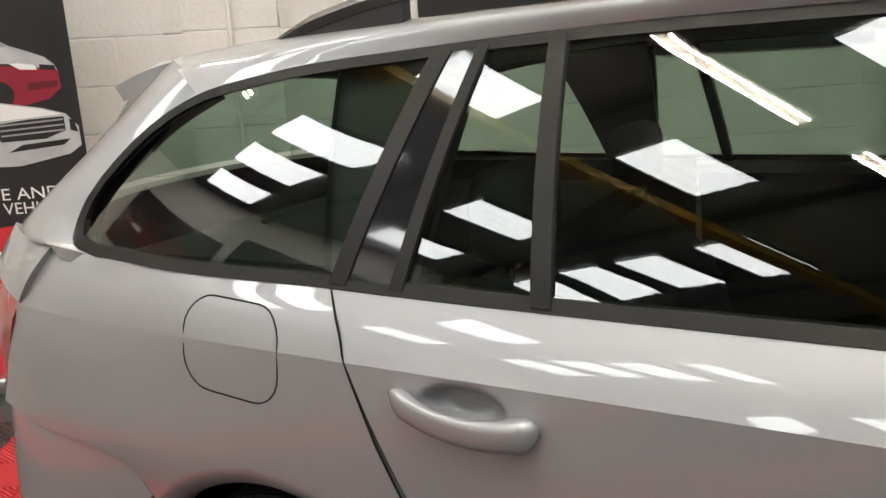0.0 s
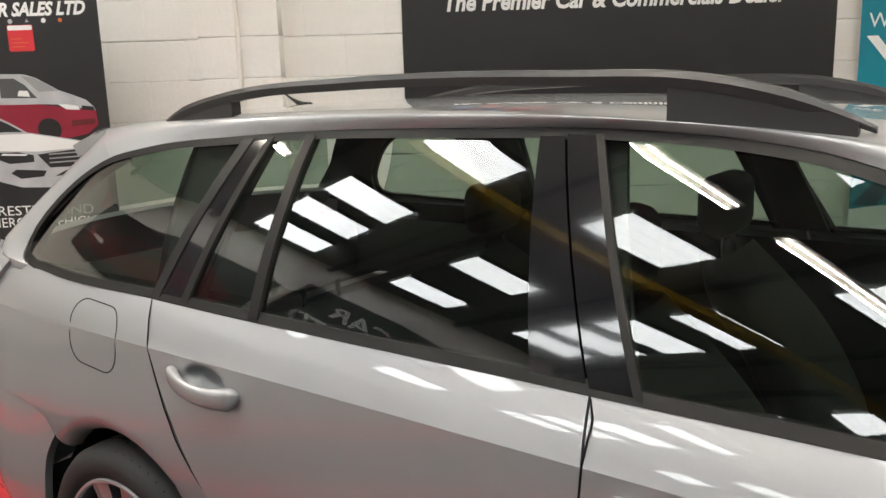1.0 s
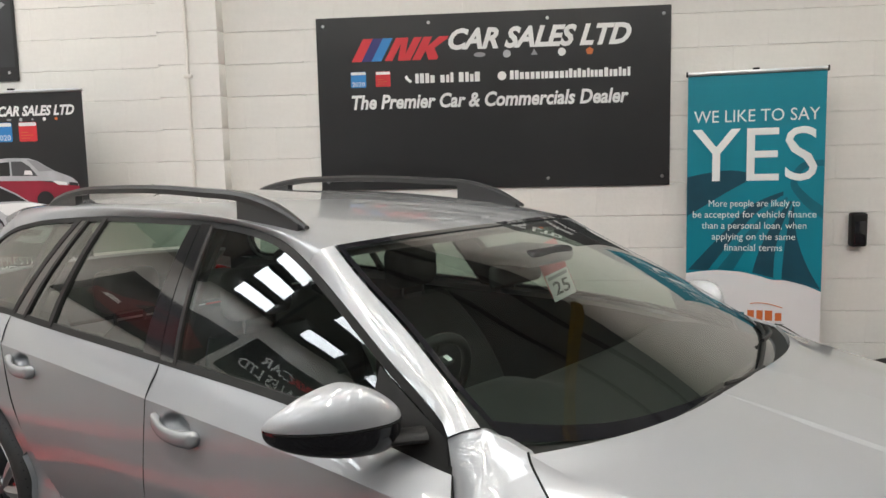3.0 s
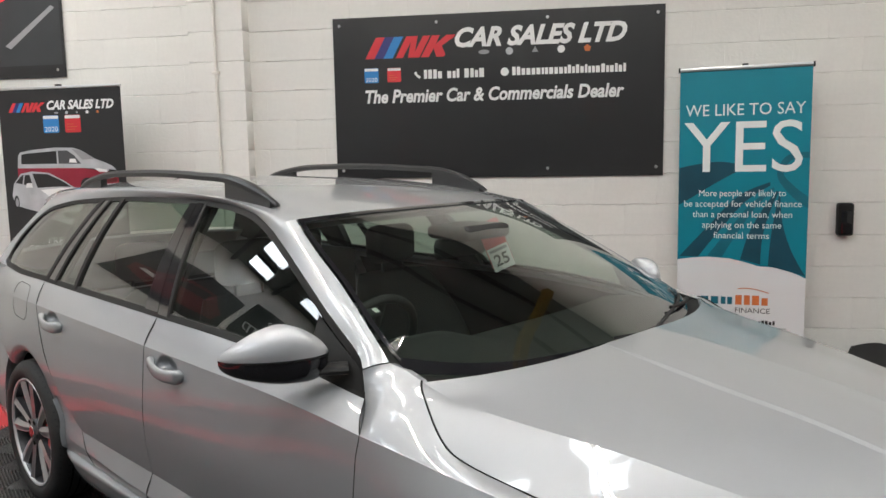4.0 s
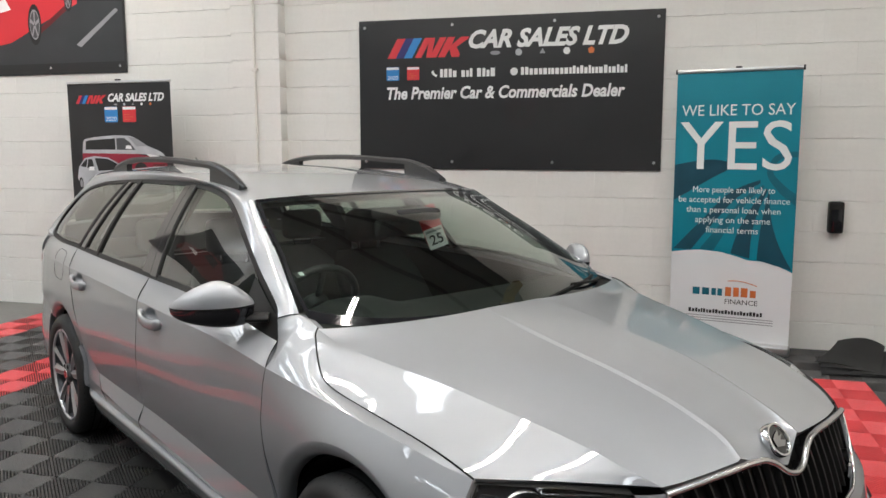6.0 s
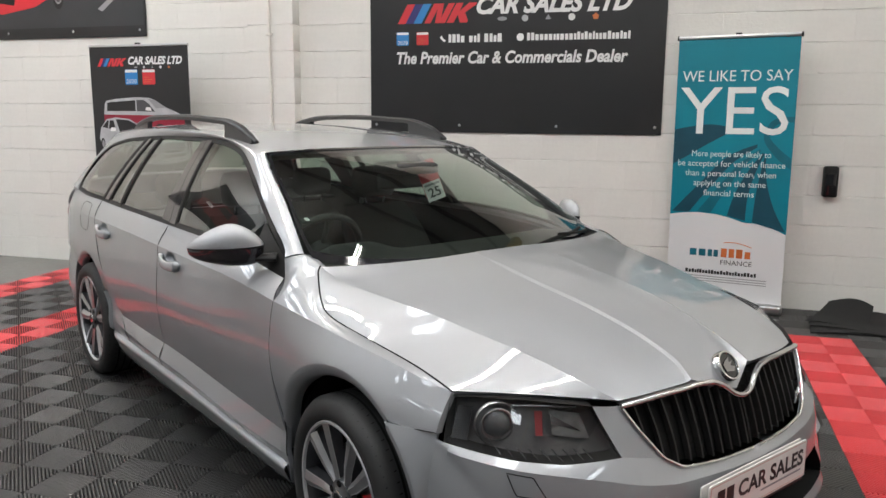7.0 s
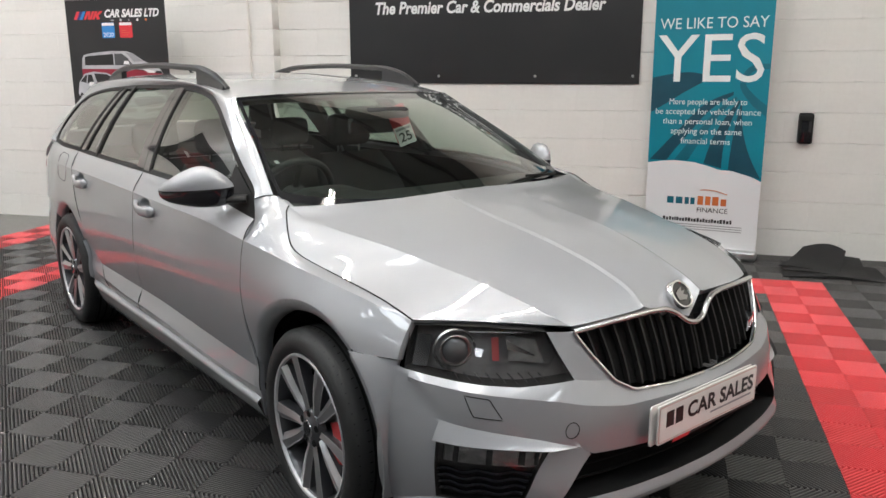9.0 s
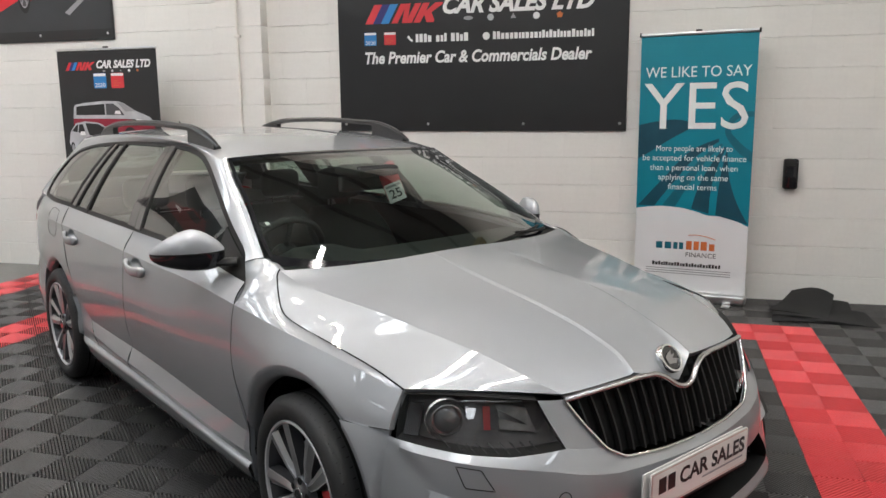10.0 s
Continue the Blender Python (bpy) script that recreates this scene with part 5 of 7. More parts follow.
for q in (0, -1):
    a_, b_, c_ = re_[q], sp_out[q], sp_low[q]
    V = [tuple(a_), tuple(0.5 * (a_ + b_) + np.array([0, 0, 0.006])), tuple(b_), tuple(c_), tuple(a_ + np.array([0.02, 0, -0.05]))]
    finish("spoiler_end", V, [(0, 1, 2, 3, 4)], M_PAINT, car, smooth=False)
tg = [row_side([(-1.90, -0.50, 1.315), (-1.95, -0.3, 1.325), (-1.97, 0, 1.33)]), row_side([(-2.02, -0.63, 1.07), (-2.13, -0.35, 1.08), (-2.16, 0, 1.085)])]
sheet("rear_screen", loft(tg, 43, 6), M_GLASS, car, out=np.array((-1.0, 0, 0.5)), label="tinted rear screen")
tg2 = [row_side([(-2.02, -0.65, 1.055), (-2.14, -0.35, 1.065), (-2.17, 0, 1.07)]), row_side([(-2.16, -0.64, 0.9), (-2.25, -0.35, 0.9), (-2.28, 0, 0.9)]), row_side([(-2.2, -0.60, 0.66), (-2.28, -0.35, 0.64), (-2.31, 0, 0.64)])]
sheet("tailgate", loft(tg2, 43, 6), M_PAINT, car, out=np.array((-1.0, 0, 0.2)), thick=0.02)
corner = loft([[(-1.90, -0.752, 1.026), (-2.05, -0.716, 1.026), (-2.135, -0.672, 1.038)], [(-1.94, -0.790, 0.965), (-2.07, -0.745, 0.975), (-2.165, -0.69, 0.985)], [(-1.985, -0.794, 0.908), (-2.09, -0.752, 0.926), (-2.19, -0.70, 0.945)]], 12, 5)
both("shoulder_corner", corner, M_PAINT, car, (-0.4, -0.8, 0.3), thick=0.02, label="silver corner above the tail lamp")
tl = loft([[(-2.0, -0.782, 0.906), (-2.09, -0.745, 0.924), (-2.19, -0.68, 0.944)], [(-2.005, -0.786, 0.895), (-2.11, -0.752, 0.89), (-2.23, -0.67, 0.88)],
           [(-2.075, -0.776, 0.78), (-2.17, -0.735, 0.775), (-2.25, -0.66, 0.77)], [(-2.12, -0.762, 0.685), (-2.20, -0.72, 0.685), (-2.27, -0.65, 0.685)]], 14, 5)
tail = both("tail_lamp", tl, M_REDLENS, car, (-0.6, -0.8, 0), thick=0.03, label="red tail lamp lens")
def tail_plan(z, k, start):
    return curve([start, (-1.85, -(0.820 + k), z), (-2.0, -(0.798 + k), z), (-2.15, -(0.745 + k), z), (-2.29, -(0.57 + k), z), (-2.35 - k, -0.28, z), (-2.36 - k, 0, z)], 32)


top_r = curve([(-1.615, -0.852, 0.605), (-1.66, -0.846, 0.641), (-1.73, -0.838, 0.655), (-1.91, -0.818, 0.660), (-2.0, -0.80, 0.662), (-2.13, -0.76, 0.668), (-2.29, -0.57, 0.66), (-2.35, -0.28, 0.655), (-2.36, 0, 0.655)], 32)
rb = [top_r, tail_plan(0.52, 0.016, (-1.675, -0.850, 0.53)), tail_plan(0.40, 0.022, (-1.708, -0.852, 0.39)), tail_plan(0.31, 0.012, (-1.718, -0.848, 0.31)), tail_plan(0.22, -0.02, (-1.705, -0.825, 0.235))]
G = loft(rb, 32, 5)
sheet("rear_bumper", np.concatenate([G, mirrored(G)[:, ::-1][:, 1:]], axis=1), M_PAINT, car, out=np.array((-1.0, 0, 0)), thick=0.02, label="silver rear bumper", sharp=50)

# bumper ends between the front wheel arches and the nose
bt = np.linspace(53, -10, 24)
ba = np.stack([1.34 + arch_r(bt) * np.cos(np.radians(bt)), np.zeros(24), 0.318 + arch_r(bt) * np.sin(np.radians(bt))], axis=1)
ba[:, 1] = -np.interp(ba[:, 2], [0.2, 0.4, 0.62], [0.848, 0.860, 0.862])
bz = np.linspace(0.649, 0.245, 24)
bn = nose(np.zeros(24), bz)
bmid = 0.5 * (ba + bn)
bmid[:, 1] -= 0.006
both("bumper_end", loft([ba, bmid, bn], 24, 5), M_PAINT, car, (0.2, -1, 0), thick=0.015)

# fuel flap outline on the right quarter
sq = np.array(rounded(-1.498, -1.300, 0.824, 0.969, 0.052, 6))
sq[:, 1] += (sq[:, 0] + 1.4) * -0.06
fp = np.stack([sq[:, 0], -side_w(sq[:, 0], sq[:, 1]), sq[:, 1]], axis=1)
tube("fuel_flap", [tuple(p) for p in fp], 0.0014, M_SHELL, car, "fuel flap shut line", n=6, closed=True)

# rubber weather strip under the windows is part of the surround; handles
def door_handle(u0, u1, z0, z1, parent, s):
    th = new("door_handle")
    th.parent = parent
    th["label"] = "silver pull handle over a finger recess"
    L = u1 - u0
    uc, zc = u0 + 0.50 * L, z0 - 0.008
    ra_, rb_ = 0.064, 0.030
    # a bowl pressed into the door skin
    for v in parent.data.vertices:
        k = math.hypot((v.co.x - uc) / ra_, (v.co.z - zc) / rb_)
        if k < 1.0:
            f = min(1.0, (1.0 - k) / 0.38)
            v.co.y += s * 0.030 * f * f * (3 - 2 * f)
    # grip: a bar that stands off in the middle, with a flat upper face
    V, F = [], []
    k, st = 12, 28
    for i in range(st):
        f = i / (st - 1)
        u = u0 + L * f
        end = math.sqrt(max(0.0, min(1.0, min((f + 0.004) / 0.10, (1.004 - f) / 0.06))))
        z = z0 + (z1 - z0) * f - 0.013 * math.sin(math.pi * f) ** 0.8 - 0.002
        hz = (0.019 + 0.004 * f - 0.003 * math.sin(math.pi * f)) * end + 0.0006
        inner_ = 0.022 * max(0.0, math.sin(math.pi * min(1, max(0, (f - 0.16) / 0.68)))) ** 0.6
        outer_ = (0.016 + 0.010 * f + 0.018 * math.sin(math.pi * f) ** 0.7) * (0.35 + 0.65 * end)
        w = float(side_w(np.array([u]), np.array([z]))[0])
        mid, ho = (inner_ + outer_) / 2, max(0.001, (outer_ - inner_) / 2)
        for j in range(k):
            a = 2 * math.pi * (j + 0.5) / k
            ca, sa_ = math.cos(a), math.sin(a)
            V.append((u, -(w - 0.002 + mid + ho * np.sign(ca) * abs(ca) ** 0.6) * s, z + hz * np.sign(sa_) * abs(sa_) ** 0.55))
    for i in range(st - 1):
        for j in range(k):
            q = (j + 1) % k
            F.append((i * k + j, i * k + q, (i + 1) * k + q, (i + 1) * k + j))
    F += [tuple(range(k)), tuple((st - 1) * k + j for j in range(k))]
    bm = bmesh.new()
    vs = [bm.verts.new(v) for v in V]
    for f in F:
        bm.faces.new([vs[i] for i in f])
    part("grip", bm, M_PAINT, th, sharp=50)
    return th


for i, s in ((0, 1), (1, -1)):
    door_handle(-1.102, -0.885, 0.876, 0.856, rear_doors[i], s)
    door_handle(-0.124, 0.098, 0.861, 0.842, front_doors[i], s)


# door mirrors
def door_mirror(s):
    th = new("door_mirror")
    th.parent = car
    th["label"] = "silver-capped door mirror on a black foot"
    # v, u, split height, depth, rise above the split, drop below it
    st = [(-0.782, 0.705, 1.010, 0.010, 0.004, 0.020), (-0.788, 0.703, 1.010, 0.030, 0.016, 0.046), (-0.81, 0.695, 1.010, 0.052, 0.040, 0.066), (-0.84, 0.681, 1.009, 0.068, 0.064, 0.072), (-0.87, 0.662, 1.008, 0.077, 0.076, 0.072), (-0.90, 0.642, 1.006, 0.079, 0.070, 0.069),
          (-0.93, 0.620, 1.004, 0.074, 0.056, 0.062), (-0.955, 0.598, 1.001, 0.062, 0.040, 0.053), (-0.975, 0.576, 0.998, 0.046, 0.025, 0.042), (-0.988, 0.558, 0.995, 0.026, 0.011, 0.026), (-0.993, 0.550, 0.994, 0.003, 0.001, 0.004)]
    S = spline_at(np.arange(len(st)), np.array(st), np.linspace(0, len(st) - 1, 40))
    if s < 0:
        S[:, 0] = -0.79 + (S[:, 0] + 0.80) * 0.45
        S[:, 1] += 0.03
        S[:, 2] -= 0.015
    for nm, a0, a1, mat, lab in (("cap", 0, 180, M_PAINT, "silver mirror cap"), ("lower_shell", 180, 360, M_GLOSS, "gloss black lower shell")):
        t = np.radians(np.linspace(a0, a1, 21))
        G = np.empty((len(S), 21, 3))
        for i, (v, u, z, hu, up, dn) in enumerate(S):
            cx, cz = np.cos(t), np.sin(t)
            ex = np.sign(cx) * np.abs(cx) ** 0.7
            ez = np.sign(cz) * np.abs(cz) ** (0.9 if a0 == 0 else 0.6)
            G[i] = np.stack([u + hu * np.where(ex < 0, ex * 0.75, ex), np.full(21, v * s), z + np.where(ez > 0, up, dn) * ez], axis=1)
        o = np.array((0.2, 0, 1.0)) if nm == "cap" else np.array((0.2, 0, -1.0))
        sheet(nm, G, mat, th, out=o, sharp=60, label=lab)
    band = np.array([[(u + hu * 1.004 * math.cos(q) * (0.76 if math.cos(q) < 0 else 1), v * s, z - 0.004) for q in np.radians(np.linspace(-90, 90, 9))] for v, u, z, hu, up, dn in S[4:-3]])
    band2 = band - np.array([0, 0, 0.026])
    tube("cap_edge", [tuple(p) for p in band[:, 4]], 0.002, M_SHELL, th, n=6)
    us = [(0.765, -0.752, 0.966), (0.748, -0.775, 0.966), (0.725, -0.80, 0.964), (0.69, -0.85, 0.962)]
    P = curve(us, 12)
    tube("foot", [(p[0], p[1] * s, p[2]) for p in P], list(np.linspace(0.034, 0.030, 12)), M_TRIM, th, n=12, flat=0.45)
    return th


door_mirror(1)
door_mirror(-1)

# badge, plates, grille emblem
bd = new("badge")
bd.parent = car
bd.matrix_local = pose(2.082, -0.014, 0.762, 0, -34, 0) @ pose(0, 0, 0, 0, 0, 90)
lathe("ring", [(0.036, -0.004), (0.038, -0.009), (0.043, -0.009), (0.046, 0.0), (0.046, 0.012)], 40, M_CHROME, bd)
lathe("disc", [(0.0, -0.005), (0.037, -0.005)], 40, M_GLOSS, bd)
plate("emblem_shape", [(-0.022, -0.016), (0.012, -0.02), (0.026, -0.008), (0.006, -0.002), (0.022, 0.010), (0.004, 0.008), (0.012, 0.022), (-0.008, 0.016), (-0.024, 0.006)], -0.0075, M_DARKCHROME, bd)

np_ = new("number_plate")
np_.parent = car
np_["label"] = "white dealer plate with black letters"
np_.matrix_local = pose(2.207, -0.030, 0.468, 0, 0, 90)
plate("backing_plate", rounded(-0.266, 0.246, -0.060, 0.056, 0.008), 0.004, M_PLATE, np_, thick=0.004)
plate("face", rounded(-0.25, 0.25, -0.057, 0.057, 0.008), -0.010, M_PLATE, np_, thick=0.004)
plate("border", rounded(-0.246, 0.246, -0.053, 0.053, 0.007), -0.0108, M_ROSE, np_)
plate("panel", rounded(-0.243, 0.243, -0.050, 0.050, 0.006), -0.0114, M_PLATE, np_)
for a, b in ((-0.215, -0.180), (-0.172, -0.137)):
    plate("bar", [(a, -0.012), (b, -0.012), (b, 0.034), (a, 0.034)][::-1], -0.0122, M_BLACKP, np_)
words("lettering", "CAR SALES", -0.115, -0.012, -0.0122, 0.045, M_BLACKP, np_, width=0.345, bold=0.03)
plate("small_print", [(0.0, -0.030), (0.22, -0.030), (0.22, -0.024), (0.0, -0.024)][::-1], -0.0122, M_GREYP, np_)
plate("foot_strip", [(-0.14, -0.066), (0.24, -0.066), (0.24, -0.058), (-0.14, -0.058)][::-1], -0.009, M_BLACKP, np_)
plate("red_corner", [(-0.18, -0.068), (-0.10, -0.068), (-0.09, -0.057), (-0.17, -0.057)][::-1], -0.0095, M_PRED, np_)
em = new("grille_emblem")
em.parent = car
P = nose(np.array([3.55]), np.array([0.628]), 0.0)[0]
em.matrix_local = pose(P[0] + 0.012, -P[1], P[2], 0, 0, 112) @ Matrix.Diagonal((1.2, 1.2, 1.2, 1))
for k, (x0, x1, m_) in enumerate(((-0.045, -0.02, M_CHROME), (-0.016, 0.008, M_CHROME), (0.012, 0.036, M_CHROME), (0.04, 0.05, M_PRED))):
    plate("bar", [(x0, -0.013), (x1 - 0.004, -0.013), (x1, 0.013), (x0 + 0.004, 0.013)][::-1], -0.004 - 0.0004 * k, m_, em, thick=0.004)

# aerial
ae = curve([(-1.50, 0, 1.395), (-1.53, 0, 1.405), (-1.575, 0, 1.425), (-1.60, 0, 1.44)], 8)
tube("roof_aerial", [tuple(p) for p in ae], [0.03, 0.022, 0.015, 0.011, 0.008, 0.006, 0.005, 0.003], M_TRIM, car, n=10, flat=0.5)

# cowl and wipers
cw = [row_side([(0.915, -0.69, 0.955), (1.02, -0.52, 0.945), (1.11, -0.25, 0.94), (1.135, 0, 0.94)]), row_side([(1.00, -0.70, 0.952), (1.09, -0.55, 0.955), (1.16, -0.25, 0.962), (1.18, 0, 0.962)])]
sheet("cowl_panel", loft(cw, 43, 3), M_TRIM, car, out=np.array((0, 0, 1.0)))


def on_screen(fs, ft, lift):
    """A point over the windscreen: fs across (0 right, 1 left), ft up."""
    i, j = ft * (Gws.shape[0] - 1), fs * (Gws.shape[1] - 1)
    a, b = int(min(i, Gws.shape[0] - 2)), int(min(j, Gws.shape[1] - 2))
    p = Gws[a, b] * (1 - (i - a)) * (1 - (j - b)) + Gws[a + 1, b] * (i - a) * (1 - (j - b)) + Gws[a, b + 1] * (1 - (i - a)) * (j - b) + Gws[a + 1, b + 1] * (i - a) * (j - b)
    n_ = np.array([0.55, 0, 0.83])
    return tuple(p + n_ * lift)


for fa, fb, ta, tb, piv in ((0.28, 0.62, 0.0, 0.02, 0.70), (0.58, 0.92, 0.02, 0.05, 0.93)):
    wp = new("wiper")
    wp.parent = car
    wp["label"] = "black windscreen wiper parked at the cowl"
    tube("blade", [on_screen(fa + (fb - fa) * f, ta + (tb - ta) * f + 0.02 * math.sin(math.pi * f), 0.010) for f in np.linspace(0, 1, 14)], 0.006, M_TRIM, wp, n=8)
    tube("arm", [on_screen((fa + fb) / 2 + (piv - (fa + fb) / 2) * f, (ta + tb) / 2 + 0.03 * (1 - f) - 0.03 * f, 0.014 + 0.006 * math.sin(math.pi * f)) for f in np.linspace(0, 1, 8)], [0.006] * 6 + [0.008, 0.010], M_TRIM, wp, n=8)

# ---- inside the car ----
lin = full.copy()
lin[:, :, 2] -= 0.035
lin[:, :, 1] *= 0.95
sheet("headlining", lin[4:-4], M_LINING, car, out=np.array((0, 0, -1.0)))
prof = [(1.02, 0.90), (0.86, 0.925), (0.70, 0.925), (0.60, 0.905), (0.55, 0.86), (0.53, 0.78), (0.58, 0.66), (0.62, 0.5)]
rows = []
for v in np.linspace(-0.74, 0.74, 21):
    hood_b = 0.045 * math.exp(-((v + 0.37) / 0.15) ** 4)
    rows.append(curve([(u - 0.05 * (abs(v) / 0.74) ** 3, v, z + (hood_b if 0.52 < u < 0.75 and z > 0.82 else 0)) for u, z in prof], 24))
sheet("dashboard", np.array(rows), M_DASH, car, out=np.array((0, 0, 1.0)), thick=0.02)
sw = new("steering_wheel")
sw.parent = car
sw.matrix_local = pose(0.40, -0.37, 0.885, 0, -66, 0)
t = np.radians(np.arange(0, 360, 10))
tube("rim", [(0.182 * math.cos(a), 0.182 * math.sin(a), 0) for a in t], 0.015, M_DASH, sw, n=10, closed=True)
tube("hub", [(0, 0, -0.03), (0, 0, 0.01), (0, 0, 0.03)], [0.05, 0.065, 0.05], M_DASH, sw, n=20)
for a in (0, 180, 270):
    tube("spoke", [(0.04 * math.cos(radians(a + 90)), 0.04 * math.sin(radians(a + 90)), 0.0), (0.178 * math.cos(radians(a + 90)), 0.178 * math.sin(radians(a + 90)), 0.0)], 0.014, M_DASH, sw, n=8, flat=0.6)
tube("column", [(0, 0, 0), (0, 0, -0.25)], 0.035, M_DASH, sw, n=12)


def seat(name, u, v, w, back_z, tilt, head=True):
    th = new(name)
    th.parent = car
    rows = []
    for zz, d, ww, lean in ((0.36, 0.07, 0.9, 0.0), (0.55, 0.085, 1.0, 0.2), (0.75, 0.08, 1.0, 0.5), (back_z - 0.08, 0.06, 0.92, 0.85), (back_z, 0.035, 0.75, 1.0)):
        uc = u - tilt * lean
        P = []
        for k in range(20):
            a = 2 * math.pi * k / 20
            cx, sx = math.cos(a), math.sin(a)
            P.append((uc + d * np.sign(cx) * abs(cx) ** 0.6, v + w / 2 * ww * np.sign(sx) * abs(sx) ** 0.6, zz))
        P.append(P[0])
        rows.append(np.array(P))
    sheet("backrest", loft(rows, 21, 4), M_FABRIC, th, out=np.array((1.0, 0, 0)), sharp=60)
    uc = u - tilt
    bm = bmesh.new()
    add_box(bm, u - 0.02, u + 0.46, v - w / 2, v + w / 2, 0.34, 0.50, 0.05, 3)
    part("seat_cushion", bm, M_FABRIC, th)
    if head:
        hv = [v] if w < 0.7 else [-0.42, 0.42]
        for h in hv:
            bm = bmesh.new()
            add_box(bm, uc - 0.06, uc + 0.045, h - 0.125, h + 0.125, back_z + 0.035, back_z + 0.205, 0.045, 3)
            part("headrest", bm, M_FABRIC, th)
            for o in (-0.06, 0.06):
                tube("headrest_post", [(uc, h + o, back_z - 0.02), (uc, h + o, back_z + 0.08)], 0.007, M_CHROME, th, n=8)
    return th


seat("front_seat", 0.02, -0.37, 0.50, 0.985, 0.33)
seat("front_seat", 0.02, 0.37, 0.50, 0.985, 0.33)
seat("rear_seat", -0.86, 0.0, 1.26, 0.93, 0.22)
box("load_cover", -2.0, -1.15, -0.62, 0.62, 0.93, 0.945, M_DASH, car)
# inner pillar trims
for s in (1, -1):
    for u0, u1, w0 in ((-0.26, -0.12, 0.04), (-1.26, -1.10, 0.04)):
        G = outline_fill(u0, u1, u0 - 0.10, u1 - 0.13 if u0 > -1 else u1 + 0.02, 5, 0.0)
        G[:, :, 1] += 0.035
        sheet("pillar_trim", G * np.array([1, s, 1]), M_DASH, car, out=np.array((0, s, 0.0)), thick=0.015)
    G = np.array([a_in * np.array([1, s, 1]), a_out * np.array([1, s, 1])])
    G[:, :, 0] -= 0.02
    G[:, :, 2] -= 0.02
    G[:, :, 1] *= 0.975
    sheet("a_pillar_trim", G, M_DASH, car, out=np.array((-1.0, s, 0.0)), thick=0.0)
    G = np.array([d_in, d_mid, d_out]) * np.array([1, 0.95 * s, 1]) + np.array([0.02, 0, -0.012])
    sheet("d_pillar_trim", G, M_DASH, car, out=np.array((0, s, 0.0)))

# sensor housing, inside mirror and the hanging tag
hz = new("mirror_housing")
hz.parent = car
bm = bmesh.new()
add_box(bm, 0.40, 0.60, -0.11, 0.11, 1.215, 1.262, 0.02, 3)
part("sensor_cover", bm, M_DASH, hz)
bm = bmesh.new()
add_box(bm, 0.445, 0.475, -0.125, 0.125, 1.145, 1.215, 0.018, 3)
part("inside_mirror", bm, M_DASH, hz)
tube("stem", [(0.46, 0, 1.19), (0.49, 0, 1.235)], 0.012, M_DASH, hz, n=8)
tg_ = thing("hanging_tag", None, "red and white card tag numbered 25 hanging inside the windscreen", "tag")
tg_.parent = None
tg_.matrix_world = pose(CAR_X, CAR_Y, 0, 0, 0, CAR_TURN) @ pose(0.525, 0.115, 1.175, 0, 0, 62) @ pose(0, 0, 0, -8, -20, 0)
plate("red_card", rounded(-0.042, 0.042, -0.075, 0.095, 0.008), 0.0, M_PRED, tg_, thick=0.0015)
plate("white_label", [(-0.040, -0.085), (0.040, -0.085), (0.040, 0.0), (-0.040, 0.0)][::-1], -0.002, M_WHITE, tg_)
plate("grey_line", [(-0.034, -0.018), (0.034, -0.018), (0.034, -0.008), (-0.034, -0.008)][::-1], -0.003, M_GREYP, tg_)
words("number", "25", 0.0, -0.068, -0.0035, 0.04, M_BLACKP, tg_, align="CENTER", bold=0.015)

# flanges that curl into the wheel arches
front_edge = np.vstack([wing_main[0][13:-17], ba[1:]])
for nm, cu, E in (("front_arch_flange", 1.34, front_edge), ("rear_arch_flange", -1.34, np.array(Gq)[0][16:-17])):
    d = np.stack([cu - E[:, 0], np.zeros(len(E)), 0.318 - E[:, 2]], axis=1)
    r = np.linalg.norm(d, axis=1)
    d /= r[:, None]
    full_k = np.clip(r - (0.370 if cu > 0 else 0.350), 0.006, 0.05)[:, None]
    rows = []
    for f, inn_ in ((-0.12, 0.0), (0.0, 0.0), (0.25, 0.0025), (0.55, 0.0085), (0.8, 0.018), (0.95, 0.030), (1.0, 0.05)):
        rows.append(E + d * full_k * f + np.array([0, 1.0, 0]) * (inn_ - 0.0012))
    both(nm, np.array(rows), M_PAINT, car, (0, -1, 0), sharp=40)

# small silver sensor stuck inside the windscreen on the driver's side
sn = new("screen_sensor")
sn.parent = car
sn.matrix_local = pose(0.692, -0.600, 1.076, 0, 32, 12)
bm = bmesh.new()
add_box(bm, -0.014, 0.014, -0.022, 0.022, -0.004, 0.004, 0.002, 2)
part("sensor_case", bm, M_DASH, sn)
bm = bmesh.new()
add_box(bm, -0.009, 0.009, -0.002, 0.016, 0.0045, 0.006, 0.0006, 1)
part("white_label", bm, M_WHITE, sn)


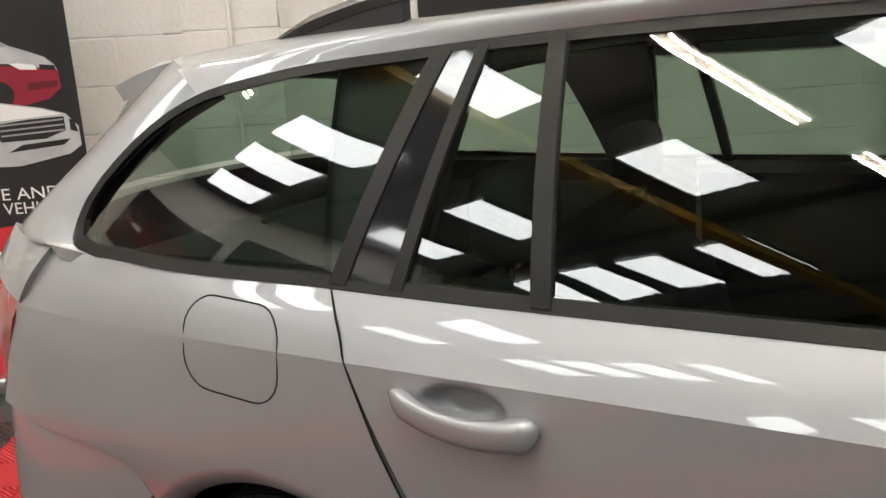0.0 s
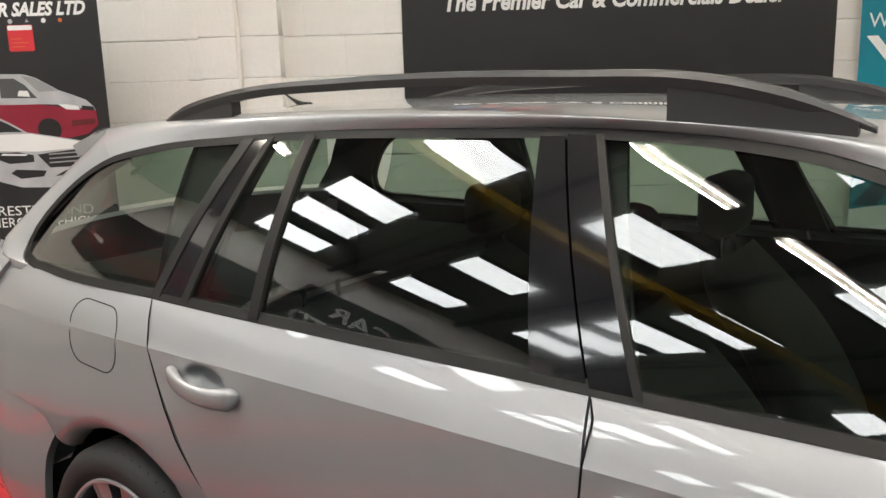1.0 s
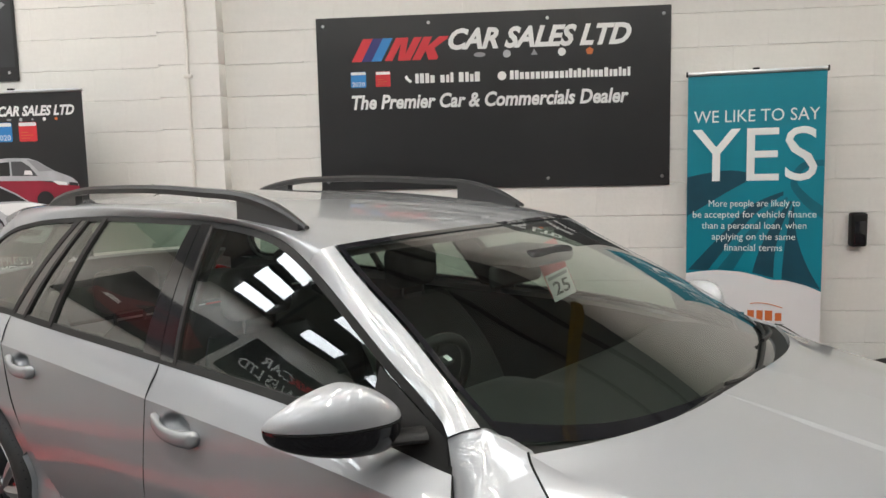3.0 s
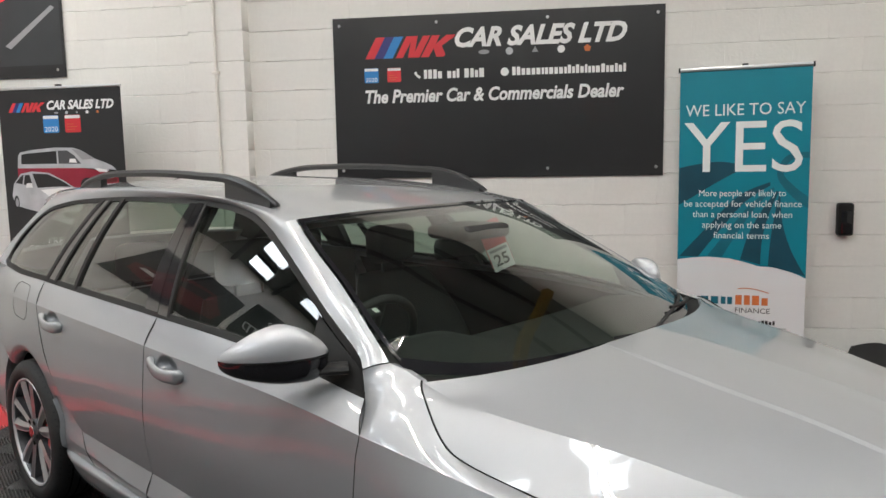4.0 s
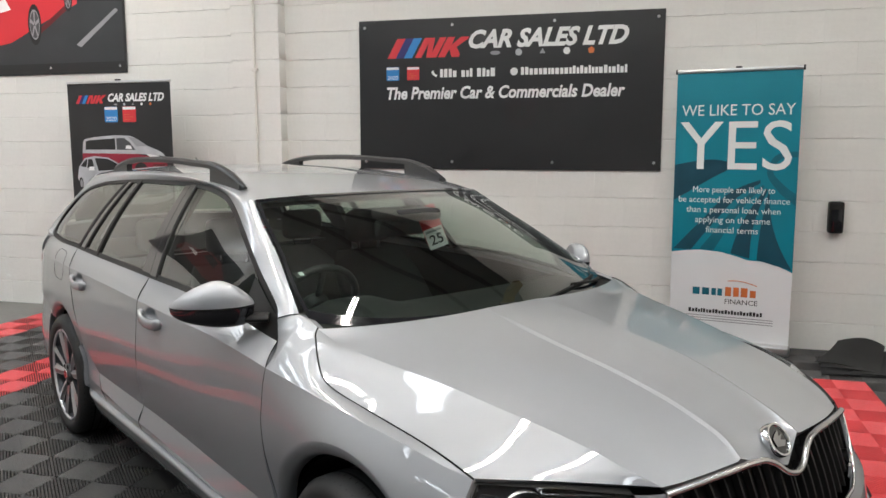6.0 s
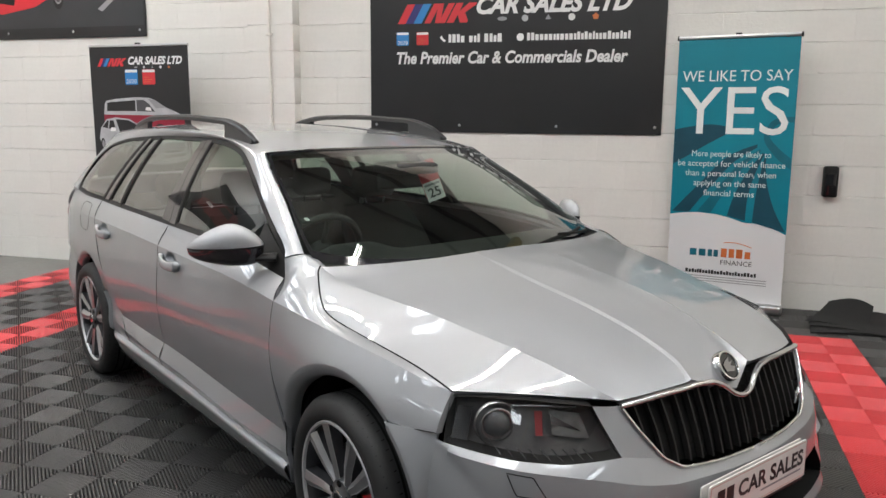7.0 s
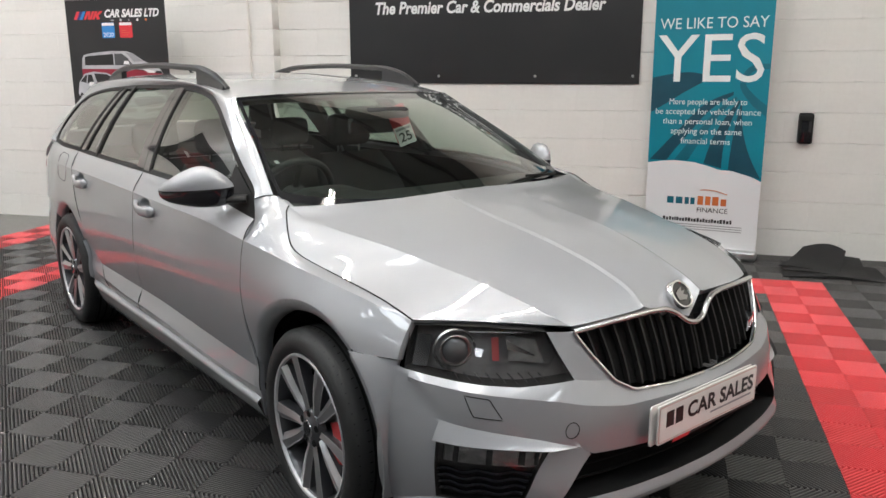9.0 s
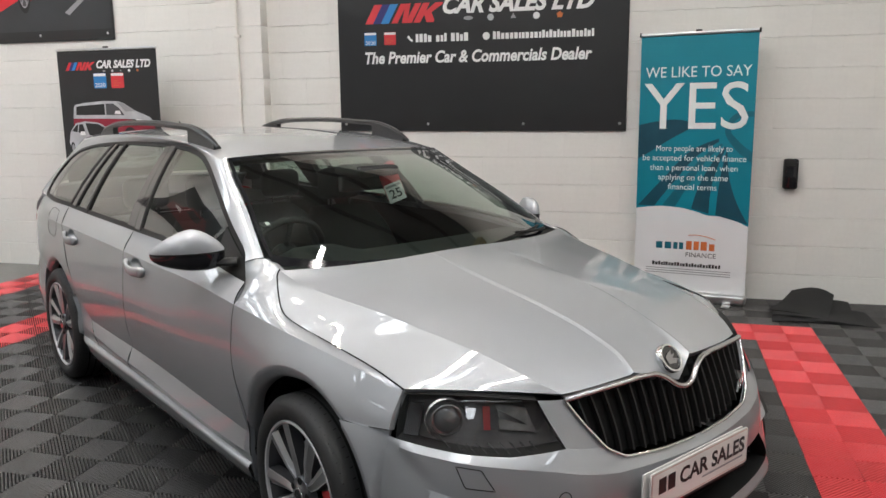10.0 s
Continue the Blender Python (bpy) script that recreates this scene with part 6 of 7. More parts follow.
# ---- signs and loose things along the wall ----
def logo_bars(th, x, z, h, y, s=1.0):
    """Slanted red, navy and blue bars with two notched red blocks, for the dealer's mark."""
    k = h * 0.55
    for i, m in enumerate((M_PRED, M_PNAVY, M_PBLUE)):
        a = x + i * h * 0.45
        plate("mark_bar", [(a, z), (a + h * 0.45, z), (a + h * 0.45 + k, z + h), (a + k, z + h)][::-1], y - 0.0004 * i, m, th)
    for i, (a, w) in enumerate(((x + h * 1.50, h * 1.16), (x + h * 2.74, h * 1.12))):
        plate("mark_block", [(a, z), (a + w, z), (a + w + k, z + h), (a + k, z + h)][::-1], y, M_PRED, th)
        sh = lambda zz: k * (zz - z) / h
        if i == 0:
            cuts = [[(0.30, 0.0), (0.52, 0.0), (0.31, 0.72)], [(0.48, 1.0), (0.70, 1.0), (0.69, 0.28)]]
        else:
            cuts = [[(0.34, 0.0), (0.66, 0.0), (0.36, 0.40)], [(0.34, 1.0), (0.62, 1.0), (0.36, 0.60)], [(1.01, 0.10), (1.01, 0.90), (0.66, 0.5)]]
        for c in cuts:
            tri = [(a + w * f + sh(z + h * g), z + h * g) for f, g in c]
            area = (tri[1][0] - tri[0][0]) * (tri[2][1] - tri[0][1]) - (tri[2][0] - tri[0][0]) * (tri[1][1] - tri[0][1])
            plate("mark_notch", tri[::-1] if area > 0 else tri, y - 0.0008, M_BOARD, th)


def letter_bars(th, name, x0, x1, z, h, n, y, m, seed=1, gaps=()):
    """A line of writing as plain upright bars, one for each character."""
    rnd = random.Random(seed)
    ws = [0.0 if i in gaps else rnd.uniform(0.75, 1.25) for i in range(n)]
    k = (x1 - x0) / sum(w if w else 0.8 for w in ws)
    x = x0
    for w in ws:
        if w:
            hh = h * rnd.choice((1.0, 0.78, 0.78, 1.0))
            plate(name, [(x, z), (x + w * k * 0.74, z), (x + w * k * 0.74, z + hh), (x, z + hh)][::-1], y, m, th)
        x += (w if w else 0.8) * k


def small_marks(th, x0, dx, z, y, r):
    """A row of five tiny emblems as plain shapes."""
    mats = (M_GREYP, M_SILVERP, M_GREYP, M_WHITE, M_ORANGE)
    for i, m in enumerate(mats):
        n = (16, 12, 3, 16, 5)[i]
        plate("emblem", [(x0 + dx * i + r * (1.5 if i == 0 else 1) * math.cos(2 * math.pi * k / n + 1.57), z + r * (0.6 if i == 0 else 1) * math.sin(2 * math.pi * k / n + 1.57)) for k in range(n)][::-1], y, m, th)


def square_badge(th, x, z, s, y, m, text=""):
    plate("award_badge", rounded(x, x + s, z, z + s, s * 0.08), y, m, th)
    plate("award_strip", rounded(x + s * 0.02, x + s * 0.98, z + s * 0.80, z + s * 0.98, s * 0.05), y - 0.0008, M_WHITE, th)
    if text:
        words("award_year", text, x + s * 0.5, z + s * 0.08, y - 0.0008, s * 0.27, M_WHITE, th, width=s * 0.82, align="CENTER")
    else:
        for k, w in enumerate((0.5, 0.66, 0.4)):
            plate("print_line", [(x + s * 0.12, z + s * (0.16 + 0.15 * k)), (x + s * (0.12 + w), z + s * (0.16 + 0.15 * k)), (x + s * (0.12 + w), z + s * (0.19 + 0.15 * k)), (x + s * 0.12, z + s * (0.19 + 0.15 * k))][::-1], y - 0.0008, M_ORANGE, th)


def bolt(th, x, z, y):
    o = lathe("bolt", [(0.0, -0.006), (0.008, -0.005), (0.012, 0.0)], 14, M_ALU, th)
    o.location = (x, y, z)


# main sign: local x along the wall, z up from its lower left corner
sg = thing("wall_sign", pose(2.196, WALL_Y - 0.012, 1.318, 0, 0.15, 0), "large black dealer sign with white and red lettering", "sign")
SW, SH = 2.42, 1.195
bm = bmesh.new()
add_box(bm, 0, SW, -0.004, 0.006, 0, SH, 0.0015, 1)
part("board", bm, M_BOARD, sg)
logo_bars(sg, 0.246, 0.890, 0.155, -0.0055)
words("lettering", "CAR SALES LTD", 0.925, 0.958, -0.0055, 0.128, M_WHITE, sg, width=1.235, shear=0.33, bold=0.04)
small_marks(sg, 1.139, 0.186, 0.912, -0.0055, 0.027)
square_badge(sg, 0.236, 0.714, 0.108, -0.0055, M_PBLUE, "2020")
square_badge(sg, 0.412, 0.716, 0.104, -0.0055, M_PRED)
letter_bars(sg, "phone_bar", 0.69, 1.15, 0.732, 0.066, 13, -0.0055, M_WHITE, 3, (4, 8))
plate("phone_dot", [(0.615, 0.775), (0.63, 0.755), (0.655, 0.735), (0.668, 0.748), (0.645, 0.765), (0.632, 0.79)], -0.0055, M_WHITE, sg)
letter_bars(sg, "web_bar", 1.345, 2.16, 0.738, 0.06, 26, -0.0055, M_WHITE, 5)
plate("web_dot", [(1.29 + 0.03 * math.cos(k * 0.4), 0.765 + 0.03 * math.sin(k * 0.4)) for k in range(16)][::-1], -0.0055, M_WHITE, sg)
words("strapline", "The Premier Car & Commercials Dealer", 0.238, 0.566, -0.0055, 0.092, M_WHITE, sg, width=1.905, shear=0.2, bold=0.03)
for x in (0.05, 0.79, 1.60, SW - 0.05):
    bolt(sg, x, SH - 0.055, -0.005)
    bolt(sg, x, 0.06, -0.005)

# roll-up banner in teal and white
bx, by = 4.722, 3.772
ang = math.degrees(math.atan2(3.64 - 3.80, 5.545 - 4.72))
bn_ = thing("roll_up_banner", pose(4.718, 3.81, 0, 0, 0, ang), "teal and white roll-up finance banner on an aluminium base", "banner")
BW, BH = 0.84, 2.04
bm = bmesh.new()
add_box(bm, -0.01, BW + 0.01, -0.06, 0.06, 0.0, 0.075, 0.02, 3)
part("base", bm, M_ALU, bn_)
for x in (0.12, BW - 0.12):
    box("foot", x - 0.03, x + 0.03, -0.16, 0.10, 0.0, 0.012, M_ALU, bn_, bevel=0.004)
tube("pole", [(BW / 2, 0.03, 0.05), (BW / 2, 0.03, BH)], 0.011, M_ALU, bn_)
box("top_rail", -0.004, BW + 0.004, -0.012, 0.012, BH - 0.018, BH + 0.008, M_ALU, bn_, bevel=0.004)
for x in (-0.012, BW):
    box("rail_end", x, x + 0.012, -0.014, 0.014, BH - 0.022, BH + 0.012, M_TRIM, bn_, bevel=0.003)
box("hook", BW / 2 - 0.02, BW / 2 + 0.02, -0.008, 0.03, BH + 0.008, BH + 0.02, M_TRIM, bn_)
# the print: white below a curved edge, teal above
n = 33
xs = np.linspace(0, BW, n)
def wave(x):
    return float(np.interp(x, [0, 0.1, 0.2, 0.35, 0.46, 0.54, 0.62, 0.72, 0.8, 0.84], [0.712, 0.728, 0.737, 0.728, 0.702, 0.676, 0.675, 0.655, 0.622, 0.602]))


V, F = [], []
for x in xs:
    V += [(x, 0.0, 0.06), (x, 0.0, BH - 0.01)]
F = [(2 * i, 2 * i + 2, 2 * i + 3, 2 * i + 1) for i in range(n - 1)]
finish("sheet", V, F, M_BANNER_W, bn_, smooth=False)
V = []
for x in xs:
    V += [(x, -0.0012, wave(x)), (x, -0.0012, BH - 0.018)]
finish("teal_field", V, F, M_TEAL, bn_, smooth=False)
# swooping road shapes in darker teal
def swoosh(name, pts0, pts1, y, m):
    A, B = curve([(a, b, 0) for a, b in pts0], 20), curve([(a, b, 0) for a, b in pts1], 20)
    V, F = [], []
    for a, b in zip(A, B):
        V += [(a[0], y, a[1]), (b[0], y, b[1])]
    F = [(2 * i, 2 * i + 2, 2 * i + 3, 2 * i + 1) for i in range(19)]
    finish(name, V, F, m, bn_, smooth=False)


swoosh("dark_blur", [(0.002, 1.36), (0.12, 1.385), (0.30, 1.40), (0.40, 1.38)], [(0.002, 1.10), (0.10, 1.16), (0.24, 1.25), (0.38, 1.33)], -0.0018, M_TEALDARK)
swoosh("road_band", [(0.012, 0.735), (0.20, 0.95), (0.42, 1.18), (0.60, 1.26)], [(0.14, 0.735), (0.30, 0.95), (0.46, 1.14), (0.60, 1.235)], -0.0020, M_TEALDARK)
swoosh("road_band", [(0.20, 0.742), (0.34, 0.93), (0.50, 1.13), (0.62, 1.225)], [(0.30, 0.738), (0.41, 0.93), (0.53, 1.11), (0.63, 1.21)], -0.0022, M_TEALMID)
swoosh("road_band", [(0.42, 0.722), (0.47, 0.90), (0.56, 1.08), (0.64, 1.2)], [(0.55, 0.69), (0.56, 0.88), (0.60, 1.05), (0.655, 1.19)], -0.0024, M_TEALDARK)
swoosh("road_band", [(0.835, 0.62), (0.74, 0.80), (0.68, 1.0), (0.665, 1.18)], [(0.60, 0.682), (0.61, 0.85), (0.63, 1.02), (0.66, 1.19)], -0.0026, M_TEALDARK)
swoosh("curl_band", [(0.838, 1.16), (0.74, 1.24), (0.68, 1.32), (0.72, 1.40), (0.838, 1.42)], [(0.838, 1.08), (0.71, 1.19), (0.64, 1.31), (0.69, 1.43), (0.838, 1.46)], -0.0028, M_TEALMID)
words("headline", "WE LIKE TO SAY", 0.040, 1.717, -0.0036, 0.078, M_WHITE, bn_, width=0.765)
words("big_word", "YES", 0.032, 1.332, -0.0036, 0.345, M_WHITE, bn_, width=0.765)
for k, (tx, w) in enumerate((("More people are likely to", 0.56), ("be accepted for vehicle finance", 0.76), ("than a personal loan, when", 0.645), ("applying on the same", 0.515), ("financial terms", 0.36))):
    words("text_line", tx, 0.42, 1.163 - 0.0735 * k, -0.0036, 0.044, M_WHITE, bn_, width=w, align="CENTER")
letter_bars(bn_, "brand_bar", 0.165, 0.385, 0.402, 0.068, 4, -0.0014, M_TEALMID, 2)
letter_bars(bn_, "brand_bar", 0.395, 0.62, 0.402, 0.068, 4, -0.0014, M_ORANGE, 4)
words("finance_word", "FINANCE", 0.395, 0.345, -0.0014, 0.036, M_BLACKP, bn_, width=0.225)
tube("brand_swoosh", [(0.41 + 0.2 * f, -0.002, 0.49 + 0.03 * math.sin(math.pi * (0.3 + 0.7 * f))) for f in np.linspace(0, 1, 10)], 0.003, M_ORANGE, bn_, n=6)
letter_bars(bn_, "web_bar", 0.14, 0.66, 0.266, 0.03, 24, -0.0014, M_BLACKP, 6)
for k in range(3):
    plate("small_print", [(0.09, 0.205 + 0.018 * k), (0.73, 0.205 + 0.018 * k), (0.73, 0.211 + 0.018 * k), (0.09, 0.211 + 0.018 * k)][::-1], -0.0014, M_GREYP, bn_)

# black small box on the wall
bxm = thing("wall_box", pose(5.842, WALL_Y, 0.988), "small black plastic sensor box on the wall", "box")
bm = bmesh.new()
add_box(bm, -0.05, 0.05, -0.075, 0.004, -0.113, 0.113, 0.016, 3)
part("case", bm, M_TRIM, bxm)
bm = bmesh.new()
add_box(bm, -0.036, 0.036, -0.079, -0.07, -0.098, 0.06, 0.003, 2)
part("front_window", bm, M_GLOSS, bxm)

# pier with a painted conduit
PX0, PX1, PY = 1.085, 1.525, 3.775
pier = box("pier", PX0 + 0.006, PX1 - 0.006, PY + 0.006, WALL_Y + 0.02, -0.1, TOP, M_MORTAR)
tagged(pier, "cream-painted block pier standing out of the wall", "pier", kind="structure")
cd = thing("conduit", None, "thin cream-painted conduit pipe running up the pier", "pipe")
tube("pipe", [(1.305, PY - 0.016, z) for z in np.linspace(-0.01, TOP - 0.1, 16)], 0.011, M_PIPE, cd)
for z in (0.5, 1.35, 2.14, 2.95, 3.7):
    box("saddle_clip", 1.305 - 0.028, 1.305 + 0.028, PY - 0.030, PY + 0.002, z - 0.012, z + 0.012, M_PIPE, cd, bevel=0.005)

# tall black roll-up banner with cars on it
b2 = thing("roll_up_banner", pose(-0.335, 3.47, 0, 0, 0, 0), "black roll-up dealer banner with printed vehicles and a red foot", "banner")
W2, H2 = 1.015, 2.05
bm = bmesh.new()
add_box(bm, -0.01, W2 + 0.01, -0.07, 0.07, 0.0, 0.085, 0.02, 3)
part("base", bm, M_ALU, b2)
tube("pole", [(W2 / 2, 0.03, 0.05), (W2 / 2, 0.03, H2)], 0.011, M_ALU, b2)
box("top_rail", -0.004, W2 + 0.004, -0.010, 0.010, H2 - 0.014, H2 + 0.006, M_ALU, b2, bevel=0.003)
box("hook", W2 / 2 - 0.02, W2 / 2 + 0.02, -0.006, 0.02, H2 + 0.006, H2 + 0.018, M_TRIM, b2)
plate("sheet", [(0, 0.07), (W2, 0.07), (W2, H2 - 0.005), (0, H2 - 0.005)][::-1], 0.0, M_BOARD, b2)
plate("red_field", [(0.001, 0.07), (W2 - 0.001, 0.07), (W2 - 0.001, 0.79), (0.001, 0.69)][::-1], -0.0012, M_PRED, b2)
logo_bars(b2, 0.08, 1.868, 0.070, -0.0016)
words("lettering", "CAR SALES LTD", 0.405, 1.885, -0.0016, 0.062, M_WHITE, b2, width=0.55, shear=0.3, bold=0.04)
small_marks(b2, 0.48, 0.085, 1.858, -0.0016, 0.012)
square_badge(b2, 0.365, 1.71, 0.13, -0.0016, M_PBLUE, "2020")
square_badge(b2, 0.545, 1.71, 0.13, -0.0016, M_PRED)
# printed van
def printed(name, pts, y, m):
    up = 0.05 if name.startswith("van") else 0.065
    pts = [(a, b + up) for a, b in pts]
    return plate(name, pts[::-1], y, m, b2)


def disc(name, x, z, a, b, y, m):
    return printed(name, [(x + a * math.cos(k * 0.314), z + b * math.sin(k * 0.314)) for k in range(20)], y, m)


vy = -0.0018
printed("van_lower", [(0.115, 1.25), (0.80, 1.215), (0.90, 1.235), (0.955, 1.28), (0.95, 1.355), (0.80, 1.372), (0.66, 1.392), (0.118, 1.398)], vy, M_WINE)
printed("van_body", [(0.118, 1.398), (0.66, 1.392), (0.76, 1.388), (0.95, 1.352), (0.94, 1.375), (0.905, 1.408), (0.84, 1.435), (0.77, 1.460), (0.66, 1.525), (0.60, 1.545), (0.45, 1.550), (0.25, 1.535), (0.15, 1.518), (0.13, 1.49)], vy - 0.0004, M_SILVERP)
printed("van_glass", [(0.152, 1.428), (0.455, 1.428), (0.455, 1.524), (0.20, 1.508), (0.158, 1.50)], vy - 0.0008, M_BLACKP)
printed("van_door_glass", [(0.468, 1.428), (0.655, 1.424), (0.60, 1.49), (0.545, 1.526), (0.468, 1.526)], vy - 0.0008, M_GREYDARK)
printed("van_screen", [(0.665, 1.455), (0.768, 1.458), (0.655, 1.524), (0.585, 1.538)], vy - 0.0008, M_GREYP)
printed("van_mirror", [(0.555, 1.436), (0.62, 1.432), (0.61, 1.462), (0.565, 1.464)], vy - 0.0012, M_WHITE)
printed("van_lamp", [(0.76, 1.388), (0.80, 1.362), (0.87, 1.358), (0.86, 1.378), (0.80, 1.388)], vy - 0.0012, M_WHITE)
printed("van_grille", [(0.88, 1.358), (0.945, 1.352), (0.94, 1.372), (0.88, 1.38)], vy - 0.0012, M_BLACKP)
printed("van_intake", [(0.82, 1.275), (0.94, 1.285), (0.945, 1.312), (0.82, 1.305)], vy - 0.0012, M_DARKRED)
disc("van_wheel", 0.70, 1.262, 0.062, 0.058, vy - 0.0008, M_BLACKP)
# printed saloon
cy = vy - 0.0016
printed("saloon_body", [(0.055, 1.17), (0.085, 1.10), (0.16, 1.075), (0.30, 1.04), (0.40, 0.985), (0.52, 0.95), (0.74, 0.945), (0.95, 0.985), (1.0, 1.02), (1.0, 1.10), (0.955, 1.155), (0.86, 1.185), (0.70, 1.215), (0.58, 1.235), (0.50, 1.285), (0.38, 1.345), (0.24, 1.358), (0.14, 1.340), (0.075, 1.265)], cy, M_SILVERP)
printed("saloon_bonnet", [(0.30, 1.215), (0.46, 1.228), (0.60, 1.228), (0.86, 1.18), (0.94, 1.155), (0.62, 1.135), (0.40, 1.145)], cy - 0.0004, M_WHITE)
printed("saloon_glass", [(0.275, 1.232), (0.47, 1.240), (0.56, 1.238), (0.48, 1.285), (0.37, 1.335), (0.24, 1.342)], cy - 0.0006, M_BLACKP)
printed("saloon_side_glass", [(0.09, 1.272), (0.235, 1.245), (0.215, 1.332), (0.15, 1.330)], cy - 0.0004, M_BLACKP)
printed("saloon_pillar", [(0.15, 1.262), (0.16, 1.26), (0.175, 1.332), (0.165, 1.332)], cy - 0.0008, M_SILVERP)
printed("saloon_mirror", [(0.175, 1.235), (0.235, 1.235), (0.23, 1.268), (0.185, 1.268)], cy - 0.0010, M_WHITE)
printed("saloon_grille", [(0.62, 1.12), (0.68, 1.05), (0.86, 1.055), (0.945, 1.085), (0.945, 1.145), (0.80, 1.140)], cy - 0.0008, M_BLACKP)
for k in range(3):
    printed("grille_line", [(0.68, 1.072 + 0.022 * k), (0.94, 1.085 + 0.022 * k), (0.94, 1.092 + 0.022 * k), (0.68, 1.079 + 0.022 * k)], cy - 0.0012, M_GREYP)
printed("saloon_lamp", [(0.40, 1.135), (0.42, 1.095), (0.47, 1.075), (0.60, 1.082), (0.60, 1.118), (0.52, 1.135)], cy - 0.0008, M_BLACKP)
printed("lamp_streak", [(0.43, 1.120), (0.56, 1.115), (0.57, 1.123), (0.44, 1.129)], cy - 0.0012, M_WHITE)
printed("saloon_lamp", [(0.965, 1.085), (0.995, 1.075), (0.985, 1.125), (0.965, 1.135)], cy - 0.0008, M_BLACKP)
printed("saloon_intake", [(0.70, 1.005), (0.93, 1.025), (0.96, 1.05), (0.76, 1.035)], cy - 0.0008, M_BLACKP)
printed("saloon_intake", [(0.47, 1.025), (0.52, 0.995), (0.64, 1.005), (0.66, 1.035), (0.50, 1.045)], cy - 0.0008, M_BLACKP)
disc("saloon_wheel", 0.345, 1.035, 0.042, 0.085, cy - 0.0008, M_BLACKP)
disc("saloon_wheel_face", 0.35, 1.03, 0.028, 0.062, cy - 0.0012, M_GREYP)
disc("saloon_wheel", 0.09, 1.125, 0.022, 0.05, cy - 0.0008, M_BLACKP)
disc("saloon_wheel_face", 0.092, 1.122, 0.014, 0.034, cy - 0.0012, M_GREYP)
words("title", "PRESTIGE AND", 0.33, 0.868, -0.0016, 0.05, M_WHITE, b2, width=0.55)
words("title", "COMMERCIAL VEHICLES", 0.16, 0.805, -0.0016, 0.05, M_WHITE, b2, width=0.78)
for k in range(7):
    letter_bars(b2, "text_bar", 0.12, 0.92 - 0.06 * (k % 3), 0.62 - 0.075 * k, 0.03, 26, -0.0022, M_WHITE, 10 + k, (4, 9, 13, 20))

# picture panel high on the wall: a red car on a road
pc = thing("wall_picture", pose(-2.47, WALL_Y - 0.012, 2.165), "black framed wall panel printed with a red car on a road", "picture")
bm = bmesh.new()
add_box(bm, 0, 2.44, -0.004, 0.006, 0, 1.22, 0.0015, 1)
part("board", bm, M_BOARD, pc)
plate("road", [(0.02, 0.10), (2.42, 0.10), (2.42, 0.62), (0.02, 0.75)][::-1], -0.0052, M_ROAD, pc)
plate("road_line", [(1.92, 0.26), (1.97, 0.235), (2.38, 0.545), (2.35, 0.565)][::-1], -0.006, M_GREYP, pc)
plate("car_body", [(0.45, 0.30), (0.80, 0.24), (1.20, 0.30), (1.60, 0.48), (1.95, 0.62), (1.95, 0.86), (1.5, 1.0), (0.9, 1.02), (0.55, 0.78), (0.42, 0.5)][::-1], -0.0060, M_PRED, pc)
plate("car_glass", [(0.85, 0.80), (1.45, 0.82), (1.35, 0.95), (0.95, 0.96)][::-1], -0.0068, M_BLACKP, pc)
plate("car_sill", [(1.44, 0.36), (1.52, 0.36), (1.86, 0.585), (1.86, 0.64)][::-1], -0.0064, M_DARKRED, pc)
for x, z, a, b in ((1.475, 0.455, 0.075, 0.185), (1.855, 0.665, 0.045, 0.11)):
    plate("car_wheel", [(x + a * math.cos(k * 0.35), z + b * math.sin(k * 0.35)) for k in range(18)][::-1], -0.0068, M_BLACKP, pc)
    plate("wheel_face", [(x + a * 0.74 * math.cos(k * 0.35), z + b * 0.74 * math.sin(k * 0.35)) for k in range(18)][::-1], -0.0072, M_GREYP, pc)
    plate("wheel_shade", [(x + a * 0.66 * math.cos(k * 0.35), z + b * 0.66 * math.sin(k * 0.35)) for k in range(18)][::-1], -0.0076, M_GREYDARK, pc)
    for k in range(5):
        t = 1.2566 * k + 0.3
        plate("wheel_spoke", [(x + a * r * math.cos(t + o), z + b * r * math.sin(t + o)) for r, o in ((0.1, -0.9), (0.7, -0.13), (0.7, 0.13), (0.1, 0.9))][::-1], -0.0080, M_GREYP, pc)
plate("car_grille", [(0.55, 0.38), (0.95, 0.32), (1.0, 0.52), (0.58, 0.56)][::-1], -0.0068, M_BLACKP, pc)
plate("car_lamp", [(1.02, 0.56), (1.22, 0.60), (1.16, 0.70), (1.02, 0.66)][::-1], -0.0068, M_WHITE, pc)
for x in (0.06, 0.85, 1.62, 2.37):
    bolt(pc, x, 0.06, -0.005)

# end wall: a second sign and a picture panel
s2 = thing("wall_sign", pose(X0 + 0.015, -1.45, 3.0, 0, 0, 90), "black dealer sign with white lettering on the end wall", "sign")
bm = bmesh.new()
add_box(bm, 0, 2.1, -0.004, 0.006, 0, 1.15, 0.0015, 1)
part("board", bm, M_BOARD, s2)
words("lettering", "CAR", 0.85, 0.66, -0.0055, 0.24, M_WHITE, s2, width=0.75, shear=0.3, bold=0.02)
words("lettering", "SALES LTD", 0.45, 0.28, -0.0055, 0.24, M_WHITE, s2, width=1.45, shear=0.3, bold=0.02)
logo_bars(s2, 0.12, 0.66, 0.2, -0.0055)
s3 = thing("wall_picture", pose(X0 + 0.015, 0.8, 2.7, 0, 0, 90), "dark wall panel printed with a red car on the end wall", "picture")
bm = bmesh.new()
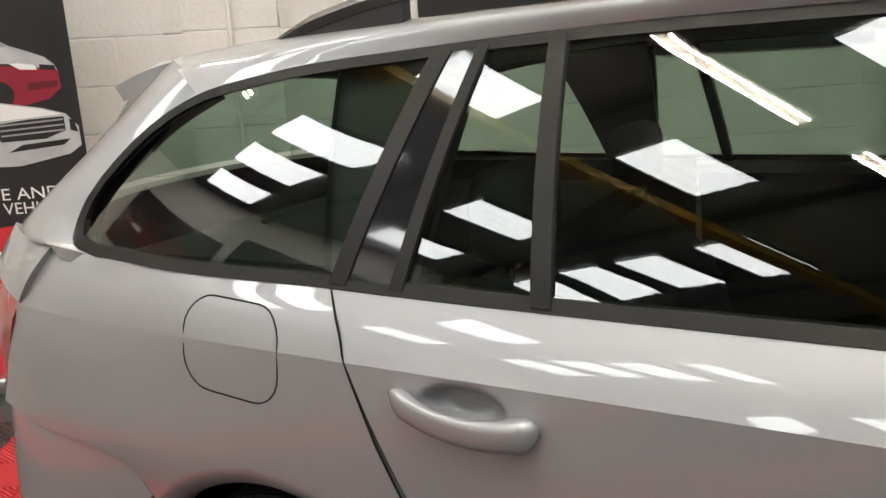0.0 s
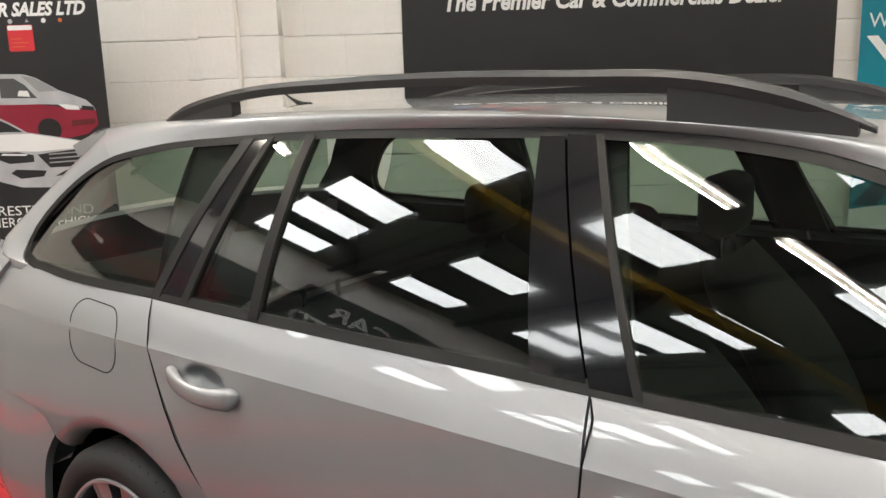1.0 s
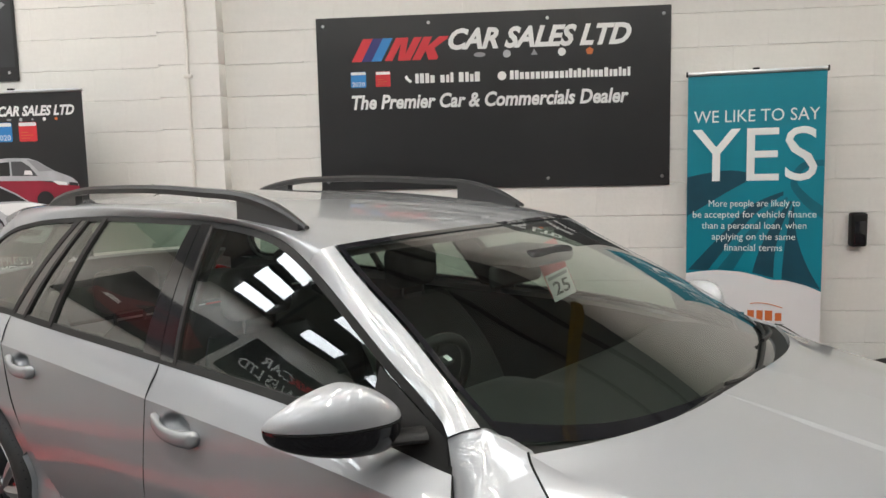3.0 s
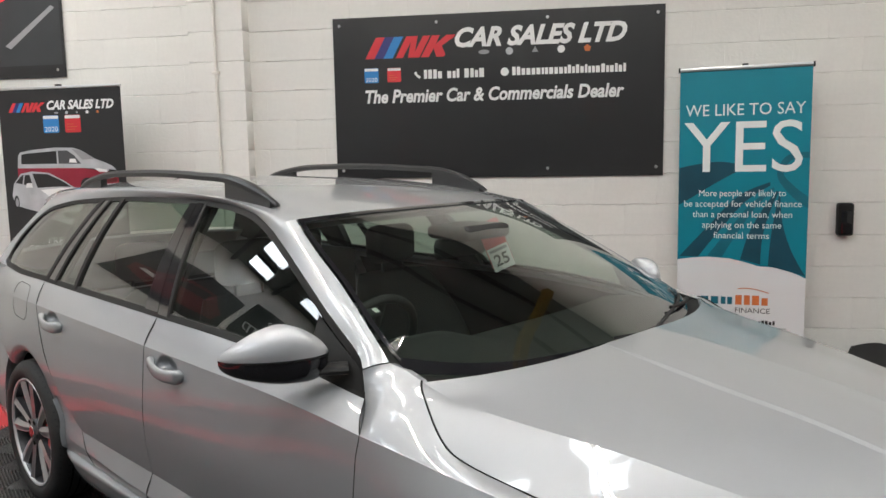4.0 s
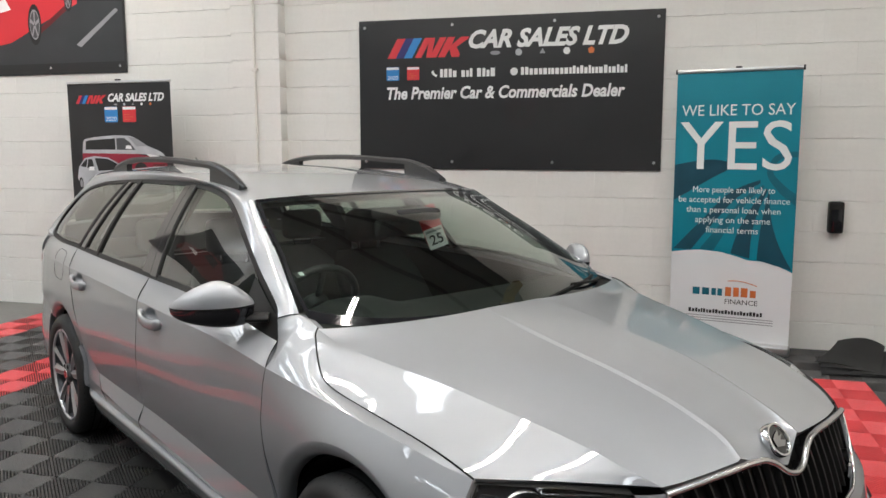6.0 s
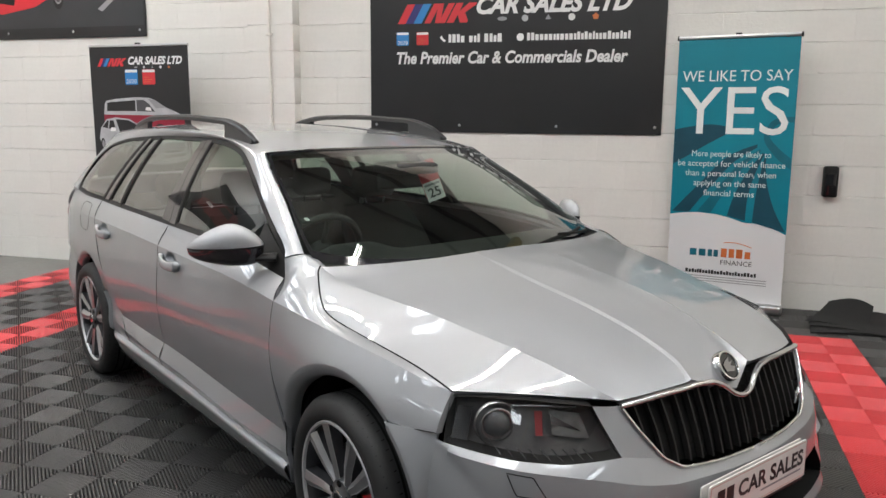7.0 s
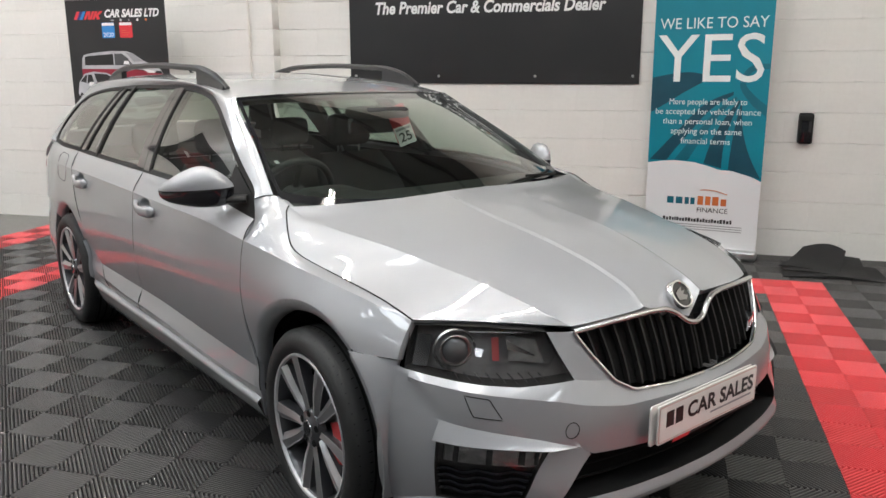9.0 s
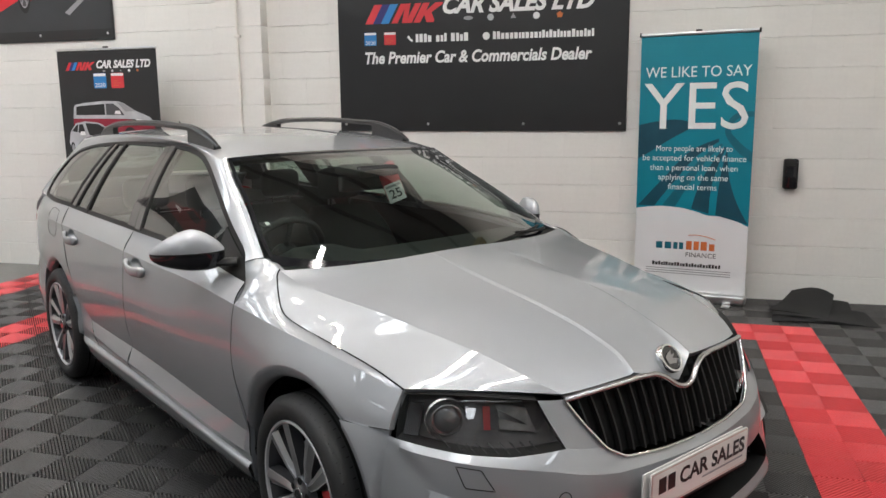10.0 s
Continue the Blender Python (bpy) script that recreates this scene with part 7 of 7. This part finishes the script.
add_box(bm, 0, 1.9, -0.004, 0.006, 0, 1.15, 0.0015, 1)
part("board", bm, M_BOARD, s3)
plate("car_body", [(0.2, 0.25), (0.6, 0.18), (1.3, 0.22), (1.7, 0.3), (1.75, 0.5), (1.4, 0.6), (1.15, 0.82), (0.6, 0.85), (0.3, 0.6), (0.15, 0.5)][::-1], -0.0060, M_DARKRED, s3)
plate("car_glass", [(0.62, 0.58), (1.2, 0.58), (1.08, 0.76), (0.68, 0.78)][::-1], -0.0068, M_BLACKP, s3)
plate("car_lamp", [(1.3, 0.42), (1.6, 0.44), (1.56, 0.5), (1.34, 0.5)][::-1], -0.0068, M_WHITE, s3)

# black rubber car mats in a heap by the wall
def rubber_mat(x, y, z, w, d, turn, lift, fold):
    nu, nv = 12, 10
    G = np.empty((nu, nv, 3))
    for i in range(nu):
        for j in range(nv):
            a, b = i / (nu - 1), j / (nv - 1)
            taper = 1 - 0.25 * b
            px, py = (a - 0.5) * w * taper, (b - 0.5) * d
            pz = 0.008 + lift * max(0, b - 0.3) ** 1.6 + fold * math.sin(math.pi * a) * b + 0.008 * math.sin(5 * a + 3 * b)
            G[i, j] = (px, py, pz)
    th = thing("car_mat", pose(x, y, z, 0, 0, turn), "black rubber car mat dropped on a heap", "mat", "car mats")
    sheet("mat", G, M_RUBBER, th, thick=0.006, out=np.array((0, 0, 1.0)))
    return th


rubber_mat(5.98, 3.42, 0.000, 0.62, 0.42, 4, 0.02, 0.006)
rubber_mat(6.02, 3.50, 0.014, 0.55, 0.46, -12, 0.05, 0.015)
rubber_mat(5.95, 3.54, 0.022, 0.40, 0.40, -24, 0.13, 0.05)
rubber_mat(6.14, 3.36, 0.006, 0.50, 0.30, -4, 0.02, 0.012)


# ---- floor tiles ----
def rib_mesh(width):
    """An interlocking tile of four cells whose ribs run on alternate diagonals."""
    h = PITCH / 2
    V, F = [], []

    def rib(p, q, w):
        d = np.array(q) - np.array(p)
        L = np.linalg.norm(d)
        if L < 0.006:
            return
        d = d / L
        m = np.array([-d[1], d[0]]) * w / 2
        k = len(V)
        prof = ((-1.0, -0.011), (-0.92, -0.0032), (-0.46, 0.0), (0.46, 0.0), (0.92, -0.0032), (1.0, -0.011))
        for c in (p, q):
            for e, z in prof:
                V.append((c[0] + m[0] * e, c[1] + m[1] * e, z))
        F.extend((k + i, k + 6 + i, k + 7 + i, k + 1 + i)[::-1] for i in range(5))

    nr = 20
    for ci in range(2):
        for cj in range(2):
            x0, y0 = ci * h, cj * h
            for k in range(nr):
                c = 2 * h * (k + 0.5) / nr
                if c <= h:
                    a, b = (0.0, c), (c, 0.0)
                else:
                    a, b = (c - h, h), (h, c - h)
                if (ci + cj) % 2:
                    a, b = (h - a[0], a[1]), (h - b[0], b[1])
                rib((x0 + a[0], y0 + a[1]), (x0 + b[0], y0 + b[1]), width)
    # rim and base; the base is coloured near-black for the shade between ribs
    r = 0.0025
    k = len(V)
    for x, y in ((0, 0), (PITCH, 0), (PITCH, PITCH), (0, PITCH)):
        V.append((x, y, -0.011))
    F.append((k, k + 1, k + 2, k + 3))
    return V, F


def tile_color(i, j):
    if i == -3 or (i == 0 and j <= 0) or (i == 13 and j <= 0) or (j == 0 and 0 <= i <= 13):
        return 1
    return 0


TV, TF = rib_mesh(0.0090)
RV, RF = rib_mesh(0.0082)
tile_me = []
for nm, mt, tv in (("dark_tile", M_TILE, TV), ("red_tile", M_TILERED, RV)):
    me = bpy.data.meshes.new(nm)
    me.from_pydata([tuple(v) for v in tv], [], TF)
    me.materials.append(mt)
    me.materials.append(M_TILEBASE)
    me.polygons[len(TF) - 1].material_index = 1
    me.update()
    tile_me.append(me)
far = [[], []]
for i in range(-3, 24):
    for j in range(-18, 3):
        c = tile_color(i, j)
        if -3 <= i <= 14 and -12 <= j <= 2:
            ob = new("floor_tile", tile_me[c])
            ob.parent = floor
            ob.location = (TX + i * PITCH, TY + j * PITCH, 0)
        else:
            far[c].append((TX + i * PITCH, TY + j * PITCH))
base_f = TF
for c, (nm, mt) in enumerate((("dark_floor_tiles", M_TILE), ("red_floor_tiles", M_TILERED))):
    if far[c]:
        base_v = np.array((TV, RV)[c])
        allv = np.vstack([base_v + np.array([x, y, 0]) for x, y in far[c]])
        allf = [tuple(v + k * len(base_v) for v in f) for k in range(len(far[c])) for f in base_f]
        ob = finish(nm, allv, allf, mt, floor, smooth=False)
        tagged(ob, kind="stuff")
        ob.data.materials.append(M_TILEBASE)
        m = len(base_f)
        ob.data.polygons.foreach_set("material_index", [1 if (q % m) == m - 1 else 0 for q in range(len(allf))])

# ---- painted blocks of the wall ----
BL, BHT, BZ = 0.45, 0.2242, 0.204


def block_mesh(name, w, h, t, seed, nl=6):
    """A painted block with uneven, softly rounded edges; the paint half fills its joints."""
    rd = random.Random(seed)
    deep = rd.choice((0.0022, 0.003, 0.004, 0.006))
    pts = [(w * i / nl, 0.0) for i in range(nl)] + [(w, 0.0), (w, h * 0.5)] + [(w * (nl - i) / nl, h) for i in range(nl)] + [(0.0, h), (0.0, h * 0.5)]
    m = len(pts)
    V, F = [], []
    rings = ((t, 0.0, 0.0, 0.0), (deep, 0.0002, 0.0006, 0.0012), (0.0012, 0.0008, 0.0028, 0.0020), (0.0, 0.002, 0.0065, 0.0040))
    for d, ix, iz, wob in rings:
        for x, z in pts:
            ex = 1 if x <= 1e-6 else (-1 if x >= w - 1e-6 else 0)
            ez = 1 if z <= 1e-6 else (-1 if z >= h - 1e-6 else 0)
            dd = d
            if 0 < d < t:
                dd = d * (0.25 if ez == 0 else rd.uniform(0.35, 1.15))
            V.append((x + ex * ix * 0.5, dd, z + ez * (iz + (rd.uniform(-0.6, 1.0) * wob if wob else 0))))
    for k in range(3):
        for i in range(m):
            j = (i + 1) % m
            F.append((m * k + i, m * k + j, m * k + m + j, m * k + m + i))
    c = len(V)
    V += [(w * 0.3, 0.0, h * 0.5), (w * 0.7, 0.0, h * 0.5)]
    for i in range(m):
        j = (i + 1) % m
        a, b = 3 * m + i, 3 * m + j
        ca, cb = c + (pts[i][0] > w * 0.5 + 1e-6), c + (pts[j][0] > w * 0.5 + 1e-6)
        F.append((a, b, ca) if ca == cb else (a, b, cb, ca))
    me = bpy.data.meshes.new(name)
    me.from_pydata(V, [], F)
    me.polygons.foreach_set("use_smooth", [i < 3 * m for i in range(len(F))])
    me.materials.append(M_WALL)
    me.update()
    return me, V, F


BLOCKS = [block_mesh("block", BL, BHT, 0.02, 20 + k) for k in range(10)]
rest_v, rest_f = [], []
rng = random.Random(4)
for r in range(-1, 19):
    z = BZ + r * BHT
    off = 0.0 if r % 2 else BL / 2
    x = X0 - 0.1 + off
    while x < X1:
        y = WALL_Y + rng.uniform(-0.0008, 0.0008)
        if not (PX0 - 0.02 < x and x + BL < PX1 + 0.02):
            if -2.2 < x < 7.6 and z < 2.75 and z > -0.1:
                ob = new("block", rng.choice(BLOCKS)[0])
                ob.parent = wall_back
                ob.location = (x, y, z)
                ob.rotation_euler = (0, radians(rng.uniform(-0.12, 0.12)), 0)
            else:
                _, BV, BF = rng.choice(BLOCKS)
                k = len(rest_v)
                rest_v += [(v[0] + x, v[1] + y, v[2] + z) for v in BV]
                rest_f += [tuple(i + k for i in f) for f in BF]
        x += BL
tagged(finish("far_blocks", rest_v, rest_f, M_WALL, wall_back, smooth=False), kind="stuff")
PIER_BLOCKS = [block_mesh("pier_block", PX1 - PX0, BHT, 0.15, 50 + k) for k in range(5)]
for r in range(-1, 19):
    ob = new("block", rng.choice(PIER_BLOCKS)[0])
    ob.parent = pier
    ob.location = (PX0, PY + rng.uniform(-0.001, 0.001), BZ + r * BHT)
